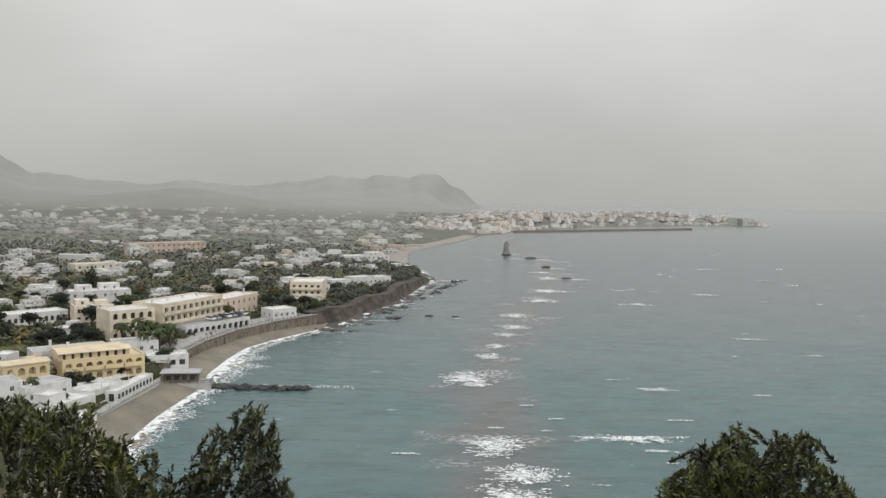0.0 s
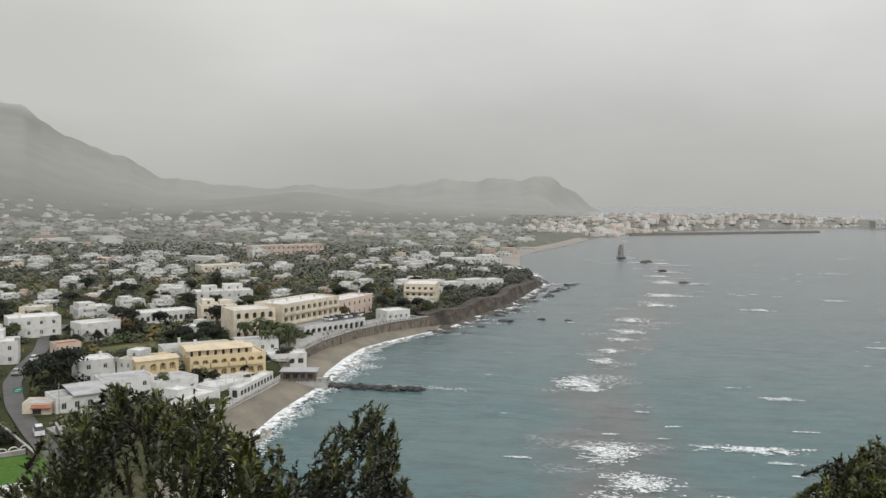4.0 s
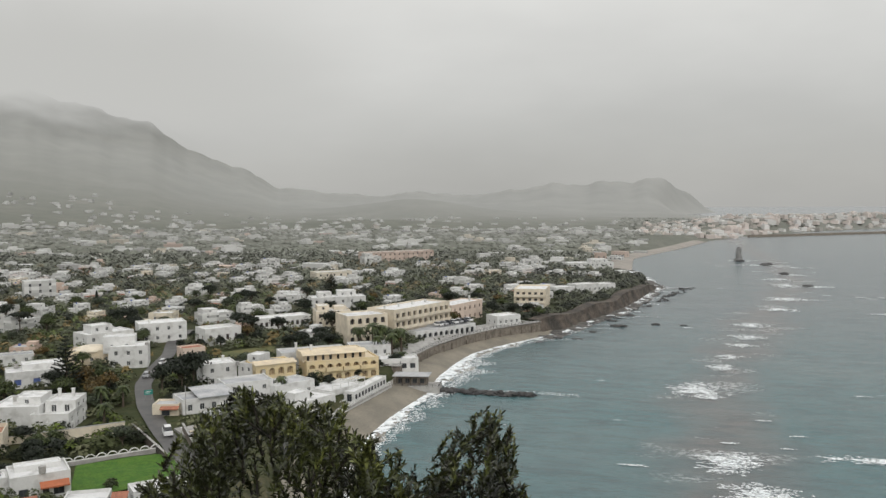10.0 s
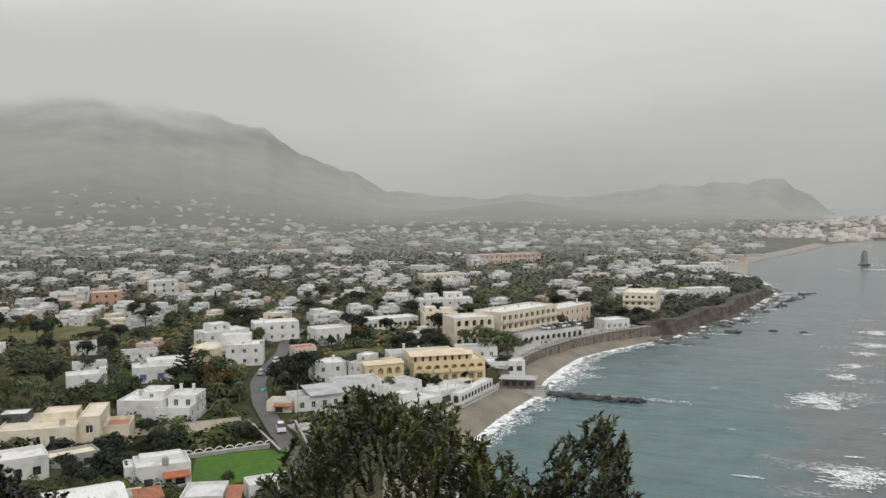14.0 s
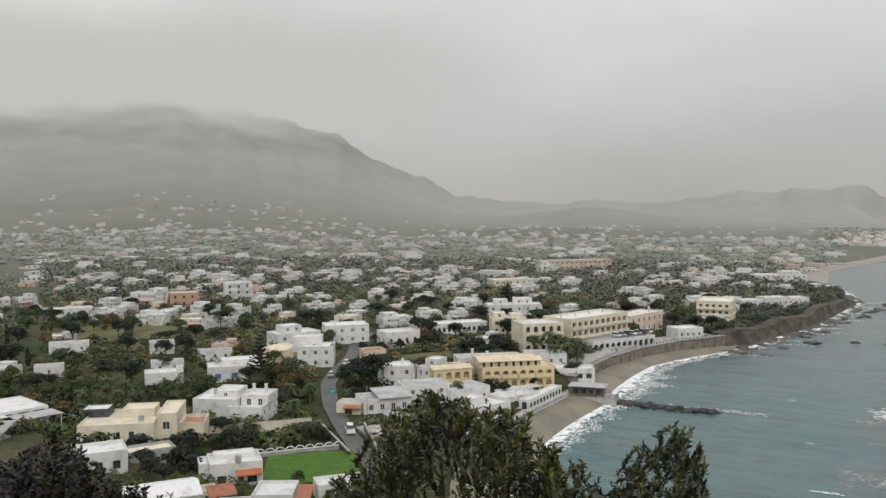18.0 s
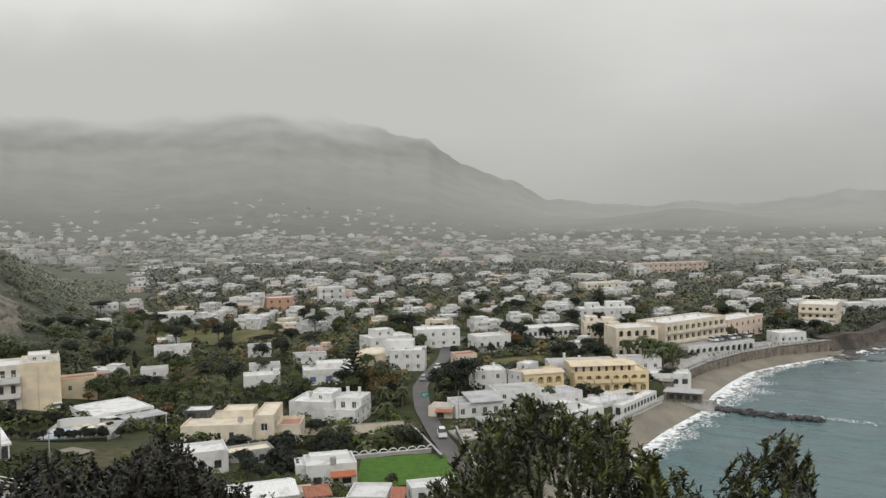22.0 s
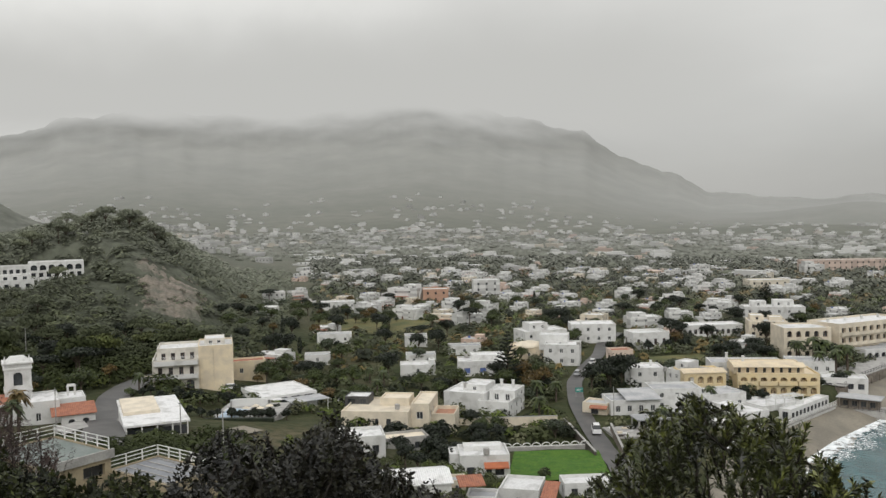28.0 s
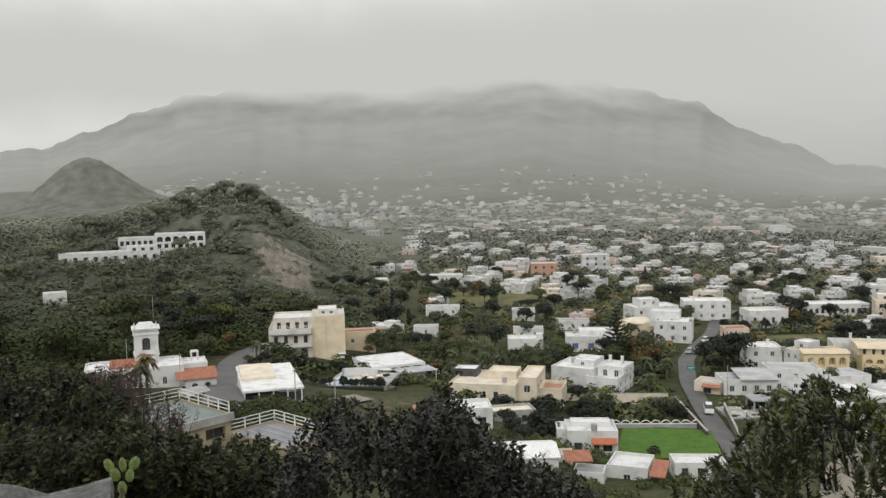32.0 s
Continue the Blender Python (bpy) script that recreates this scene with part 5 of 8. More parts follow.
for a, b, h, m, lab in wall_plan:
    L = math.dist(a, b)
    w_ = empty("garden_wall", a[0], a[1], min(zat(*a), zat(*b)), math.degrees(math.atan2(b[1] - a[1], b[0] - a[0])), lab, "wall")
    dz = abs(zat(*a) - zat(*b))
    child("masonry", Shape().box(0, 0, -2, L, 0.35, h + dz).mesh("masonry", m), w_)
    child("coping", Shape().box(-0.05, -0.06, h + dz, L + 0.05, 0.41, h + dz + 0.1).mesh("coping", CONCRETE), w_)

# building plot of slabs and rubble beside the road
plot = empty("building_plot", -100, 158, zat(-97, 160), 50, "half-built concrete frame and slabs beside the road", "building site")
child("slab", Shape().box(0, -4, -1.5, 14, 5, 0.5).mesh("slab", CONCRETE), plot)
child("upper_slab", Shape().box(6.5, 0, 2.7, 14.5, 5.5, 2.95).mesh("upper_slab", GREY_ROOF), plot)
for k in range(4):
    for yy in (0.3, 5.0):
        child("column", Shape().box(6.8 + 2.4 * k, yy, 0.5, 7.1 + 2.4 * k, yy + 0.3, 2.7).mesh("column", CONCRETE), plot)
rng = random.Random(5)
for k in range(14):
    a = Shape()
    x_, y_, s_ = rng.uniform(0, 6), rng.uniform(-3.5, 4.5), rng.uniform(0.2, 0.7)
    a.box(x_, y_, 0.5, x_ + s_ * 2, y_ + s_, 0.5 + s_ * 0.6, 0.05)
    child("rubble", a.mesh("rubble", rng.choice([PALE_CREAM, TUFF, CONCRETE, WHITE])), plot)

# sea wall and tuff bluff
wall_line = [(-77.5, 240), (-78.5, 256), (-77.0, 276), (-72.0, 299), (-63.5, 319), (-50, 340)]
for k, (a, b) in enumerate(zip(wall_line, wall_line[1:])):
    L = math.dist(a, b)
    w_ = empty("sea_wall", a[0], a[1], 0.0, math.degrees(math.atan2(b[1] - a[1], b[0] - a[0])), "brown stone sea wall with buttresses above the beach", "sea wall", "stretches of the sea wall")
    child("masonry", Shape().box(-0.2, 0, -2, L + 0.2, 2.5, 5.0 + 0.3 * (k % 2)).mesh("masonry", STONE), w_)
    child("coping", Shape().box(-0.3, -0.15, 5.3, L + 0.3, 2.6, 5.55).mesh("coping", CONCRETE), w_)
    for j in range(int(L / 6)):
        child("buttress", Shape().box(1.2 + 6 * j, -0.45, -2, 2.0 + 6 * j, 0.0, 3.6 + (j * 7 % 5) * 0.25, 0.12).mesh("buttress", STONE), w_)
    rail(w_, [(0, 0.3, 5.55), (L, 0.3, 5.55)], 0.9, DARK, "railing", 2.0, 2)
bluff = [(-51, 341), (-43, 358), (-37, 380), (-31, 398), (-25, 420), (-21, 445), (-16, 476), (-12, 505), (-8, 528), (-14, 545), (-25, 560)]
bl_pts = []
for a, b in zip(bluff, bluff[1:]):
    bl_pts += [(a[0] + (b[0] - a[0]) * i / 8, a[1] + (b[1] - a[1]) * i / 8) for i in range(8)]
bl_pts = np.array(bl_pts)
nz = 9
BX, BY, BZ = np.zeros((len(bl_pts), nz)), np.zeros((len(bl_pts), nz)), np.zeros((len(bl_pts), nz))
for i, (px_, py_) in enumerate(bl_pts):
    top_z = 6.0 + 0.8 * math.sin(i * 0.35) - 4.6 * float(smooth(470, 545, py_))
    for j in range(nz):
        k = j / (nz - 1)
        out = 3.2 * (1 - k) ** 1.6 + 0.7 * noise.noise((px_ * 0.25, py_ * 0.25, k * 4)) + (-5.0 if j == nz - 1 else 0)
        BX[i, j], BY[i, j], BZ[i, j] = px_ + out * 0.92, py_ - out * 0.35, -1.5 + (top_z + 1.5) * min(1, k * 1.12)
tagged(new("bluff", grid_mesh("bluff", BX, BY, BZ, TUFF, shade=False)), "brown tuff bluff and masonry above the rocky shore", "cliff", kind="structure")

coast_pts = []
for a, b in zip(COAST_NEAR[9:] + COAST[:7], COAST_NEAR[10:] + COAST[:7]):
    n = max(1, int(math.dist(a, b) / 1.5))
    coast_pts += [(a[0] + (b[0] - a[0]) * i / n, a[1] + (b[1] - a[1]) * i / n) for i in range(n)]
coast_pts = np.array(coast_pts)


def shore_strip(name, pts, inner, outer, material, z_of, label, category, cols=12, shade=True):
    pts = pts.copy()
    for _ in range(6):
        pts[1:-1] = (pts[:-2] + 2 * pts[1:-1] + pts[2:]) / 4
    tan = np.gradient(pts, axis=0)
    tan /= np.linalg.norm(tan, axis=1, keepdims=True) + 1e-9
    nor = np.stack([-tan[:, 1], tan[:, 0]], -1)
    ks = np.linspace(-outer, inner, cols)
    X, Y = pts[:, None, 0] + nor[:, None, 0] * ks, pts[:, None, 1] + nor[:, None, 1] * ks
    return tagged(new(name, grid_mesh(name, X, Y, z_of(X, Y, np.broadcast_to(ks, X.shape)), material, shade=shade)), label, category, kind="structure")


shore_strip("beach", coast_pts, 13, 6, SAND, lambda X, Y, k: np.minimum(height(X, Y), 1.6) + 0.22 + 0.10 * np.clip(k - 1, 0, 20) + 0.04 * rough(X, Y, 3), "narrow brown sand beach below the sea wall", "beach")
far_pts = np.array([(COAST[i][0] + (COAST[i + 1][0] - COAST[i][0]) * k / 12, COAST[i][1] + (COAST[i + 1][1] - COAST[i][1]) * k / 12) for i in range(12, 16) for k in range(12)])
shelf_pts = np.array([(COAST[i][0] + (COAST[i + 1][0] - COAST[i][0]) * k / 14, COAST[i][1] + (COAST[i + 1][1] - COAST[i][1]) * k / 14) for i in range(5, 12) for k in range(14)])
SHELF = mat("dark_shore_rock", (0.115, 0.105, 0.092), 0.8, (0.06, 0.058, 0.054), 0.25, 1.6, 0.8, spread=0.35)
shore_strip("rock_shelf", shelf_pts, 9, 5, SHELF, lambda X, Y, k: np.maximum(-0.4, 0.10 * (k + 4)) + 0.55 * rough(X, Y, 2.2), "dark rocky ledge at the foot of the bluff", "rocks", 18, False)
ribbon("promenade", [(-84, 240), (-85, 256), (-83, 276), (-78, 300), (-70, 321), (-58, 342)], 8, CONCRETE, 0.3, label="pale paved promenade behind the sea wall", category="pavement")
PALE_SAND = mat("pale_grey_sand", (0.31, 0.285, 0.25), 0.9, (0.26, 0.24, 0.215), 0.05, 0.8)
shore_strip("beach_2", far_pts, 15, 3, PALE_SAND, lambda X, Y, k: np.clip(height(X, Y), -0.2, 2.2) + 0.4, "pale curved beach across the bay", "beach")

FOAM = mat("sea_foam", (0.86, 0.88, 0.88), 0.9, (0.70, 0.74, 0.75), 0.8, 5, 0.3, spread=0.08)

ft = FOAM.node_tree
f_geo, f_noise, f_ramp = ft.nodes.new("ShaderNodeNewGeometry"), ft.nodes.new("ShaderNodeTexNoise"), ft.nodes.new("ShaderNodeMapRange")
f_noise.inputs["Scale"].default_value, f_noise.inputs["Detail"].default_value = 1.8, 4
f_ramp.inputs["From Min"].default_value, f_ramp.inputs["From Max"].default_value, f_ramp.inputs["To Min"].default_value = 0.40, 0.60, 0.12
ft.links.new(f_geo.outputs["Position"], f_noise.inputs["Vector"])
ft.links.new(f_noise.outputs["Fac"], f_ramp.inputs["Value"])
ft.links.new(f_ramp.outputs[0], ft.nodes["Principled BSDF"].inputs["Alpha"])


def flecks(clusters, seed, size=(0.10, 0.62), flat=2.2):
    """Foam as many small ragged flecks; clusters: (x, y, half length, half depth, count)."""
    r = np.random.default_rng(seed)
    verts, faces = [], []
    for cx, cy, lx, ly, n in clusters:
        n = int(n * 2.0)
        # streaks: points gather along a few wavy rows
        rows_ = r.integers(0, 5, n)
        px_ = cx + lx * np.clip(r.normal(0, 0.5, n), -1.2, 1.2)
        py_ = cy + ly * ((rows_ - 2) / 2.2 + 0.3 * np.sin(px_ * 0.5 + rows_ * 2.0 + cx) + r.normal(0, 0.26, n))
        s = size[0] + (size[1] - size[0]) * r.random(n) ** 2.2
        s = s * (0.75 + max(cy, 150) / 600)
        for x_, y_, q in zip(px_, py_, s):
            k = len(verts)
            m = 6
            ph_ = r.random() * 6.28
            for i in range(m):
                a = ph_ + 6.283 * i / m
                ra = q * (0.45 + 0.75 * r.random())
                verts.append((x_ + ra * flat * math.cos(a) * 0.6, y_ + ra * math.sin(a) * 0.6, 0.0))
            faces.append(tuple(range(k, k + m)))
    v = np.array(verts)
    v[:, 2] = (0.16 * rough(v[:, 0] * 0.45, v[:, 1], 5.0) + 0.22 * rough(v[:, 0] * 0.35, v[:, 1], 12.0)) * smooth(60, 110, np.hypot(v[:, 0], v[:, 1])) + 0.14 + 0.05 * r.random(len(v))
    return v.tolist(), faces


reef = [(12, 183, 5, 5, 620), (17, 164, 6, 4, 520), (14, 150, 7, 5, 480), (8, 251, 7, 6, 520), (11, 243, 3, 2, 120), (16, 285, 4, 3, 170), (34, 383, 6, 5, 170), (30, 350, 6, 5, 120), (61, 484, 12, 6, 170), (52, 440, 8, 5, 90), (70, 560, 7, 9, 150),
        (80, 640, 6, 6, 120), (66, 722, 14, 4, 160), (84, 718, 8, 4, 160), (84, 636, 7, 4, 160), (88, 555, 8, 4, 160), (70, 600, 10, 4, 120), (60, 768, 9, 3, 120), (-7, 177, 2.4, 0.4, 22), (48, 181, 3, 0.6, 30), (44, 190, 11, 2, 170), (62, 240, 5, 1.2, 60), (100, 430, 6, 2, 70), (120, 330, 5, 1.5, 50), (95, 700, 16, 3, 70), (20, 305, 4, 3, 80), (26, 330, 5, 3, 90), (200, 650, 9, 3, 50), (150, 480, 7, 2, 50)]
r6 = random.Random(11)
for k in range(46):
    y_ = r6.uniform(150, 900)
    reef.append((r6.uniform(-0.02, 0.42) * y_ + 14, y_, r6.uniform(0.6, 1.8) * (1 + y_ / 500), r6.uniform(0.12, 0.3) * (1 + y_ / 500), r6.randint(6, 20)))
big_reef = [q for q in reef if q[4] >= 80]
reef = [(a, b, c, d, n * 0.4 if n >= 80 else n) for a, b, c, d, n in reef]
fv, ff = flecks(reef, 3, (0.10, 0.7), 3.0)
tagged(new("sea_foam", mesh_from("sea_foam", fv, ff, FOAM)), "white foam of breakers over a shallow reef", "foam", kind="stuff")
surf = []
for i in range(0, len(coast_pts)):
    x_, y_ = coast_pts[i]
    if y_ > 120:
        big = 1.0 + 1.6 * math.exp(-((y_ - 262) / 22) ** 2) + 0.5 * math.exp(-((y_ - 205) / 18) ** 2)
        big *= 0.75 + 0.4 * abs(math.sin(y_ * 0.21)) + 0.2 * math.sin(y_ * 0.53)
        surf.append((x_ + 2.4 * big, y_, 1.6 * big, 0.9, 26 * big))
for x_, y_, n in ((-46, 326, 60), (-38, 330, 60), (-30, 372, 70), (-22, 396, 60), (-16, 420, 60), (-10, 450, 70), (-4, 480, 60), (0, 510, 60), (3, 532, 70), (-12, 402, 50), (-34, 350, 50), (-26, 362, 60), (-44, 236, 60), (-33, 236.5, 80), (-28, 236, 70), (10, 536, 60)):
    surf.append((x_, y_, 6, 1.4, n))
SURF = mat("beaten_surf_foam", (0.86, 0.88, 0.88), 0.9, (0.66, 0.70, 0.71), 0.5, 4, 0.4, spread=0.1)
st = SURF.node_tree
s_geo, s_noise, s_ramp, s_uv, s_sep, s_edge, s_sum = [st.nodes.new(k) for k in ("ShaderNodeNewGeometry", "ShaderNodeTexNoise", "ShaderNodeMapRange", "ShaderNodeUVMap", "ShaderNodeSeparateXYZ", "ShaderNodeMapRange", "ShaderNodeMath")]
s_noise.inputs["Scale"].default_value, s_noise.inputs["Detail"].default_value, s_noise.inputs["Roughness"].default_value = 0.45, 8, 0.65
s_ramp.inputs["From Min"].default_value, s_ramp.inputs["From Max"].default_value = 0.46, 0.56
for k, v in (("From Min", 0.2), ("From Max", 1.0), ("To Min", 0.09), ("To Max", -0.15)):
    s_edge.inputs[k].default_value = v
s_sum.operation = "ADD"
st.links.new(s_geo.outputs["Position"], s_noise.inputs["Vector"])
st.links.new(s_uv.outputs[0], s_sep.inputs[0])
st.links.new(s_sep.outputs["X"], s_edge.inputs["Value"])
st.links.new(s_noise.outputs["Fac"], s_sum.inputs[0])
st.links.new(s_edge.outputs[0], s_sum.inputs[1])
st.links.new(s_sum.outputs[0], s_ramp.inputs["Value"])
st.links.new(s_ramp.outputs[0], st.nodes["Principled BSDF"].inputs["Alpha"])


def surf_apron(name, pts, reach, label):
    """Foam spread from the waterline out to reach(x, y) metres; the map's first axis runs from the shore outwards."""
    pts = pts.copy()
    for _ in range(6):
        pts[1:-1] = (pts[:-2] + 2 * pts[1:-1] + pts[2:]) / 4
    tan = np.gradient(pts, axis=0)
    tan /= np.linalg.norm(tan, axis=1, keepdims=True) + 1e-9
    out = np.stack([tan[:, 1], -tan[:, 0]], -1)
    w = np.array([reach(x, y) for x, y in pts])
    u = np.linspace(0, 1, 10)
    k = -1.8 + u * (w[:, None] + 1.8)
    X, Y = pts[:, None, 0] + out[:, None, 0] * k, pts[:, None, 1] + out[:, None, 1] * k
    Z = np.maximum(np.minimum(height(X, Y), 1.6) + 0.34, 0.30 + 0.10 * np.sin(u * 9)) + 0.03 * rough(X, Y, 2)
    me = grid_mesh(name, X, Y, Z, SURF)
    layer = me.uv_layers.new(name="across")
    across = np.tile(u, len(pts))
    ids = np.zeros(len(me.loops), dtype=np.int32)
    me.loops.foreach_get("vertex_index", ids)
    layer.data.foreach_set("uv", np.stack([across[ids], 0 * across[ids]], -1).reshape(-1).astype(np.float32))
    return tagged(new(name, me), label, "foam", kind="structure")


def foam_sheets(name, clusters, label):
    """Ragged oval sheets of foam; the map's first axis runs from each middle to its rim."""
    verts, faces, across = [], [], []
    for q, (cx, cy, lx, ly, n) in enumerate(clusters):
        k0 = len(verts)
        for i in range(28):
            a = math.tau * i / 28
            wob = 1 + 0.25 * math.sin(3 * a + q) + 0.15 * math.sin(5 * a + 2 * q)
            for j in range(7):
                u = j / 6
                verts.append((cx + 1.45 * lx * wob * u * math.cos(a), cy + 1.7 * ly * wob * u * math.sin(a) + 0.8 * math.sin(u * 5 + q), 0.0))
                across.append(0.15 + 0.85 * u)
        for i in range(28):
            for j in range(6):
                a, b = k0 + i * 7 + j, k0 + (i + 1) % 28 * 7 + j
                faces.append((a, a + 1, b + 1, b))
    v = np.array(verts)
    v[:, 2] = (0.16 * rough(v[:, 0] * 0.45, v[:, 1], 5.0) + 0.22 * rough(v[:, 0] * 0.35, v[:, 1], 12.0)) * smooth(60, 110, np.hypot(v[:, 0], v[:, 1])) + 0.12
    me = mesh_from(name, v.tolist(), faces, SURF, shade=True)
    layer = me.uv_layers.new(name="across")
    ids = np.zeros(len(me.loops), dtype=np.int32)
    me.loops.foreach_get("vertex_index", ids)
    across = np.array(across)
    layer.data.foreach_set("uv", np.stack([across[ids], 0 * across[ids]], -1).reshape(-1).astype(np.float32))
    return tagged(new(name, me), label, "foam", kind="stuff")


foam_sheets("foam_sheets", big_reef, "white sheets of broken water over the reef")
surf_apron("surf_apron", coast_pts[coast_pts[:, 1] > 118], lambda x_, y_: 2.2 + 7.0 * math.exp(-((y_ - 262) / 22) ** 2) + 1.8 * math.exp(-((y_ - 200) / 20) ** 2) + 1.2 * math.sin(y_ * 0.23), "white surf washing over the edge of the beach")
surf_apron("surf_apron_2", shelf_pts, lambda x_, y_: 5.5 + 2.0 * math.sin(y_ * 0.11) + 1.2 * math.sin(y_ * 0.37), "white surf breaking on the rocks below the bluff")
fv, ff = flecks(surf, 8, (0.08, 0.42), 1.5)
tagged(new("surf", mesh_from("surf", fv, ff, FOAM)), "white surf washing up on the beach and rocks", "foam", kind="stuff")


def rock_mesh(seed, detail=2):
    bm = bmesh.new()
    bmesh.ops.create_icosphere(bm, subdivisions=detail, radius=1.0)
    for v in bm.verts:
        n = noise.noise(v.co * 1.3 + Vector((seed * 7.1, 0, 0))) * 0.45 + noise.noise(v.co * 3.1 + Vector((0, seed * 3.3, 0))) * 0.2
        v.co *= 1 + n
        v.co.z *= 0.75
    me = bpy.data.meshes.new("boulder")
    bm.to_mesh(me)
    bm.free()
    me.materials.append(ROCK)
    return me


GREY_STACK = mat("pale_grey_rock", (0.24, 0.24, 0.235), 0.9, (0.18, 0.18, 0.175), 0.3, 1.5, 0.6)
ROCKS = [rock_mesh(i) for i in range(6)]
r7 = random.Random(21)
pier = empty("rubble_breakwater", -66, 232.3, 0, 2.5, "dark rubble breakwater of heaped boulders", "breakwater")
for k in range(120):
    u_ = r7.random()
    s_ = r7.uniform(0.55, 1.15)
    ob = child("boulder", r7.choice(ROCKS), pier, (u_ * 30, r7.uniform(-1.7, 1.7) * (1.0 if u_ < 0.9 else 0.6), r7.uniform(-0.3, 0.7)), r7.uniform(0, 360), size=(s_ * 1.2, s_, s_ * 0.8))
stack = empty("rock_stack", 58, 768, 0, 20, "tall grey rock stack standing in the bay", "rock")
sv = Shape()
sv.tube([(0, 0, -2), (0.3, 0, 3), (-0.2, 0.2, 7), (0.2, 0, 10.5), (0.1, 0, 12.5)], [4.2, 2.9, 2.4, 2.1, 1.3], 9)
child("pillar", sv.mesh("pillar", GREY_STACK), stack)
for x_, y_, s_, n in ((58, 768, 4.2, 5), (78, 720, 5.0, 4), (79, 639, 3.0, 3), (82, 558, 4.0, 4), (-20, 372, 2.2, 4), (-6, 376, 1.8, 3), (-31, 352, 1.5, 4), (-16, 404, 2.0, 4), (-12, 440, 2.0, 4), (-40, 333, 1.8, 5), (-34, 334, 1.6, 4), (6, 530, 2.0, 4), (12, 535, 1.6, 2), (8, 378, 1.5, 2), (-48, 322, 1.4, 4)):
    g = empty("sea_rock", x_, y_, 0, r7.uniform(0, 360), "dark wet rock awash in the waves", "rock", "rocks awash in the bay")
    for k in range(n):
        q = s_ * r7.uniform(0.5, 1.0)
        child("boulder", r7.choice(ROCKS), g, (r7.uniform(-1.6, 1.6) * s_, r7.uniform(-0.6, 0.6) * s_, r7.uniform(-0.3, 0.1) * s_), r7.uniform(0, 360), size=(q * 1.3, q * 0.9, q * 0.55))
for k in range(26):
    q = k / 25
    x_, y_ = -52 + 58 * q + r7.uniform(-1, 5), 330 + 205 * q + r7.uniform(-3, 3)
    s_ = r7.uniform(0.7, 1.6)
    g = empty("sea_rock", x_ + 5, y_, 0, r7.uniform(0, 360), "dark rocks at the foot of the bluff", "rock", "rocks below the bluff")
    for m_ in range(5):
        q2 = s_ * r7.uniform(0.5, 1.0)
        child("boulder", r7.choice(ROCKS), g, (r7.uniform(-2.6, 2.6) * s_, r7.uniform(-1.6, 1.6) * s_, r7.uniform(-0.2, 0.2) * s_), r7.uniform(0, 360), size=(q2 * 1.3, q2 * 0.9, q2 * 0.6))
mole = empty("harbour_mole", 106, 1221, 0, math.degrees(math.atan2(217, 318)), "long low harbour breakwater across the bay", "breakwater")
child("wall", Shape().box(0, 0, -2, 385, 7, 3.2, 1.5).mesh("wall", STONE), mole)
child("quay", Shape().box(20, 7, -2, 370, 14, 1.6).mesh("quay", CONCRETE), mole)

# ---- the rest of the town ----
def haze_tone(name, near, far, rough_=0.9, island=0.25, start=350, end=1700, noise_scale=0.16, clump=0.0):
    """For things strewn over kilometres: distance haze is put into their base colour, each piece its own shade."""
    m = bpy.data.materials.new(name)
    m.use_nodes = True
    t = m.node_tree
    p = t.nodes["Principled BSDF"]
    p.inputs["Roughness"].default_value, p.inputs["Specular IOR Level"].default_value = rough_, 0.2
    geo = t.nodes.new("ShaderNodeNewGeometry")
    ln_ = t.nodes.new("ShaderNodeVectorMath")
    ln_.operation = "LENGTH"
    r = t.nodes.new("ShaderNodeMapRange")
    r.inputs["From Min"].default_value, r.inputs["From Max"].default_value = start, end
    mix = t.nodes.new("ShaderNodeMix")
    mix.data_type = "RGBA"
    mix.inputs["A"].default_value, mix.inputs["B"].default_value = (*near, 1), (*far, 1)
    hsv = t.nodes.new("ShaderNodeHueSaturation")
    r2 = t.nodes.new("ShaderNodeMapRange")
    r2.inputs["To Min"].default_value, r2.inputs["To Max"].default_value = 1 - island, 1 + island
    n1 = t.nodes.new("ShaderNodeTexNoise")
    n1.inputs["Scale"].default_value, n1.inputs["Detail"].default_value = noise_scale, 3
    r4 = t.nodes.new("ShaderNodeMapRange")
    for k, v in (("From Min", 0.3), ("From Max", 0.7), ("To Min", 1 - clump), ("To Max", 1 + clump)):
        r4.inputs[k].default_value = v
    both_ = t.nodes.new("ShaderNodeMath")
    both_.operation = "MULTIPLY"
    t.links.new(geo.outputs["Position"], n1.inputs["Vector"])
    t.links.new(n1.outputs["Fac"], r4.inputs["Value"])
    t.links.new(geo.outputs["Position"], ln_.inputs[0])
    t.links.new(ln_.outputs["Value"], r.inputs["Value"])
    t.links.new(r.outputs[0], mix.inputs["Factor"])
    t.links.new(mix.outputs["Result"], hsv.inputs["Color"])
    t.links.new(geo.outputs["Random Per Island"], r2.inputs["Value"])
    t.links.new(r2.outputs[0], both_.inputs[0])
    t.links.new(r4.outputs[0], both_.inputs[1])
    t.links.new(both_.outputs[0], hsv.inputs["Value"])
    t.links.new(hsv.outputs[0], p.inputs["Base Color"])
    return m


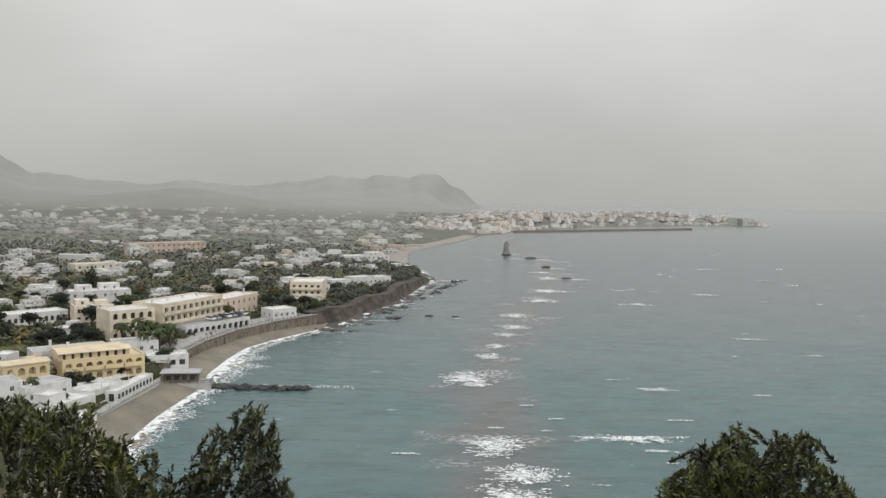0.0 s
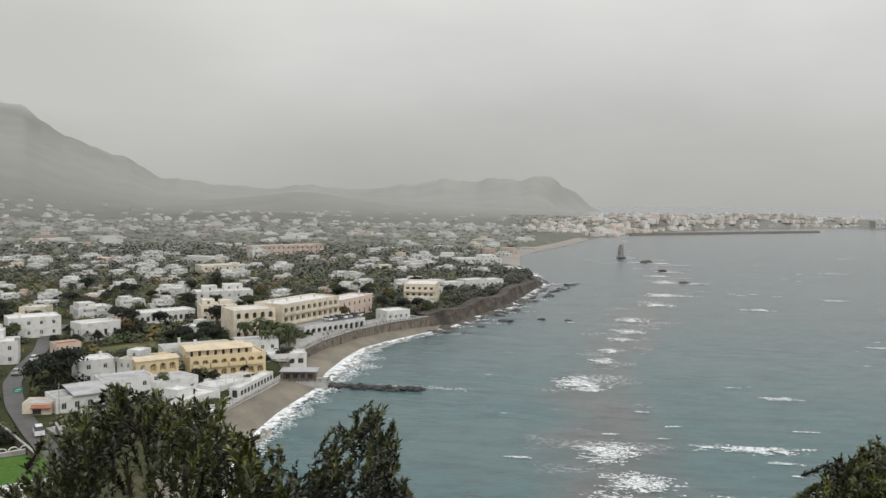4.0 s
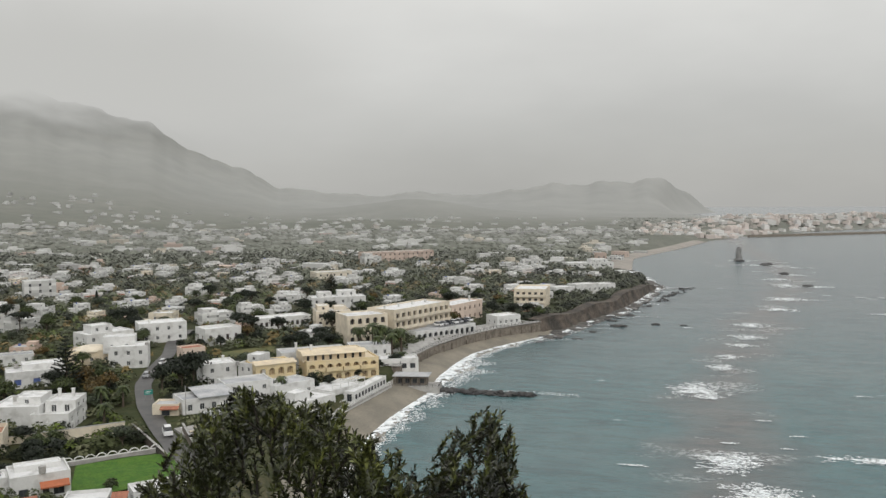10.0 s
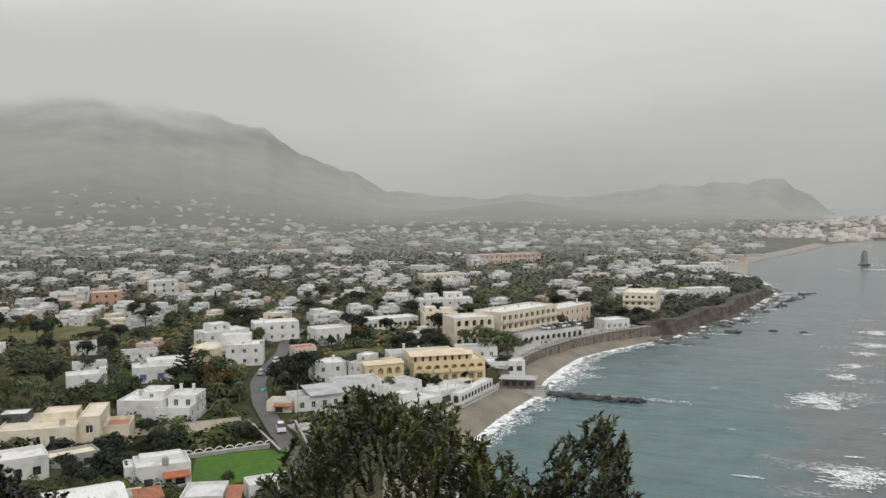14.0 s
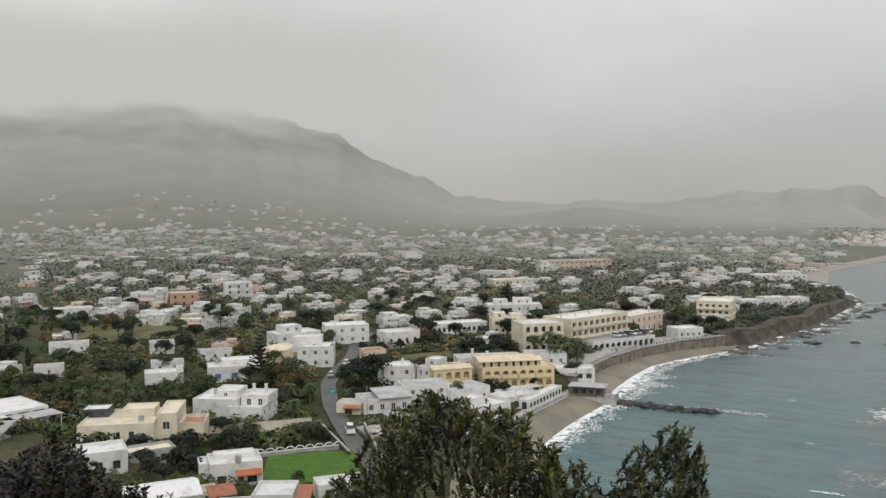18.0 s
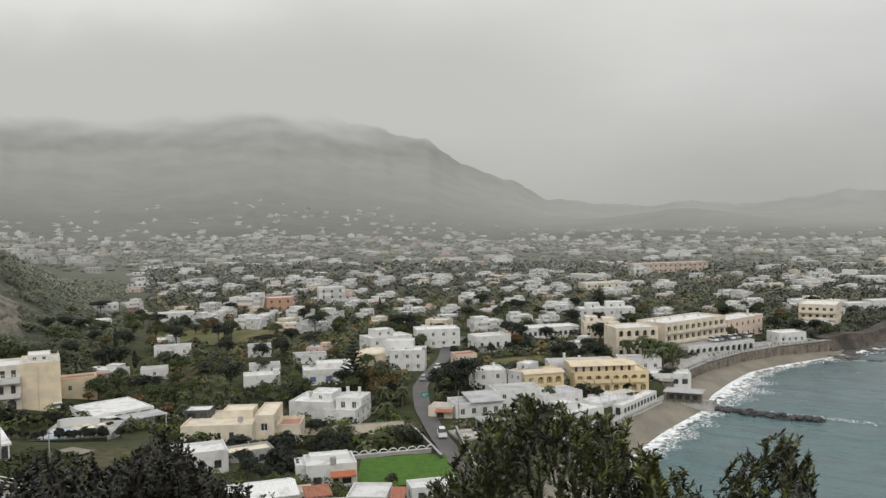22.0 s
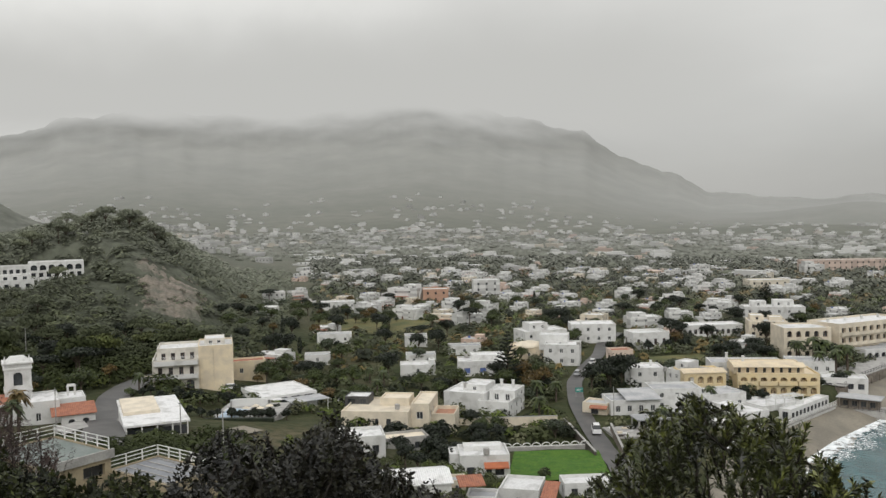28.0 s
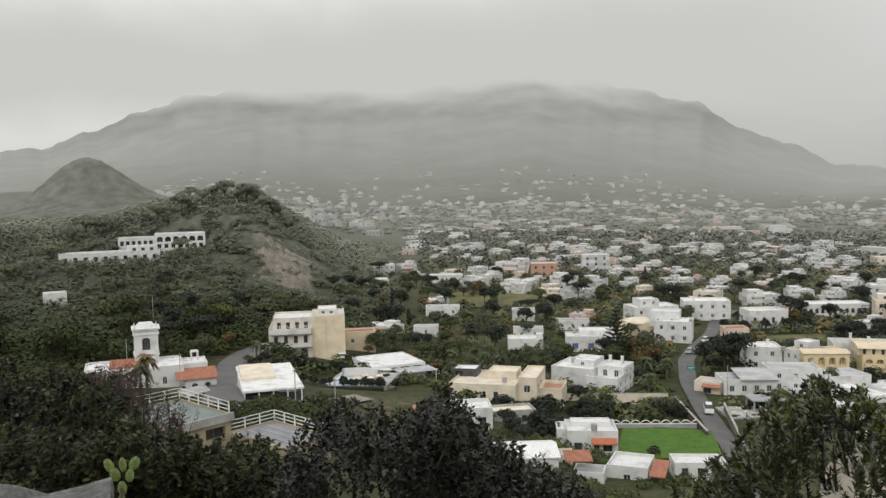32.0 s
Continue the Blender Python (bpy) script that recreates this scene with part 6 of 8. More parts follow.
# the second colour is the same surface with the haze of distance mixed in
TOWN_WHITE = haze_tone("distant_white_plaster", (0.56, 0.56, 0.545), (0.39, 0.39, 0.378), island=0.28, start=220, end=1250)
TOWN_PINK = haze_tone("distant_pink_plaster", (0.52, 0.40, 0.33), (0.40, 0.36, 0.335), island=0.2, start=300, end=1300)
TOWN_CREAM = haze_tone("distant_cream_plaster", (0.58, 0.53, 0.43), (0.42, 0.40, 0.37), island=0.2, start=300, end=1300)
OLD_WHITE = haze_tone("harbour_white_plaster", (0.62, 0.61, 0.595), (0.56, 0.555, 0.54), island=0.15)
OLD_PINK = haze_tone("harbour_pink_plaster", (0.57, 0.50, 0.465), (0.53, 0.485, 0.455), island=0.15)
TOWN_DARK = haze_tone("distant_window_glass", (0.04, 0.045, 0.05), (0.34, 0.34, 0.33), 0.3)
WOODS = haze_tone("woodland_foliage", (0.054, 0.064, 0.026), (0.25, 0.255, 0.232), 0.85, 0.12, 190, 960, clump=0.45)
WOODS_GREEN = haze_tone("fresh_green_growth", (0.086, 0.112, 0.026), (0.25, 0.265, 0.21), 0.85, 0.12, 190, 1150, clump=0.45)
WOODS_OLIVE = haze_tone("olive_growth", (0.112, 0.116, 0.064), (0.28, 0.285, 0.25), 0.85, 0.12, 190, 1150, clump=0.45)
WOODS_BLACK = haze_tone("dark_growth", (0.018, 0.023, 0.012), (0.20, 0.205, 0.19), 0.85, 0.12, 220, 1150, clump=0.4)
WOODS_WARM = haze_tone("autumn_woodland", (0.155, 0.112, 0.036), (0.30, 0.285, 0.24), 0.85, 0.12, 190, 1150, clump=0.38)
WOODS_DARK = haze_tone("headland_woodland", (0.034, 0.043, 0.014), (0.242, 0.256, 0.200), 0.85, 0.10, 235, 570, clump=0.28)
WOODS_LIGHT = haze_tone("headland_scrub", (0.064, 0.076, 0.020), (0.262, 0.276, 0.212), 0.85, 0.10, 235, 570, clump=0.28)

TOWN_ROOF = haze_tone("distant_roof_coating", (0.62, 0.62, 0.61), (0.43, 0.43, 0.42), 0.7, 0.25, 260, 1200)
TOWN_GREY = haze_tone("distant_grey_roof", (0.40, 0.40, 0.40), (0.40, 0.40, 0.39), 0.7, 0.2, 260, 1200)
r8 = np.random.default_rng(44)
ROAD_PTS = np.array([(a[0] + (b[0] - a[0]) * k / 10, a[1] + (b[1] - a[1]) * k / 10) for L_ in (ROAD, SIDE_ROAD) for a, b in zip(L_, L_[1:]) for k in range(10)])
CLEAR = [(-131, 117, 8), (-124, 124, 7), (-96, 129, 16), (-132, 248, 12), (-165, 95, 14), (-144, 62, 14), (-88, 150, 12), (-100, 158, 12)]


def free(x, y, rad, gap=1.0):
    if np.min(np.hypot(ROAD_PTS[:, 0] - x, ROAD_PTS[:, 1] - y)) < rad + 3:
        return False
    return all(math.hypot(x - a, y - b) > rad * gap + c * gap for a, b, c in OCCUPIED + CLEAR)


def polar(az, r):
    return -r * math.sin(radians(az)), r * math.cos(radians(az))


def dress(ob, w, d, h, k, walls):
    """What grows on a house: outdoor stair, terrace, pergola, roof room, tank, doors."""
    if k % 2 == 0:
        st, n_ = Shape(), 8
        line = [(0.5, -1.5)]
        for i in range(n_):
            line += [(0.5 + 0.45 * i, h * (i + 1) / n_), (0.95 + 0.45 * i, h * (i + 1) / n_)]
        line.append((0.5 + 0.45 * n_, -1.5))
        m_ = len(line)
        st.v = [(u_, a, b) for u_ in (w + 0.02, w + 1.1) for a, b in line]
        st.f = [tuple(range(m_)), tuple(range(2 * m_ - 1, m_ - 1, -1))] + [(i, m_ + i, m_ + (i + 1) % m_, (i + 1) % m_) for i in range(m_)]
        child("outdoor_stair", st.mesh("outdoor_stair", walls), ob)
    if k % 3 != 1:
        child("terrace", Shape().box(0.4, -3.4, -2.5, w * 0.75, -0.02, 0.25).mesh("terrace", (TILE_FLOOR, CONCRETE, GREY_ROOF)[k % 3]), ob)
        child("porch_roof", Shape().box(0.5, -2.4, 2.35, w * 0.72, -0.02, 2.55).mesh("porch_roof", (TERRACOTTA, walls, GREY_ROOF)[k % 3]), ob)
        for i in range(3):
            u_ = 0.6 + (w * 0.72 - 1.0) * i / 2
            child("porch_post", Shape().box(u_, -2.3, 0.25, u_ + 0.2, -2.1, 2.35).mesh("porch_post", FRAME), ob)
    if k in (0, 2, 5, 7):
        child("roof_room", Shape().box(w * 0.55, d * 0.4, h, w * 0.9, d * 0.92, h + 2.0).box(w * 0.53, d * 0.38, h + 2.0, w * 0.92, d * 0.94, h + 2.15).mesh("roof_room", walls), ob)
    if k in (1, 3, 6, 8):
        child("side_wing", Shape().box(-4.2, 1.0, -2.5, -0.02, d * 0.8, h * 0.55).box(-4.3, 0.9, h * 0.55, -0.02, d * 0.8 + 0.1, h * 0.55 + 0.2).mesh("side_wing", walls), ob)
    child("water_tank", Shape().tube([(w * 0.2, d * 0.75, h), (w * 0.2, d * 0.75, h + 1.0)], [0.55, 0.55], 10).mesh("water_tank", (CONCRETE, BLUE_SHUTTER, GREY_ROOF)[k % 3]), ob)
    child("door", Shape().box(w * 0.5 - 0.5, -0.06, 0.0, w * 0.5 + 0.5, -0.02, 2.1).mesh("door", SHUTTER), ob)
    chimney(ob, w * 0.8, d * 0.3, h, 0.9)


GLAZED[0] = False
kinds = []
lab = "flat-roofed white house among trees in the town"
spots = []
tries = 0
while len(spots) < 165 and tries < 14000:
    tries += 1
    az_, rr = r8.uniform(3, 60), math.sqrt(r8.uniform(215 ** 2, 620 ** 2))
    x_, y_ = polar(az_, rr)
    if rr < 300 and az_ < 43:
        continue
    garden = 44 < az_ < 62 and rr < 400
    if (garden and r8.random() > 0.25) or (az_ < 24 and rr > 330 and r8.random() > 0.5):
        continue
    if float(inland(np.array([x_]), np.array([y_]))[0]) < 26 or not free(x_, y_, 5.5, 0.85):
        continue
    if az_ > 54 and rr > 280:
        continue
    spots.append((x_, y_, az_))
    OCCUPIED.append((x_, y_, 6.0))
for k, (x_, y_, az_) in enumerate(spots):
    turn = az_ + r8.choice([-35, -20, 15, 30, 50]) + r8.uniform(-8, 8)
    z_ = zat(x_, y_)
    if k < 9:
        w_, d_, h_ = ((12, 8, 3.6), (10, 9, 6.2), (15, 8, 3.4), (9, 8, 6.0), (13, 10, 6.4), (11, 7, 3.4), (17, 9, 6.2), (10, 8, 3.5), (14, 9, 5.8))[k]
        walls = (TOWN_WHITE, TOWN_WHITE, TOWN_WHITE, TOWN_CREAM, TOWN_WHITE, TOWN_WHITE, TOWN_WHITE, TOWN_PINK, TOWN_WHITE)[k]
        roof = (TOWN_ROOF, TOWN_ROOF, TOWN_GREY, TOWN_ROOF, TOWN_ROOF, TERRACOTTA, TOWN_ROOF, TOWN_GREY, TOWN_ROOF)[k]
        text = ("flat-roofed white house among trees", "white two-storey house with small dark windows", "long low white house with a grey roof", "cream two-storey house with a white roof", "white house with a stepped upper storey", "low white house with a reddish roof", "large white house with many windows", "small pinkish house with a grey roof", "white house with a roof room and chimney")[k]
        ex = {4: [(1, 2, 7, 9, 6.4, 8.6)], 8: [(6, 2, 12, 8, 5.8, 8.0)], 6: [(9, 1, 16, 8, 6.2, 8.2)]}.get(k, ())
        kinds.append(house(x_, y_, z_, turn, w_, d_, h_, walls, roof, 2 + k % 3, 1 + k % 2, 0, text, extras=ex, chim=[(2, 3, h_, 1.1)] if k in (1, 8) else None, base=3.5))
        dress(kinds[-1], w_, d_, h_, k, walls)
    else:
        s_ = r8.uniform(0.58, 0.86)
        c = copy_thing(kinds[r8.choice([0, 0, 1, 1, 2, 3, 4, 4, 5, 6, 7, 8])], pose(x_, y_, z_, 0, 0, turn))
        c.scale = (s_ * r8.uniform(0.9, 1.25), s_, r8.uniform(0.5, 0.72))


def scatter_houses(name, n, az_range, r_range, seed, materials, weights, label, test=None, size=(7, 15), shore=15, tall=False):
    """A far quarter: houses with parapets and dark windows, in one piece."""
    r = np.random.default_rng(seed)
    verts, faces, index = [], [], []
    made = guard = 0
    while made < n and guard < n * 60:
        guard += 1
        az_, rr = r.uniform(*az_range), math.sqrt(r.uniform(r_range[0] ** 2, r_range[1] ** 2))
        x_, y_ = polar(az_, rr)
        d_ = float(inland(np.array([x_]), np.array([y_]))[0])
        if d_ < shore or (test and not test(x_, y_, az_, rr, d_, r)):
            continue
        z_ = zat(x_, y_)
        w, d, h = r.uniform(*size), r.uniform(6, 10), r.choice([2.0, 2.5, 2.9, 4.2, 5.0], p=[0.34, 0.3, 0.2, 0.11, 0.05])
        m = int(r.choice(len(materials), p=weights))
        turn = radians(az_ + r.uniform(-55, 55))
        c, s = math.cos(turn), math.sin(turn)

        def add(x0, y0, z0, x1, y1, z1, mi):
            k = len(verts)
            for px_, py_, pz_ in ((x0, y0, z0), (x1, y0, z0), (x1, y1, z0), (x0, y1, z0), (x0, y0, z1), (x1, y0, z1), (x1, y1, z1), (x0, y1, z1)):
                verts.append((x_ + c * px_ - s * py_, y_ + s * px_ + c * py_, z_ + pz_))
            for q in ((4, 5, 6, 7), (0, 1, 5, 4), (1, 2, 6, 5), (2, 3, 7, 6), (3, 0, 4, 7)):
                faces.append(tuple(k + i for i in q))
                index.append(mi)

        add(0, 0, -3, w, d, h, m)
        if r.random() < 0.45:
            e = r.uniform(0.35, 0.6)
            add(w * r.uniform(0, 0.4), d * 0.3, h, w * (0.4 + e * 0.6), d, h + r.uniform(1.2, 2.8), m)
        if r.random() < 0.4:
            e = r.uniform(3, 6)
            add(-e, 1, -3, 0, d - 0.5, h * 0.6, m)
        if rr < 800 or tall:
            cols = max(2, int(w / 3.2))
            for f_ in range(max(1, int(h / 3.0))):
                for i in range(cols):
                    u_ = w * (i + 0.5) / cols
                    add(u_ - 0.55, -0.06, f_ * 3 + 1.0, u_ + 0.55, 0.05, f_ * 3 + 2.3, len(materials))
                add(w - 0.05, d * 0.4, f_ * 3 + 1.0, w + 0.06, d * 0.4 + 1.1, f_ * 3 + 2.3, len(materials))
        made += 1
    ob = new(name, mesh_from(name, verts, faces, [*materials, TOWN_DARK], index))
    return tagged(ob, label, "houses", kind="stuff")


HILL_WHITE = haze_tone("hillside_white_plaster", (0.52, 0.52, 0.505), (0.46, 0.46, 0.45), island=0.14, start=900, end=1600)


def slope_town(x_, y_, az_, rr, d_, r):
    if (az_ > 53.5 and rr < 720) or math.hypot(x_ + 862, y_ - 262) < 170:
        return False
    thin = 1.0 if rr < 1300 else max(0.06, 1.32 - rr / 1420)
    return r.random() < thin


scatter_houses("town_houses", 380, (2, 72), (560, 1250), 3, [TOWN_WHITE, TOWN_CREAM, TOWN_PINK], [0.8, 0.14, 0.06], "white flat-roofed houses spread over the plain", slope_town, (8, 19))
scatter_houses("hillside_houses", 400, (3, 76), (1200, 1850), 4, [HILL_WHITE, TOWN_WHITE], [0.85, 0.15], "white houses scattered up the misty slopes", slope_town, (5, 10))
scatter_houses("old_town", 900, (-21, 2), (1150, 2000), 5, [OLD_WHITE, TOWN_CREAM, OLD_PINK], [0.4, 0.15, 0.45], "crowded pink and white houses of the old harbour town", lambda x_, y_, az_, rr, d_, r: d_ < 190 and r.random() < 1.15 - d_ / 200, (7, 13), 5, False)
sc = empty("church", 588, 1668, zat(588, 1668), 25, "white church alone on the seaward point", "church")
block(sc, 0, 0, 30, 14, -3, 14, TOWN_WHITE, TOWN_WHITE, row(3, 2, 2, 28, 6, 9), parapet=0.6)
for x_, y_, w_, h_, m_, t_ in ((-224, 608, 60, 7, TOWN_PINK, "long pinkish building with a flat roof"), (-198, 458, 22, 6, TOWN_CREAM, "cream house with a wide white roof"), (-305, 309, 13, 6.5, ORANGE, "orange house among white ones"), (-296, 338, 14, 9.3, TOWN_WHITE, "white four-storey hotel block")):
    house(x_, y_, zat(x_, y_), 43 if w_ > 20 else 46, w_, 11, h_, m_, TOWN_WHITE, max(3, int(w_ / 4)), 2, 0, t_, kind="dark")


# ---- trees ----
def quads_mesh(name, centres, normals, sizes, material, aspect=1.0, seed=1, bend=0.0):
    """Small leaf sprays, one four-cornered face each, turned about their normals."""
    r = np.random.default_rng(seed)
    n = len(centres)
    nor = normals / (np.linalg.norm(normals, axis=1, keepdims=True) + 1e-9)
    ref = r.normal(size=(n, 3))
    u = np.cross(nor, ref)
    u /= np.linalg.norm(u, axis=1, keepdims=True) + 1e-9
    v = np.cross(nor, u)
    s = np.asarray(sizes)[:, None]
    j = r.uniform(0.7, 1.3, (n, 4, 1))
    corners = np.stack([centres - u * s * 0.5, centres - v * s * 0.5 * aspect, centres + u * s * 0.5, centres + v * s * 0.5 * aspect], 1)
    corners = centres[:, None] + (corners - centres[:, None]) * j
    me = bpy.data.meshes.new(name)
    me.vertices.add(4 * n)
    me.vertices.foreach_set("co", corners.reshape(-1).astype(np.float32))
    me.loops.add(4 * n)
    me.loops.foreach_set("vertex_index", np.arange(4 * n, dtype=np.int32))
    me.polygons.add(n)
    me.polygons.foreach_set("loop_start", np.arange(0, 4 * n, 4, dtype=np.int32))
    me.materials.append(material)
    me.update(calc_edges=True)
    return me


def crown_points(r, lobes, n, fill=0.35):
    """Points and outward directions on a crown of several lobes (x, y, z, rx, rz)."""
    c, d = [], []
    vol = np.array([l[3] ** 2 for l in lobes])
    for l, k in zip(lobes, (n * vol / vol.sum()).astype(int)):
        v = r.normal(size=(k, 3))
        v /= np.linalg.norm(v, axis=1, keepdims=True)
        v[:, 2] = np.where(v[:, 2] < -0.5, -v[:, 2], v[:, 2])
        rad = (1 - fill * r.random((k, 1)) ** 1.5) * (1 + 0.15 * r.normal(size=(k, 1)))
        p = np.array(l[:3]) + v * rad * np.array([l[3], l[3], l[4]])
        c.append(p)
        d.append(v + 0.5 * r.normal(size=(k, 3)))
    return np.concatenate(c), np.concatenate(d)


def make_tree(name, label, category, material, h, spread, n, seed, trunk_h=0.4, leaf=0.5, flat=0.8, group="trees of the gardens", at=(0, 0, 0), turn=0):
    r = np.random.default_rng(seed)
    ob = empty(name, *at, turn, label, category, group)
    s = Shape()
    th_ = h * trunk_h
    s.tube([(0, 0, -0.8), (0.05, 0.02, th_ * 0.5), (0.0, 0.1, th_), (0.1, 0.05, h * 0.8)], [0.24, 0.19, 0.15, 0.05], 6)
    lobes = []
    for k in range(7):
        a = math.tau * k / 7 + r.uniform(-0.4, 0.4)
        q = spread * r.uniform(0.3, 0.62)
        lob = (q * math.cos(a), q * math.sin(a), th_ + (h - th_) * r.uniform(0.25, 0.75), spread * r.uniform(0.42, 0.62), (h - th_) * r.uniform(0.22, 0.34) * flat / 0.8)
        lobes.append(lob)
        s.tube([(0, 0.05, th_ * 0.85), (lob[0] * 0.5, lob[1] * 0.5, (th_ + lob[2]) / 2), lob[:3]], [0.1, 0.07, 0.03], 4)
    lobes.append((0, 0, th_ + (h - th_) * 0.7, spread * 0.55, (h - th_) * 0.32))
    child("trunk", s.mesh("trunk", BARK), ob)
    c, d = crown_points(r, lobes, n)
    child("crown", quads_mesh("crown", c, d, leaf * r.uniform(0.6, 1.4, len(c)), material, 0.8, seed), ob)
    return ob


def make_palm(name, label, h, seed, at, turn=0, dry=False):
    r = np.random.default_rng(seed)
    ob = empty(name, *at, turn, label, "palm", "palms of the gardens")
    t = Shape().tube([(0, 0, -0.6), (0.08, 0, h * 0.4), (0.12, 0.06, h * 0.8), (0.15, 0.1, h)], [0.32, 0.24, 0.22, 0.26], 8)
    child("trunk", t.mesh("trunk", BARK), ob)
    s = Shape()
    for k in range(34):
        a, up = math.tau * k / 34 * 5.1 + r.uniform(-0.2, 0.2), r.uniform(-0.5, 1.1)
        L = r.uniform(1.9, 2.6)
        pts = []
        for i in range(7):
            q = i / 6
            pts.append(Vector((0.15 + math.cos(a) * L * q * math.cos(up) ** 0.5 if up < 1.4 else 0, 0.1 + math.sin(a) * L * q * max(0.2, math.cos(up)) ** 0.5, h + L * (math.sin(up) * q - 0.75 * q * q))))
        side = Vector((-math.sin(a), math.cos(a), 0))
        for i in range(6):
            w0, w1 = 0.42 * math.sin(math.pi * (0.12 + 0.85 * i / 6)), 0.42 * math.sin(math.pi * (0.12 + 0.85 * (i + 1) / 6))
            for sg in (-1, 1):
                droop = Vector((0, 0, -0.22))
                s.face([pts[i], pts[i + 1], pts[i + 1] + (side * sg + droop) * w1 * 0.6, pts[i] + (side * sg + droop) * w0])
    child("fronds", s.mesh("fronds", LEAF_AUTUMN if dry else LEAF), ob, label="browned fronds" if dry else "")
    return ob


def make_araucaria(x_, y_, z_, h):
    ob = empty("norfolk_island_pine", x_, y_, z_, 0, "tall dark conifer with tiers of level branches", "tree")
    child("trunk", Shape().tube([(0, 0, -1), (0.05, 0, h * 0.5), (0, 0, h)], [0.32, 0.2, 0.03], 8).mesh("trunk", BARK), ob)
    r = np.random.default_rng(9)
    cs, ds = [], []
    for k in range(15):
        q = k / 14
        zt, L = 1.2 + (h - 1.6) * q, 5.0 * (1 - q) ** 0.85 + 0.4
        for j in range(7):
            a = math.tau * j / 7 + k * 0.6
            m = max(16, int(110 * L / 4.3))
            u = r.random(m) ** 0.7
            c = np.stack([math.cos(a) * L * u, math.sin(a) * L * u, zt + 0.25 * L * u ** 2 - 0.05 * L * u], -1) + r.normal(size=(m, 3)) * np.array([0.13, 0.13, 0.07])
            cs.append(c)
            ds.append(np.array([0, 0, 1.0]) + 0.5 * r.normal(size=(m, 3)))
    c, d = np.concatenate(cs), np.concatenate(ds)
    child("tiered_crown", quads_mesh("tiered_crown", c, d, r.uniform(0.3, 0.6, len(c)), LEAF_DARK, 0.7, 4), ob)
    return ob


make_araucaria(-147.2, 181.5, 5.6, 16.0)
tagged(make_araucaria(-165, 400, 6.0, 12.0), "dark tiered conifer among distant houses", "tree")


def place(x_, y_, lift=0.0):
    return (x_, y_, zat(x_, y_) + lift)


TREES = [
    make_tree("tree", "broad green garden tree with an uneven crown", "tree", LEAF, 6.5, 3.2, 1100, 1, at=place(-178, 152)),
    make_tree("tree", "dark evergreen tree with a dense crown", "tree", LEAF_DARK, 7.5, 3.6, 1300, 2, at=place(-122.5, 194.5), leaf=0.55),
    make_tree("tree", "autumn tree with ochre leaves", "tree", LEAF_AUTUMN, 5.5, 2.6, 800, 3, at=place(-139, 187)),
    make_tree("pine_tree", "umbrella pine with a wide flat crown", "tree", LEAF_DARK, 8.0, 4.4, 1200, 4, 0.62, 0.5, 0.45, at=place(-232, 262)),
    make_tree("shrub", "low green garden shrub", "shrub", LEAF, 2.4, 1.7, 500, 5, 0.2, 0.4, group="garden shrubs", at=place(-152, 140)),
    make_tree("shrub", "dark clipped round tree", "shrub", LEAF_DARK, 3.2, 1.7, 700, 6, 0.3, 0.4, group="clipped trees", at=place(-121, 118)),
    make_tree("tree", "grey-green olive tree with a loose crown", "tree", LEAF_GREY, 4.8, 2.6, 850, 7, 0.35, 0.42, at=place(-190, 190)),
]
PALM = make_palm("palm_tree", "date palm with a shaggy green crown", 5.5, 3, place(-119, 158))
make_palm("palm_tree", "wind-blown palm with browned fronds by the church", 27.4 - zat(-141.0, 50.8), 5, (-141.0, 50.8, zat(-141.0, 50.8)), dry=True)
make_palm("palm_tree", "second wind-blown palm close to the first", 26.2 - zat(-139.0, 49.0), 15, (-139.0, 49.0, zat(-139.0, 49.0)))
make_palm("palm_tree", "low palm with drooping fronds beside the church steps", 21.5 - zat(-128.0, 53.5), 17, (-128.0, 53.5, zat(-128.0, 53.5)))
make_palm("palm_tree", "small palm beside the church wall", 3.0, 7, place(-160, 47))
for x_, y_, s_ in ((-130, 172, 1.0), (-127, 176, 0.9), (-86, 258, 1.2), (-84, 262, 1.35), (-90, 256, 1.1), (-88, 266, 1.2), (-99, 264, 1.3), (-96, 268, 1.45), (-101, 268, 1.2), (-93, 270, 1.3), (-95, 196, 0.9), (-80, 250, 1.0), (-160, 134, 0.7), (-166, 150, 0.8), (-172, 158, 0.8), (-180, 160, 0.75), (-153, 80, 0.7), (-190, 96, 0.8)):
    c = copy_thing(PALM, pose(x_, y_, zat(x_, y_), 0, 0, x_ * 37 % 360))
    c.scale = (s_, s_, s_)
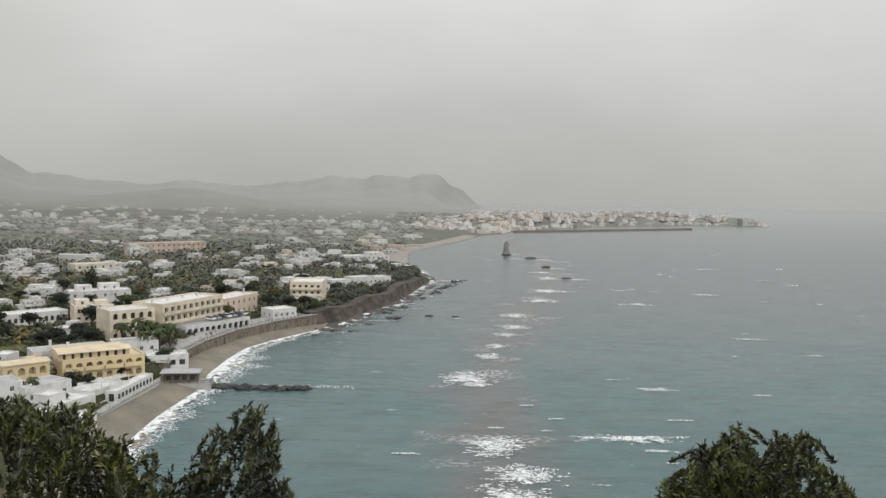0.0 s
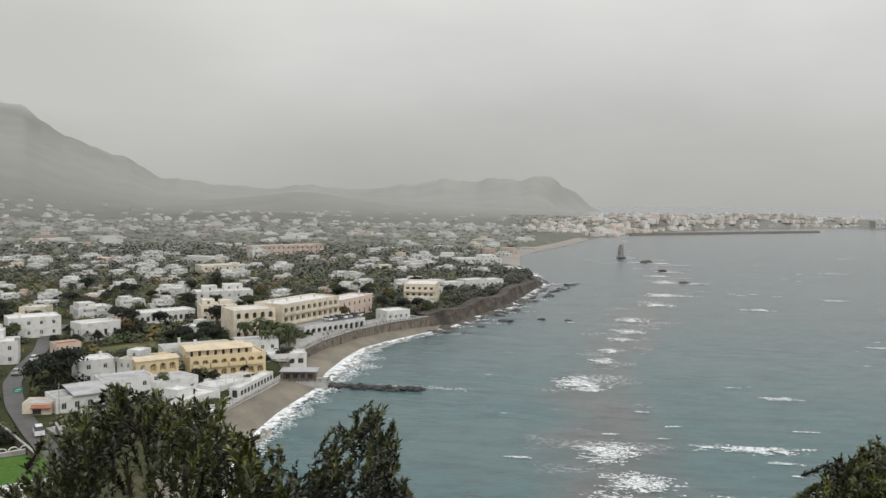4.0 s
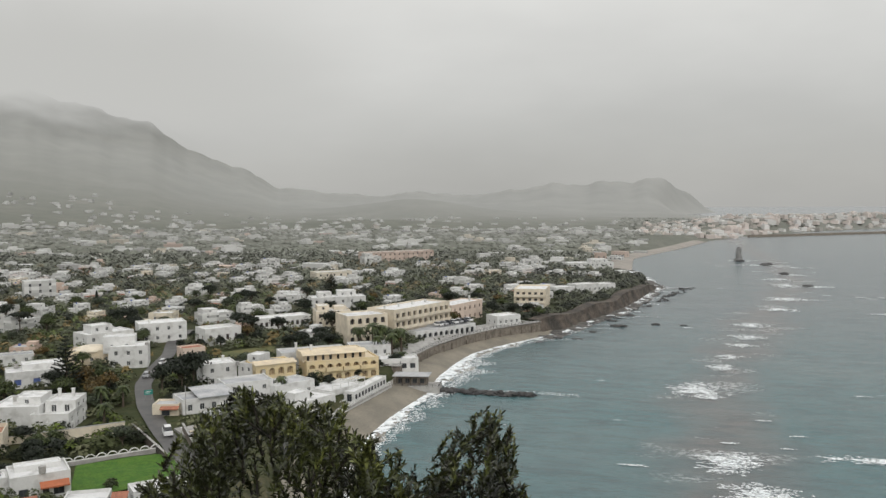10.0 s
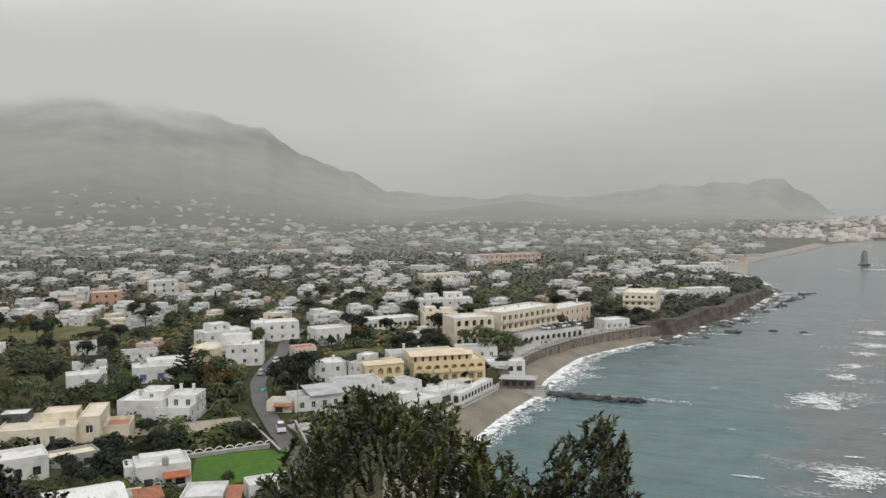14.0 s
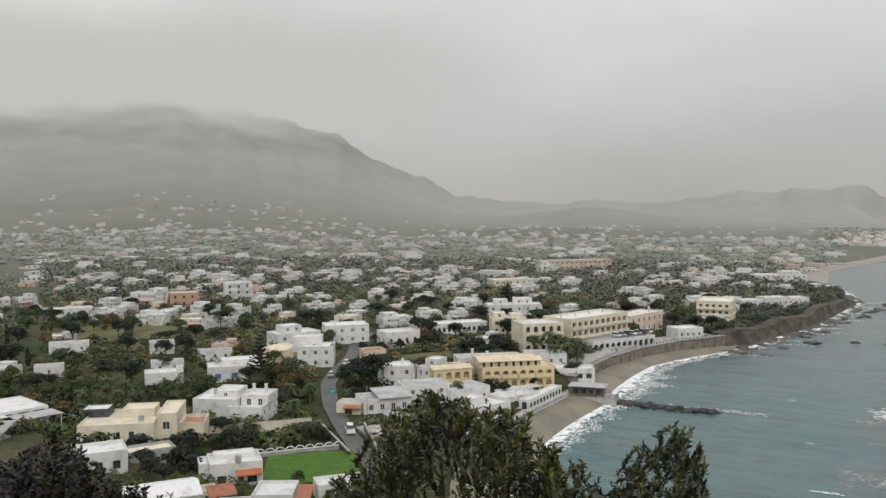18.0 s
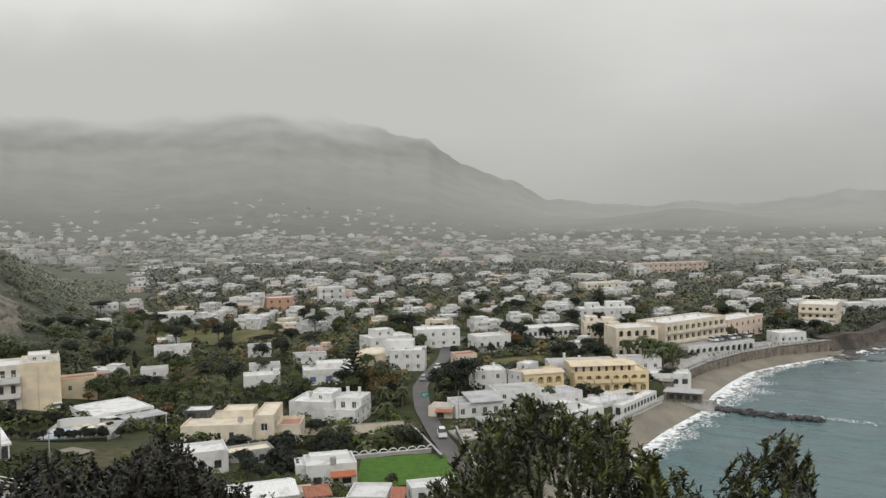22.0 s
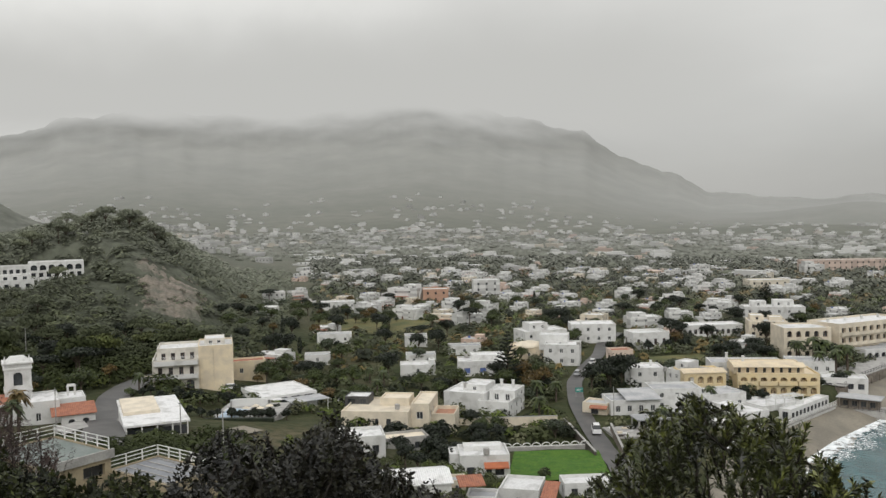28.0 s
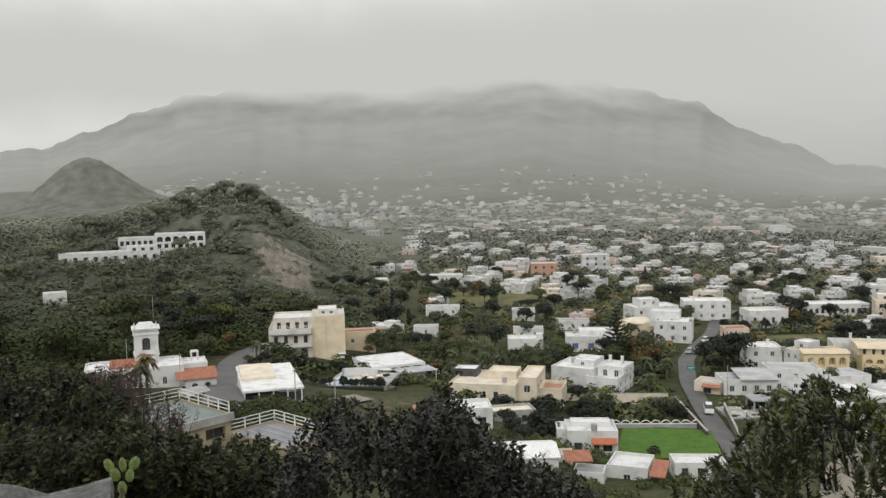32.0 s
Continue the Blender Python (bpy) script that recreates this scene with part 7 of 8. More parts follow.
fixed = [(-92, 186, 5, 0.8), (-89.5, 194.5, 5, 0.9), (-97.5, 197, 1, 0.5), (-88, 179.5, 5, 0.75), (-99, 193, 5, 0.9), (-86.5, 193, 4, 0.9), (-95, 203, 5, 0.9), (-101, 199, 0, 0.55), (-90, 206, 5, 0.8), (-84, 222, 5, 0.9), (-86, 228, 0, 0.6), (-89, 236, 1, 0.55), (-82, 234, 5, 0.9), (-120.5, 197, 1, 1.2), (-125, 197, 1, 1.15), (-126, 191, 1, 1.0), (-153, 184, 1, 0.8), (-146, 187, 2, 1.1), (-140, 183, 2, 1.0), (-143, 190, 0, 1.0), (-104, 212, 1, 0.7), (-108, 245, 1, 0.9), (-117, 258, 1, 0.9), (-112, 262, 1, 0.85),
         (-92, 208, 5, 1.2), (-88, 210, 5, 1.15), (-113, 130, 5, 1.2), (-118, 124, 5, 1.3), (-112, 116, 5, 1.3), (-122, 128, 5, 1.2), (-108, 124, 5, 1.1), (-106, 116, 5, 1.2), (-104, 122, 5, 1.2), (-109, 111, 5, 1.2), (-116, 133, 1, 0.55), (-111, 128, 1, 0.5),
         (-107, 102, 1, 0.6), (-103, 99, 1, 0.55), (-98, 97, 1, 0.5), (-128, 143, 4, 1.0), (-122, 146, 4, 1.0), (-88, 118, 4, 0.8), (-80, 244, 1, 0.6), (-75, 300, 1, 0.6), (-62, 345, 1, 0.9), (-57, 352, 1, 0.9), (-52, 350, 0, 0.8), (-70, 342, 1, 0.9),
         (-150, 250, 5, 1.2), (-146, 256, 5, 1.2), (-142, 262, 5, 1.2), (-138, 267, 5, 1.2), (-155, 246, 5, 1.1), (-150, 262, 0, 0.7), (-157, 262, 0, 0.8), (-212, 122, 2, 1.1), (-208, 126, 2, 1.0), (-215, 132, 2, 1.0), (-205, 96, 2, 0.8), (-186, 73, 2, 0.8)]
for k in range(16):
    fixed.append((-160 + (k % 8) * 1.6 + r8.uniform(-0.6, 0.6), 88 + (k % 8) * 2.4 + (k // 8) * 4 - r8.uniform(0, 2), 5, r8.uniform(0.55, 0.8)))
    fixed.append((-186 + (k % 8) * 2.2 + r8.uniform(-1, 1), 92 + (k % 8) * 2.2 + (k // 8) * 5, 5 if k % 3 else 4, r8.uniform(0.7, 1.0)))
for x_, y_, s_ in ((-124.8, 117.5, 1.25), (-122.2, 124.9, 1.2), (-127.9, 143.6, 1.2), (-117.1, 135.1, 1.4), (-116.3, 138.8, 1.2), (-107.3, 117.2, 1.3), (-105.3, 119.7, 1.2), (-107.1, 112.3, 1.2)):
    c = copy_thing(TREES[5], pose(x_, y_, zat(x_, y_), 0, 0, x_ * 31 % 360))
    c.scale = (s_ * 1.35, s_ * 1.35, s_ * 0.85)
for x_, y_, s_ in ((-150.4, 102.2, 0.6), (-149.0, 104.0, 0.66), (-152.4, 103.6, 0.6), (-148.6, 101.8, 0.62), (-156.4, 111.0, 0.75), (-155.2, 115.5, 0.7)):
    c = copy_thing(TREES[5], pose(x_, y_, 12.2 if y_ < 110 else zat(x_, y_), 0, 0, x_ * 31 % 360))
    c.scale = (s_ * 1.1, s_ * 1.1, s_)
for x_, y_, k, s_ in fixed:
    c = copy_thing(TREES[k], pose(x_, y_, zat(x_, y_), 0, 0, (x_ * 53 + y_ * 17) % 360))
    c.scale = (s_, s_, s_ * r8.uniform(0.9, 1.1))
n_trees = tries = 0
while n_trees < 330 and tries < 8000:
    tries += 1
    az_, rr = r8.uniform(4, 70), math.sqrt(r8.uniform(135 ** 2, 430 ** 2))
    x_, y_ = polar(az_, rr)
    if float(inland(np.array([x_]), np.array([y_]))[0]) < 24 or not free(x_, y_, 2.2, 0.85):
        continue
    if (rr < 165 and az_ < 50) or (az_ > 51 and rr < 196) or (az_ > 58 and rr > 290):
        continue
    k = int(r8.choice(7, p=[0.24, 0.22, 0.08, 0.06, 0.18, 0.08, 0.14]))
    s_ = r8.uniform(0.6, 1.1)
    c = copy_thing(TREES[k], pose(x_, y_, zat(x_, y_), 0, 0, r8.uniform(0, 360)))
    c.scale = (s_, s_, s_ * r8.uniform(0.85, 1.1))
    n_trees += 1
for x_, y_, h_ in ((-231, 166, 7), (-262, 190, 8), (-300, 352, 9), (-250, 330, 8), (-228, 172, 6)):
    ob = empty("cypress", x_, y_, zat(x_, y_), 0, "slim dark cypress between the houses", "tree", "cypresses")
    child("trunk", Shape().tube([(0, 0, -0.5), (0, 0, 1.5)], [0.15, 0.12], 6).mesh("trunk", BARK), ob)
    r = np.random.default_rng(int(h_ * 10))
    q = r.random(420)
    a = r.random(420) * 6.283
    rad = 0.75 * np.sin(np.pi * (0.12 + 0.86 * q)) ** 0.7
    c = np.stack([rad * np.cos(a), rad * np.sin(a), 0.6 + (h_ - 0.6) * q], -1)
    child("crown", quads_mesh("crown", c, np.stack([np.cos(a), np.sin(a), 0.4 + 0 * a], -1) + 0.4 * r.normal(size=c.shape), r.uniform(0.3, 0.55, 420), LEAF_DARK), ob)


def woods(name, n, az_range, r_range, seed, material, label, size, per=26, test=None, grow=1.0, shore=22, up=0.9, gap=0.8):
    """Far trees and thickets as ragged clumps of leaf sprays."""
    r = np.random.default_rng(seed)
    az_ = r.uniform(*az_range, n * 3)
    rr = np.sqrt(r.uniform(r_range[0] ** 2, r_range[1] ** 2, n * 3))
    x_, y_ = -rr * np.sin(np.radians(az_)), rr * np.cos(np.radians(az_))
    ok = inland(x_, y_) > shore
    if test is not None:
        ok &= test(x_, y_, az_, rr, r)
    occ = np.array(OCCUPIED)
    near = np.nonzero(ok & (rr < 700))[0]
    for i in near:
        if (np.hypot(occ[:, 0] - x_[i], occ[:, 1] - y_[i]) < occ[:, 2] * gap + 1.2).any() or (np.hypot(ROAD_PTS[:, 0] - x_[i], ROAD_PTS[:, 1] - y_[i]) < 5).any():
            ok[i] = False
    x_, y_, rr = x_[ok][:n], y_[ok][:n], rr[ok][:n]
    z_ = height(x_, y_)
    m = len(x_)
    rad = r.uniform(*size, m) * (1 + (rr / 1500) * grow)
    v = r.normal(size=(m, per, 3))
    v /= np.linalg.norm(v, axis=2, keepdims=True)
    v[..., 2] = np.abs(v[..., 2]) * 1.0 - 0.15
    shape = np.stack([rad, rad, rad * r.uniform(0.7, 1.25, m)], -1)[:, None]
    c = np.stack([x_, y_, z_ + rad * 0.45], -1)[:, None] + v * shape * (0.75 + 0.35 * r.random((m, per, 1)))
    d = v + 0.45 * r.normal(size=v.shape) + np.array([0, 0, up])
    s = (rad[:, None] * r.uniform(0.25, 0.62, (m, per)) * math.sqrt(40 / per) * 1.15).reshape(-1)
    ob = new(name, quads_mesh(name, c.reshape(-1, 3), d.reshape(-1, 3), s, material, 0.8, seed))
    return tagged(ob, label, "trees", kind="stuff")


def in_gardens(x_, y_, az_, rr, r):
    return ~((az_ > 52) & (rr > 285)) & ~((rr < 175) & (az_ < 50)) & ~((rr < 192) & (az_ > 51)) & ~((az_ > 42) & (rr > 205) & (r.random(len(rr)) < 0.42)) & ~((np.hypot(x_ + 265, y_ - 238) < 26)) & ~(np.hypot(x_ + 132, y_ - 248) < 10) & ~(np.hypot(x_ + 94, y_ - 130) < 17) & ~(np.hypot(x_ + 90, y_ - 152) < 14)


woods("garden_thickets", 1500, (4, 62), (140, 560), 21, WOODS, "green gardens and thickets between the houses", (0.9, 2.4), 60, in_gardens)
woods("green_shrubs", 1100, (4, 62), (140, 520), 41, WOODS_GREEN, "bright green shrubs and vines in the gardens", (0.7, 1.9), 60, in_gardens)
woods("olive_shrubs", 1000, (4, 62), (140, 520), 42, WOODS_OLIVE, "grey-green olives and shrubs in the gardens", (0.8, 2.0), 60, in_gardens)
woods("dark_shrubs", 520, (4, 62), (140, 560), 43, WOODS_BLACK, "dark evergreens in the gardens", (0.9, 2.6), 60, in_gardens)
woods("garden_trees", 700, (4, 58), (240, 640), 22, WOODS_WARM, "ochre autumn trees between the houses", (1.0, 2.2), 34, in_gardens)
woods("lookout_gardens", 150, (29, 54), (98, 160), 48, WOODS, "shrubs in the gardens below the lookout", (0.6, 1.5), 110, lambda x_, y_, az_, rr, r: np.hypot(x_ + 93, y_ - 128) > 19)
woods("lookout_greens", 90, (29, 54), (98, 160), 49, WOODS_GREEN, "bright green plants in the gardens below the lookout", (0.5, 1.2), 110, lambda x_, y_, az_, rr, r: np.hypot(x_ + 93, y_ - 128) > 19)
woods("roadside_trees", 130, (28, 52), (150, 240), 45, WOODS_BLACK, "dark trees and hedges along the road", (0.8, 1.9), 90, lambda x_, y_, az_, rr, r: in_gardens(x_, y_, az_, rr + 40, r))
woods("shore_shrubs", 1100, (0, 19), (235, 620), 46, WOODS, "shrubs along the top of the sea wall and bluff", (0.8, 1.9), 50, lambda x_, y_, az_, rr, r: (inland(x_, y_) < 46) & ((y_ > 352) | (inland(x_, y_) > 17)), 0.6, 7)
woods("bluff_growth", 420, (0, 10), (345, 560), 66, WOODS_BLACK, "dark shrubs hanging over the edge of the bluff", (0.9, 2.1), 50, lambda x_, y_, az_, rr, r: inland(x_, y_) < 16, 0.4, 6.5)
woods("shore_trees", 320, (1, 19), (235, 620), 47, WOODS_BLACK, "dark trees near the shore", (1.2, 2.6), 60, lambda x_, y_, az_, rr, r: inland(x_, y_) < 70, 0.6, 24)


def groves(name, n, az_range, r_range, seed, material, label, size, test=None):
    """Far trees as uneven solid crowns, in one piece."""
    r = np.random.default_rng(seed)
    bm_ = bmesh.new()
    bmesh.ops.create_icosphere(bm_, subdivisions=1, radius=1.0)
    V = np.array([v.co[:] for v in bm_.verts])
    F = np.array([[v.index for v in f.verts] for f in bm_.faces])
    bm_.free()
    az_ = r.uniform(*az_range, n * 3)
    rr = np.sqrt(r.uniform(r_range[0] ** 2, r_range[1] ** 2, n * 3))
    x_, y_ = -rr * np.sin(np.radians(az_)), rr * np.cos(np.radians(az_))
    ok = inland(x_, y_) > 24
    if test is not None:
        ok &= test(x_, y_, az_, rr, r)
    x_, y_ = x_[ok][:n], y_[ok][:n]
    m = len(x_)
    rad = r.uniform(*size, m)
    lump = 1 + 0.28 * r.normal(size=(m, len(V), 1))
    P_ = V[None] * lump * np.stack([rad * r.uniform(0.9, 1.7, m), rad * r.uniform(0.9, 1.3, m), rad * r.uniform(0.5, 0.8, m)], -1)[:, None]
    P_ = P_ + np.stack([x_, y_, height(x_, y_) + rad * 0.12], -1)[:, None]
    faces = (F[None] + (np.arange(m) * len(V))[:, None, None]).reshape(-1, 3)
    return tagged(new(name, mesh_from(name, P_.reshape(-1, 3).tolist(), faces.tolist(), material, shade=True)), label, "trees", kind="stuff")


# far crowns: haze greyed into the leaf colour
GROVE = haze_tone("misty_grove", (0.115, 0.126, 0.086), (0.255, 0.26, 0.238), 0.95, 0.09, 450, 1100, clump=0.2)
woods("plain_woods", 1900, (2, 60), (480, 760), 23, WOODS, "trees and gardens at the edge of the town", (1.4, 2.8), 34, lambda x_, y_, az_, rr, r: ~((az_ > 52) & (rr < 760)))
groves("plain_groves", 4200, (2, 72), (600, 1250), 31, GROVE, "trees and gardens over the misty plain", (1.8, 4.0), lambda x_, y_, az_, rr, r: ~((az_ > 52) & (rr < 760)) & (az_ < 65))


def off_cliff(x_, y_, az_, rr, r):
    return ~((np.abs(az_ - 61.0) < 2.2 + 0.8 * np.sin(rr * 0.12)) & (rr < 402) & (rr > 322) & (r.random(len(az_)) < 0.88))


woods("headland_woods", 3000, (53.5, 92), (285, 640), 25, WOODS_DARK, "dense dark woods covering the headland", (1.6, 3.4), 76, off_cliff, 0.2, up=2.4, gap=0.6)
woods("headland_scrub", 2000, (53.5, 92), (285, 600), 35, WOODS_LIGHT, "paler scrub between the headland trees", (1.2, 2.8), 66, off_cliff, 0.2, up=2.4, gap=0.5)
# headland and mound: haze painted in as the range grows
CANOPY_TONE = haze_tone("closed_canopy_foliage", (0.016, 0.021, 0.008), (0.165, 0.173, 0.138), 0.95, 0.0, 235, 570, noise_scale=0.22, clump=0.36)
MOUND_TONE = haze_tone("mound_woodland", (0.118, 0.124, 0.102), (0.172, 0.177, 0.156), 0.95, 0.0, 700, 1100, noise_scale=0.07, clump=0.28)


def canopy(name, az0, az1, r0, r1, na, nr, tall, label, clear, material):
    """A closed roof of rounded tree crowns that follows the ground; it dips under the ground where clear() is true."""
    r = np.random.default_rng(91)
    A_, R_ = np.meshgrid(np.radians(np.linspace(az0, az1, na)), np.geomspace(r0, r1, nr), indexing="ij")
    X, Y = -R_ * np.sin(A_), R_ * np.cos(A_)
    lump = np.zeros_like(X)
    for cell in (5.2, 8.5):
        # rounded crowns: distance to the nearest of one jittered point for each square
        gx, gy = np.floor(X / cell), np.floor(Y / cell)
        best = np.full(X.shape, 9.0)
        for i_ in (-1, 0, 1):
            for j_ in (-1, 0, 1):
                hx, hy = gx + i_, gy + j_
                jx = np.mod(np.sin(hx * 12.9 + hy * 78.2) * 43758.5, 1)
                jy = np.mod(np.sin(hx * 39.3 + hy * 11.1) * 24634.6, 1)
                best = np.minimum(best, np.hypot(X / cell - hx - jx, Y / cell - hy - jy))
        lump = lump + np.sqrt(np.clip(1 - (best / 0.95) ** 2, 0, 1)) * cell * 0.15
    edge_ = smooth(0, 0.06, (A_ - A_.min()) / (A_.max() - A_.min())) * smooth(0, 0.05, (R_ - r0) / (r1 - r0)) * smooth(0, 0.05, (r1 - R_) / (r1 - r0))
    Z = height(X, Y) + (tall + lump + 0.35 * r.normal(size=X.shape)) * edge_ - 3.0 * (1 - edge_)
    Z = np.where(clear(X, Y, np.degrees(A_), R_), height(X, Y) - 2.5, Z)
    return tagged(new(name, grid_mesh(name, X, Y, Z, material, shade=True)), label, "trees", kind="stuff")


def canopy_gap(X, Y, az_, rr):
    cliff_ = (np.abs(az_ - 61.0 - 0.5 * np.sin(rr * 0.11)) < 1.1 + 0.5 * np.sin(rr * 0.23)) & (rr > 330) & (rr < 382 + 6 * np.sin(az_ * 5))
    hotels_ = (np.hypot(X + 366, Y - 140) < 17) | (np.hypot(X + 357, Y - 110) < 19) | (np.hypot(X + 300, Y - 79) < 7) | (np.hypot(X + 399, Y - 172) < 7)
    front_ = (az_ < 73.5) & (rr < 262)
    for a, b, c in OCCUPIED:
        if math.hypot(a, b) > 180 and c < 20:
            hotels_ = hotels_ | (np.hypot(X - a, Y - b) < c + 1.5)
    return cliff_ | hotels_ | front_


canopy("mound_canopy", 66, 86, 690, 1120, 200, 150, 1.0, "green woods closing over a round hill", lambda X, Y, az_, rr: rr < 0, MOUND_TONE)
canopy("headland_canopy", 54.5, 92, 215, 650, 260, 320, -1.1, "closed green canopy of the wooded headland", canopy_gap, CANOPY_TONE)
woods("ledge_growth", 420, (66, 78), (330, 440), 68, WOODS_DARK, "trees standing round the hillside hotels", (1.2, 2.6), 90, lambda x_, y_, az_, rr, r: (np.hypot(x_ + 366, y_ - 138) > 9) & (np.hypot(x_ + 356, y_ - 110) > 8), 0.2, up=2.0, gap=0.25)
woods("slope_scrub", 500, (61, 94), (130, 300), 37, WOODS_LIGHT, "greener shrubs on the slope below the hotels", (1.0, 2.4), 150, lambda x_, y_, az_, rr, r: ~((az_ < 73.5) & (rr < 215)), 0.2)
woods("slope_woods", 1500, (61, 94), (100, 300), 27, WOODS_DARK, "dark thickets on the slope below the hotels", (1.4, 3.4), 120, lambda x_, y_, az_, rr, r: ~((az_ < 73.5) & (rr < 215)) , 0.2)
woods("bank_thickets", 420, (57, 72), (96, 150), 29, WOODS_DARK, "dark thickets below the church and pavilion", (0.9, 1.9), 110, lambda x_, y_, az_, rr, r: np.hypot(x_ + 142, y_ - 66) > 12, 0.2)
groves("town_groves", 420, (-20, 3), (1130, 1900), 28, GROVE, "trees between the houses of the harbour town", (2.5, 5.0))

HEAD_TREES = [
    make_tree("tree", "dark evergreen tree on the headland", "tree", WOODS_DARK, 7.0, 3.8, 1300, 61, group="trees of the headland", at=place(*polar(66.2, 450)), leaf=0.6),
    make_tree("tree", "green broad-crowned tree on the headland", "tree", WOODS_LIGHT, 6.0, 3.6, 1200, 62, group="trees of the headland", at=place(*polar(64.0, 448)), leaf=0.55),
    make_tree("pine_tree", "umbrella pine on the headland ridge", "tree", WOODS_DARK, 8.0, 4.2, 1100, 63, 0.6, 0.55, 0.5, group="trees of the headland", at=place(*polar(62.2, 438))),
]
# single taller trees that break the outline of the headland
for az_, rr, k, s_ in ((63.4, 446, 0, 1.5), (62.8, 450, 1, 1.3), (61.9, 440, 0, 1.2), (61.4, 444, 1, 1.2), (64.8, 452, 0, 1.4), (65.6, 455, 1, 1.3), (60.6, 430, 0, 1.1), (67.0, 458, 2, 1.2), (69.0, 420, 1, 1.4)):
    x_, y_ = polar(az_, rr)
    c = copy_thing(HEAD_TREES[k], pose(x_, y_, zat(x_, y_), 0, 0, az_ * 77 % 360))
    c.scale = (s_, s_, s_)
done = 0
while done < 70:
    az_, rr = r8.uniform(56, 84), r8.uniform(190, 430)
    x_, y_ = polar(az_, rr)
    if not free(x_, y_, 3, 0.9) or (az_ < 67 and rr > 300) or (az_ < 73 and rr < 230):
        continue
    done += 1
    s_ = r8.uniform(0.9, 1.5)
    c = copy_thing(HEAD_TREES[int(r8.choice([0, 0, 1, 1, 2]))], pose(x_, y_, zat(x_, y_), 0, 0, r8.uniform(0, 360)))
    c.scale = (s_, s_, s_)

# bare eroded face of the headland
CLIFF = mat("ochre_brown_earth", (0.200, 0.172, 0.140), 0.95, (0.105, 0.104, 0.080), 0.12, 0.8, 0.8, spread=0.3)
fa = np.linspace(radians(57.9), radians(64.2), 44)
fr = np.linspace(312, 416, 36)
A, Rr = np.meshgrid(fa, fr, indexing="ij")
FX, FY = -Rr * np.sin(A), Rr * np.cos(A)
FZ = height(FX, FY) + 0.9 + 1.3 * rough(FX, FY, 5) + 0.6 * np.abs(np.sin(np.degrees(A) * 6 + rough(FX, FY, 9)))
edge = np.minimum.reduce([smooth(0, 0.25, (A - fa[0]) / (fa[-1] - fa[0])), smooth(0, 0.3, (fa[-1] - A) / (fa[-1] - fa[0])), smooth(0, 0.25, (Rr - fr[0]) / 104), smooth(0, 0.35, (416 - Rr) / 104)])
tagged(new("cliff", grid_mesh("cliff", FX, FY, FZ - 4 * (1 - edge), CLIFF, shade=False)), "bare brown eroded face of the headland", "cliff", kind="structure")

# ---- shrubs close to the camera ----
LEAF_SLOPE = leafmat("mixed_hillside_leaves", (0.030, 0.036, 0.010), (0.005, 0.007, 0.003), 0.6, island=0.8, spec=0.2)
def leaf_cloud(r, tips, dirs, per, along, length, width, droop=0.3, wide=55):
    """Narrow folded leaves set spirally along the last metres of each shoot. Gives vertices and faces."""
    n = len(tips)
    u = r.random((n, per)) ** 0.8
    base = tips[:, None] - dirs[:, None] * (u * along)[..., None]
    a = r.random((n, per)) * 6.283
    ref = np.cross(dirs, np.array([0.31, 0.77, 0.2]))
    ref /= np.linalg.norm(ref, axis=1, keepdims=True)
    ref2 = np.cross(dirs, ref)
    out = ref[:, None] * np.cos(a)[..., None] + ref2[:, None] * np.sin(a)[..., None]
    lean = np.radians(r.uniform(wide - 30, wide + 20, (n, per)))[..., None]
    way = dirs[:, None] * np.cos(lean) + out * np.sin(lean)
    side = np.cross(way, dirs[:, None] + 0.3 * r.normal(size=way.shape))
    side /= np.linalg.norm(side, axis=2, keepdims=True) + 1e-9
    L = length * r.uniform(0.6, 1.25, (n, per))[..., None]
    W = width * r.uniform(0.8, 1.2, (n, per))[..., None]
    down = np.array([0, 0, -1.0]) * droop
    p0 = base
    p1 = base + way * L * 0.5 + side * W * 0.5
    p2 = base + way * L * 0.5 - side * W * 0.5 + np.cross(way, side) * W * 0.25
    p3 = base + way * L + down * L * 0.4
    return np.stack([p0, p2, p3, p1], 2).reshape(-1, 4, 3)


def leaves_mesh(name, quads, material):
    n = len(quads)
    me = bpy.data.meshes.new(name)
    me.vertices.add(4 * n)
    me.vertices.foreach_set("co", quads.reshape(-1).astype(np.float32))
    me.loops.add(4 * n)
    me.loops.foreach_set("vertex_index", np.arange(4 * n, dtype=np.int32))
    me.polygons.add(n)
    me.polygons.foreach_set("loop_start", np.arange(0, 4 * n, 4, dtype=np.int32))
    me.materials.append(material)
    me.update(calc_edges=True)
    return me


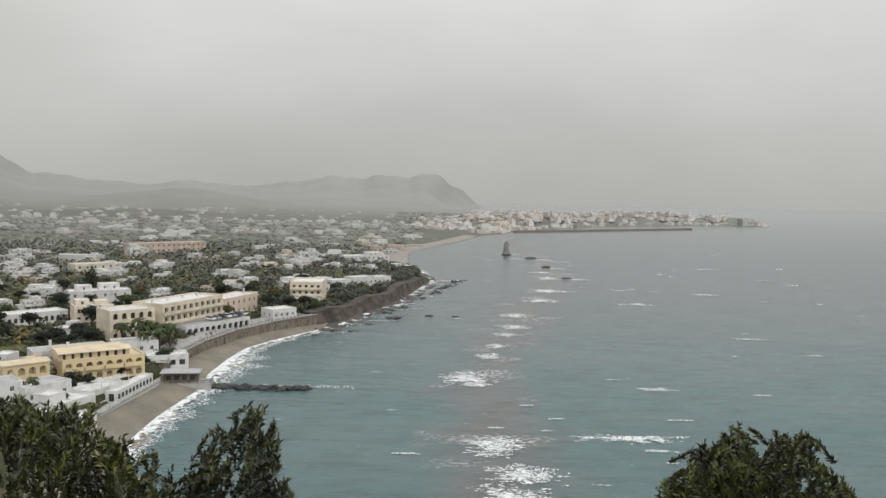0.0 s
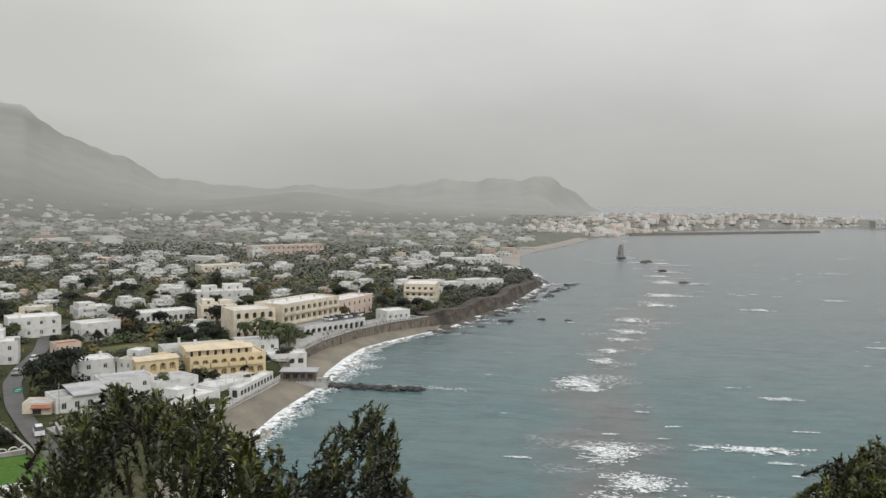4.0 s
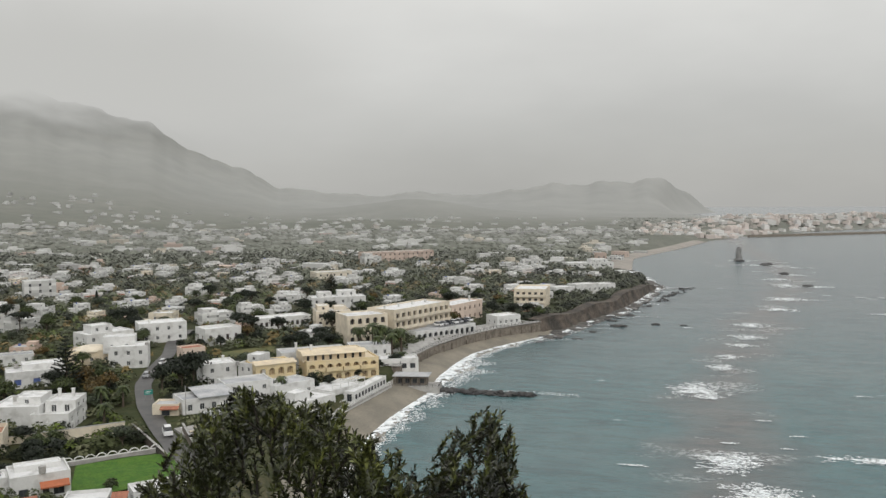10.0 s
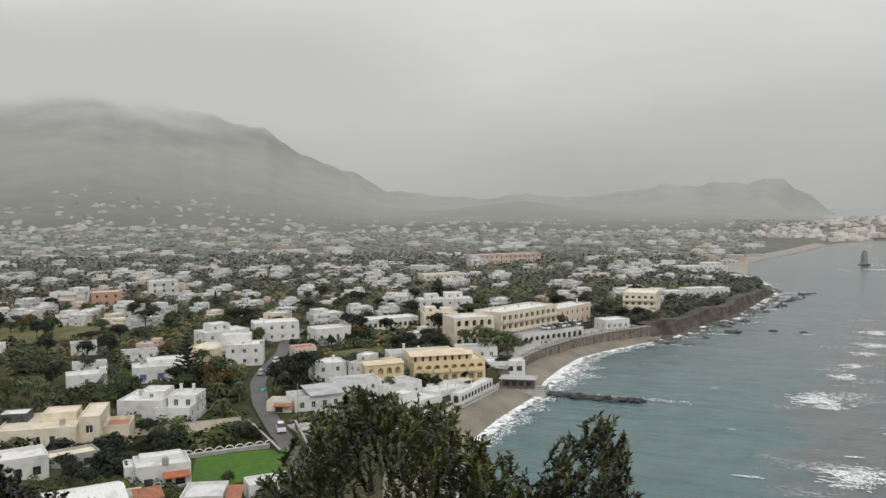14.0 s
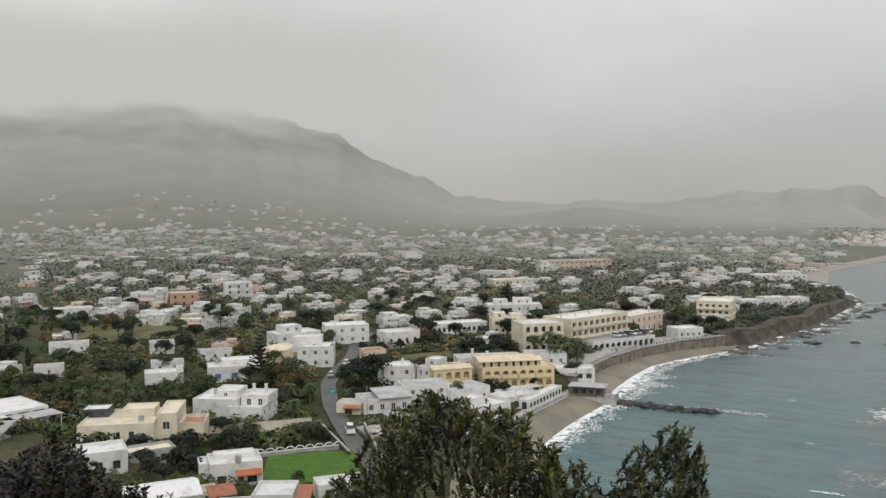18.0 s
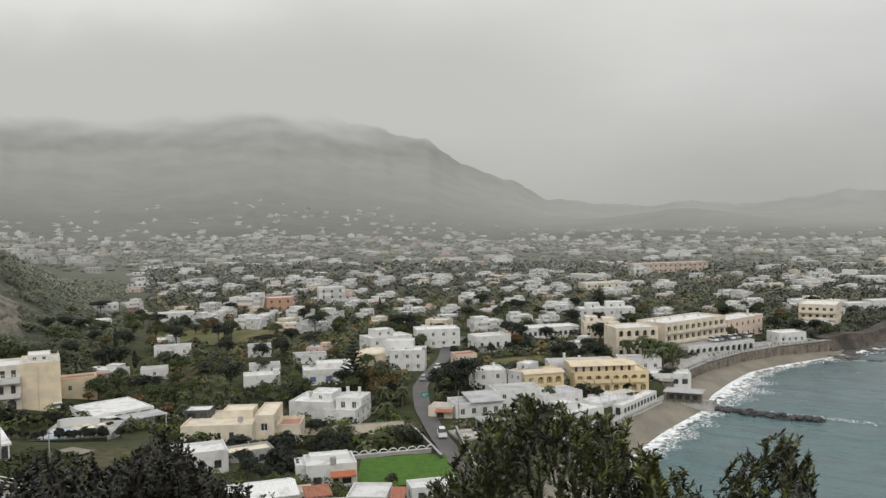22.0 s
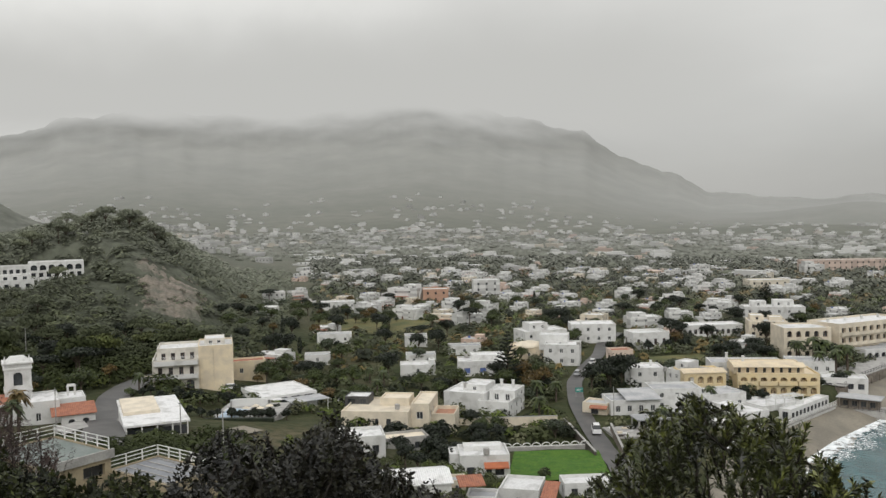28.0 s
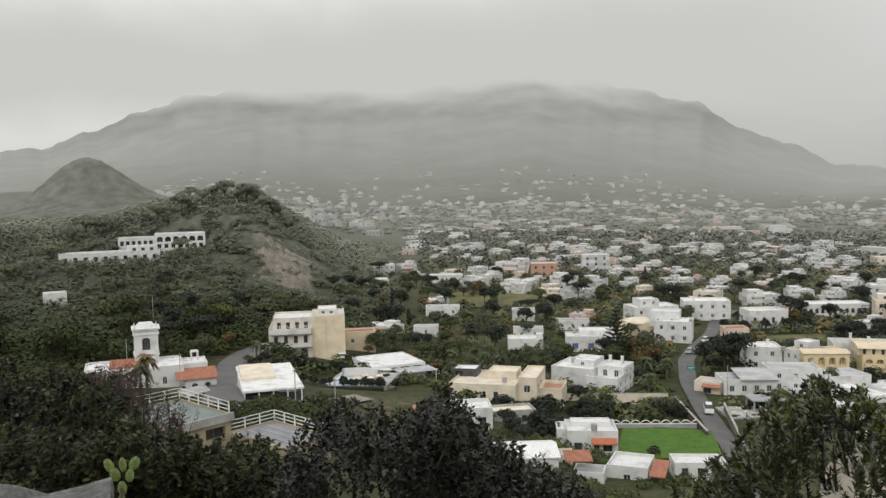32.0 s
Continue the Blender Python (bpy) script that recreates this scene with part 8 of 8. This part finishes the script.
def bush(name, label, category, outline, r_range, n, seed, leaf, tip_leaf, length, width, per=34, along=0.4, thick=2.6, wide=55, pale=0.15, rise=0.0, lone=()):
    """A shrub whose shoots end along and below a line of (bearing, elevation); lone: single taller shoots."""
    r = np.random.default_rng(seed)
    az_o, el_o = zip(*sorted(outline))
    heads = r.uniform(az_o[0], az_o[-1], max(8, int((az_o[-1] - az_o[0]) * 3.0)))
    lift_ = r.normal(0, 0.65, len(heads))
    pick_ = r.integers(0, len(heads), n)
    az_ = heads[pick_] + r.normal(0, 0.55, n)
    el = np.interp(az_, az_o, el_o) - np.abs(r.gamma(1.3, thick, n)) * 0.75 + lift_[pick_] - 0.5
    rr = r.uniform(*r_range, n)
    for q in lone:
        k = q[3]
        az_ = np.concatenate([az_, q[0] + r.normal(0, 0.35, k)])
        el = np.concatenate([el, q[1] - np.abs(r.normal(0, q[2], k))])
        rr = np.concatenate([rr, np.full(k, sum(r_range) / 2) + r.normal(0, 0.15, k)])
    x_, y_ = -rr * np.sin(np.radians(az_)), rr * np.cos(np.radians(az_))
    z_ = EYE + rr * np.tan(np.radians(el))
    tips = np.stack([x_, y_, z_], -1)
    mid = tips.mean(0)
    dirs = np.stack([(x_ - mid[0]) * 0.18, (y_ - mid[1]) * 0.18, np.ones_like(x_)], -1) + 0.42 * r.normal(size=tips.shape)
    dirs[:, 2] = np.maximum(dirs[:, 2], 0.45)
    dirs /= np.linalg.norm(dirs, axis=1, keepdims=True)
    g = zat(mid[0], mid[1])
    ob = empty(name, mid[0], mid[1], g, 0, label, category)
    org = np.array([mid[0], mid[1], g])
    s = Shape()
    crown = (tips - org).mean(0)
    for i in range(5):
        lean_ = np.array([0.35 * math.cos(i * 1.3), 0.35 * math.sin(i * 1.3), 0.0])
        s.tube([(lean_[0] * 0.3, lean_[1] * 0.3, -0.3), tuple(crown * 0.5 + lean_ * 0.6), tuple(crown * 0.85 + lean_)], [0.06, 0.045, 0.02], 5)
    for t_, d_ in zip(tips[::3], dirs[::3]):
        b = t_ - d_ * (along * 0.5)
        root = t_ - d_ * (along * 0.95)
        s.tube([tuple(root - org), tuple(b - org), tuple(t_ - org)], [0.011, 0.008, 0.003], 4)
    child("woody_growth", s.mesh("woody_growth", DARK_BARK), ob)
    q = leaf_cloud(r, tips - org, dirs, per, along, length, width, wide=wide)
    child("foliage", leaves_mesh("foliage", q, leaf), ob)
    high = el > np.interp(az_, az_o, el_o) - thick * 1.2
    pick = np.nonzero(high & (r.random(len(el)) < pale))[0]
    if len(pick):
        q = leaf_cloud(r, (tips - org)[pick], dirs[pick], max(8, per // 2), along * 0.5, length, width, wide=wide - 15)
        child("young_leaves", leaves_mesh("young_leaves", q, tip_leaf), ob, label="paler young leaves at the tips")
    return ob


bush("olive_shrub", "wind-tossed olive-green shrub with narrow leaves below the lookout", "shrub",
     [(37, -18.4), (35.5, -17.0), (33.6, -15.6), (32, -13.8), (30.5, -12.8), (28.5, -12.4), (26.6, -12.9), (25, -13.6), (23, -14.2), (21, -15.2), (19.6, -16.7), (18.2, -17.8), (17, -17.3), (15.5, -17.2), (14, -16.8), (12.5, -16.6), (11, -17.0), (10.2, -18.2), (9.3, -19.8)],
     (5.4, 8.4), 900, 51, LEAF_NEAR, LEAF_NEAR_PALE, 0.066, 0.016, 58, 0.30, 2.8, 42, 0.34,
     lone=((29.0, -12.0, 1.2, 20), (12.6, -14.0, 1.8, 26), (14.6, -15.3, 1.4, 14), (24.5, -13.2, 1.2, 12), (20.6, -15.0, 1.2, 8), (31.6, -13.6, 1.0, 10), (26.6, -12.6, 1.0, 10), (11.2, -15.0, 1.0, 10)))
bush("leathery_shrub", "dark shrub with broad leathery leaves on the slope", "shrub",
     [(64, -18.4), (63.2, -16.4), (62.2, -15.0), (61, -14.1), (59, -13.7), (56.5, -13.9), (54, -13.7), (52.4, -14.0), (50.2, -15.2), (48, -16.9), (46, -17.9), (42.5, -19.2), (40, -20.8)],
     (6.5, 9.5), 2100, 52, LEAF_NEAR_DARK, LEAF_NEAR, 0.052, 0.026, 32, 0.26, 3.4, 62, 0.10,
     lone=((53.4, -13.6, 0.7, 12), (57.0, -13.8, 0.7, 12), (48.0, -16.6, 0.9, 10), (60.5, -14.2, 0.7, 10)))
bush("olive_shrub", "rounded olive-green shrub at the cliff edge", "shrub",
     [(-14.2, -19.5), (-16, -17.8), (-18, -16.0), (-19, -15.1), (-21, -15.0), (-23.5, -14.8), (-25, -16.2), (-27.5, -17.4), (-31, -18)],
     (5.0, 7.0), 1000, 53, LEAF_NEAR, LEAF_NEAR_PALE, 0.050, 0.013, 50, 0.20, 2.2, 42, 0.5,
     lone=((-23.6, -14.4, 0.8, 16), (-19.3, -14.8, 0.8, 16)))
bush("hillside_shrub", "tangled green shrubs with pale stems on the slope", "shrub",
     [(90, -8), (80, -9.3), (77, -9.6), (75.5, -10.2), (74, -11.0), (72.5, -12.5), (71, -14)], (13, 22), 1500, 54, LEAF_SLOPE, LEAF_NEAR, 0.11, 0.045, 40, 0.5, 3.0, 60, 0.3)
bush("dry_shrub", "reddish-brown leafless thicket below the church", "shrub",
     [(76.5, -11.3), (75, -10.8), (73, -10.7), (71.5, -11.2), (70.4, -12.0), (69.4, -12.9), (68.6, -14.0)], (18, 26), 760, 55, LEAF_DRY, LEAF_DRY, 0.10, 0.013, 40, 0.7, 1.6, 60, 0.2)
bush("hillside_shrub", "green bramble in front of the terraced house", "shrub",
     [(80, -13.2), (76, -13.6), (73, -14.0), (71, -14.2), (69.5, -14.8), (68, -15.7), (66.5, -15.9), (65, -16.3), (63.5, -16.6), (62, -17.2), (60, -18.4)], (9, 14), 1500, 56, LEAF_SLOPE, LEAF_NEAR, 0.085, 0.036, 36, 0.36, 2.8, 60, 0.25)

# prickly pear at the edge of the slope
CACTUS = leafmat("pale_green_cactus", (0.13, 0.17, 0.055), (0.075, 0.105, 0.035), 0.5, 0.2, 0.1)
cx_, cy_, cz_ = -7.53, 2.25, 52.62
pear = empty("prickly_pear", cx_, cy_, cz_ - 0.38, 0, "pale green prickly pear with flat oval pads", "cactus")
rp = random.Random(7)
pads = [(0, 0, 0.55, 0.0), (0.10, 0.12, 0.80, 0.5), (-0.08, -0.10, 0.82, -0.4), (0.02, 0.02, 1.02, 0.1), (0.16, 0.20, 1.04, 0.7), (-0.16, -0.18, 1.0, -0.7), (0.0, -0.02, 0.3, 0.2)]
for px, py, pz, lean in pads:
    sp = Shape()
    ring_ = [[(0.10 * q * math.cos(a), 0.022 * math.sin(math.pi * q * 0.5 + math.pi / 2) * sg, 0.145 * q * math.sin(a)) for a in [math.tau * i / 14 for i in range(14)]] for sg in (1, -1) for q in (1.0, 0.85, 0.5, 0.08)]
    for lo, hi in ((ring_[k], ring_[k + 1]) for k in (0, 1, 2, 4, 5, 6)):
        for i in range(14):
            sp.face([lo[i], lo[(i + 1) % 14], hi[(i + 1) % 14], hi[i]])
    ob = child("pad", sp.mesh("pad", CACTUS, True), pear, (px, py, pz), 55 + rp.uniform(-30, 30))
    ob.matrix_basis = ob.matrix_basis @ pose(0, 0, 0, 0, math.degrees(lean) * 0.7, 0)
pear.scale = (0.44, 0.44, 0.44)
child("stem", Shape().tube([(0, 0, -2.6), (0, 0, 0.3), (0, 0, 0.55)], [0.06, 0.05, 0.04], 7).mesh("stem", BARK), pear)

# grey stone ledge at the lookout
bm = bmesh.new()
bmesh.ops.create_cube(bm, size=1.0)
bmesh.ops.subdivide_edges(bm, edges=bm.edges[:], cuts=11, use_grid_fill=True)
for v in bm.verts:
    v.co = Vector((v.co.x * 2.4, v.co.y * 1.5, v.co.z * 0.9))
    v.co += Vector((noise.noise(v.co * 1.7), noise.noise(v.co * 1.7 + Vector((9, 0, 0))), noise.noise(v.co * 2.3 + Vector((0, 9, 0))))) * 0.16 + Vector((0, 0, noise.noise(v.co * 7.0) * 0.05))
me = bpy.data.meshes.new("stone_ledge")
bm.to_mesh(me)
bm.free()
me.materials.append(mat("weathered_grey_stone", (0.13, 0.13, 0.125), 0.8, (0.045, 0.045, 0.04), 5.0, 22, 1.0, spread=0.35))
ledge = new("stone_ledge", me)
ledge.matrix_basis = pose(-6.2, 0.36, 52.66, 0, 12, 76)
tagged(ledge, "rough grey stone ledge at the edge of the lookout", "rock")

# ---- low cloud that hides the mountain's top ----
def cloud_material():
    m = bpy.data.materials.new("low_cloud")
    m.use_nodes = True
    t = m.node_tree
    t.nodes.clear()
    out = t.nodes.new("ShaderNodeOutputMaterial")
    mix = t.nodes.new("ShaderNodeMixShader")
    clear = t.nodes.new("ShaderNodeBsdfTransparent")
    glow = t.nodes.new("ShaderNodeEmission")
    glow.inputs["Color"].default_value = (0.545, 0.545, 0.525, 1)
    geo = t.nodes.new("ShaderNodeNewGeometry")
    xyz = t.nodes.new("ShaderNodeSeparateXYZ")
    n = t.nodes.new("ShaderNodeTexNoise")
    n.inputs["Scale"].default_value, n.inputs["Detail"].default_value = 0.0028, 5
    up = t.nodes.new("ShaderNodeMapRange")
    up.interpolation_type = "SMOOTHSTEP"
    up.inputs["From Min"].default_value, up.inputs["From Max"].default_value = 222, 398
    add = t.nodes.new("ShaderNodeMath")
    add.operation = "MULTIPLY_ADD"
    add.inputs[1].default_value = 190
    t.links.new(geo.outputs["Position"], xyz.inputs[0])
    t.links.new(geo.outputs["Position"], n.inputs["Vector"])
    shift = t.nodes.new("ShaderNodeMath")
    shift.operation = "SUBTRACT"
    shift.inputs[1].default_value = 0.5
    t.links.new(n.outputs["Fac"], shift.inputs[0])
    t.links.new(shift.outputs[0], add.inputs[0])
    t.links.new(xyz.outputs["Z"], add.inputs[2])
    t.links.new(add.outputs[0], up.inputs["Value"])
    top = t.nodes.new("ShaderNodeMapRange")
    top.interpolation_type = "SMOOTHSTEP"
    for k, v in (("From Min", 520), ("From Max", 900), ("To Min", 1.0), ("To Max", 0.0)):
        top.inputs[k].default_value = v
    t.links.new(add.outputs[0], top.inputs["Value"])
    side = t.nodes.new("ShaderNodeMapRange")
    side.interpolation_type = "SMOOTHSTEP"
    for k, v in (("From Min", -850), ("From Max", -1700)):
        side.inputs[k].default_value = v
    t.links.new(xyz.outputs["X"], side.inputs["Value"])
    both, all_ = t.nodes.new("ShaderNodeMath"), t.nodes.new("ShaderNodeMath")
    both.operation = all_.operation = "MULTIPLY"
    t.links.new(up.outputs[0], both.inputs[0])
    t.links.new(top.outputs[0], both.inputs[1])
    t.links.new(both.outputs[0], all_.inputs[0])
    t.links.new(side.outputs[0], all_.inputs[1])
    t.links.new(all_.outputs[0], mix.inputs[0])
    t.links.new(clear.outputs[0], mix.inputs[1])
    t.links.new(glow.outputs[0], mix.inputs[2])
    t.links.new(mix.outputs[0], out.inputs[0])
    return m


CLOUD = cloud_material()
ca = np.radians(np.linspace(12, 92, 110))
cs = np.linspace(0, 1, 26)
A, S = np.meshgrid(ca, cs, indexing="ij")
Rc = 2350 + 690 * np.clip(S / 0.7, 0, 1)
CX, CY = -Rc * np.sin(A), Rc * np.cos(A)
Zc = height(CX, CY) + 14 + 40 * S
Zc = Zc + (1000 - Zc) * np.clip((S - 0.7) / 0.3, 0, 1)
cloud = new("backdrop_cloud", grid_mesh("backdrop_cloud", CX, CY, Zc, CLOUD))
tagged(cloud, "low grey cloud lying on the mountain top", "cloud", kind="structure")

# ---- cars, poles and small things ----
def car_meshes(long, wide, tall, paint):
    b = Shape().box(0, 0, 0.32, long, wide, tall * 0.56, 0.06)
    c = Shape().box(long * 0.18, 0.09, tall * 0.56, long * 0.86, wide - 0.09, tall - 0.08, 0.22)
    r = Shape().box(long * 0.30, 0.28, tall - 0.08, long * 0.76, wide - 0.28, tall, 0.05)
    w = Shape()
    n = 12
    for side in (0.0, 0.2):
        w.v += [(0.32 * math.cos(math.tau * i / n), side, 0.32 * math.sin(math.tau * i / n)) for i in range(n)]
    w.f += [(i, (i + 1) % n, n + (i + 1) % n, n + i) for i in range(n)] + [tuple(range(n)), tuple(range(n, 2 * n))]
    return b.mesh("body", paint), c.mesh("cabin", PANE), r.mesh("roof", paint), w.mesh("wheel", RUBBER)


def make_car(x, y, turn, paint, label, long=4.2, wide=1.75, tall=1.5, lift=0.4, z=None):
    key = ("car", paint.name, long)
    if key not in SHARED:
        SHARED[key] = car_meshes(long, wide, tall, paint)
    body, cabin, roof, wheel = SHARED[key]
    ob = empty("car" if tall < 1.8 else "van", x, y, zat(x, y) + lift if z is None else z, turn, label, "car" if tall < 1.8 else "van", "parked cars" if tall < 1.8 else "")
    child("body", body, ob)
    child("cabin", cabin, ob, label="dark glazed cabin")
    child("roof", roof, ob)
    for wx in (0.75, long - 0.8):
        for wy in (0.02, wide - 0.22):
            child("wheel", wheel, ob, (wx, wy, 0.32))
    return ob


make_car(-104.8, 158.2, -52, CAR_WHITE, "white van driving along the wet road", 4.6, 1.9, 2.0)
make_car(-139.5, 205.0, 115, CAR_GREY, "silver car parked beside the road")
make_car(-146.0, 222.5, 112, CAR_WHITE, "white car parked beside the road")
for k in range(7):
    make_car(-80.5 + 1.35 * k, 303.0 + 2.3 * k, 150, (CAR_WHITE, CAR_GREY, CAR_DARK)[k % 3], "parked car on the deck over the arcade", z=8.2)
make_car(-186.5, 116.0, 60, CAR_WHITE, "white car parked below the cream hotel")
for x, y, h in ((-150.5, 60.5, 8), (-118, 66, 7), (-111, 69, 7), (-183, 62, 9), (-128, 205, 8), (-107.5, 172, 7), (-232, 132, 9), (-255, 95, 9)):
    p = empty("utility_pole", x, y, zat(x, y), 0, "thin grey utility pole with a crossarm", "pole", "utility poles")
    child("post", Shape().tube([(0, 0, -1), (0, 0, h)], [0.11, 0.07], 6).mesh("post", CONCRETE), p)
    child("crossarm", Shape().box(-0.6, -0.05, h - 0.5, 0.6, 0.05, h - 0.4).mesh("crossarm", DARK), p)
sign = empty("road_sign", -124.0, 182.0, zat(-124, 182), 40, "teal sign board on two posts at the road", "sign")
child("board", Shape().box(-1.0, 0, 1.6, 1.0, 0.06, 2.8).mesh("board", TEAL), sign)
child("bar", Shape().box(-0.7, -0.012, 2.3, 0.7, -0.002, 2.42).mesh("bar", FRAME), sign)
child("bar", Shape().box(-0.7, -0.012, 1.95, 0.3, -0.002, 2.07).mesh("bar", FRAME), sign)
for px in (-0.85, 0.75):
    child("post", Shape().box(px, 0.06, -0.5, px + 0.1, 0.16, 2.8).mesh("post", CONCRETE), sign)

# tanks and aerials on the roofs of the larger houses
TANK = Shape().tube([(0, 0, 0), (0, 0, 0.05), (0, 0, 1.1), (0, 0, 1.2)], [0.5, 0.55, 0.55, 0.3], 12).mesh("water_tank", CONCRETE)
for k, (x, y, z) in enumerate(((-140, 156, 11.1), (-131, 124, 12.8), (-96, 112, 12.2), (-112, 205, 10.9), (-170, 190, 10.6), (-150, 220, 12.2))):
    t_ = new("water_tank", TANK)
    t_.matrix_basis = pose(x, y, z)
    tagged(t_, "small grey water tank on a flat roof", "tank", "roof tanks")

# parasol and white canopy on the beach terrace
cnp = empty("canopy", -78.5, 166.0, 2.0, 55, "white hipped canopy over the beach path", "canopy")
child("cover", Shape().box(0, 0, 2.4, 6, 5, 3.5, 2.2).mesh("cover", WHITE_ROOF), cnp)
for px, py in ((0.2, 0.2), (5.7, 0.2), (0.2, 4.7), (5.7, 4.7)):
    child("post", Shape().box(px, py, -1.5, px + 0.12, py + 0.12, 2.4).mesh("post", FRAME), cnp)
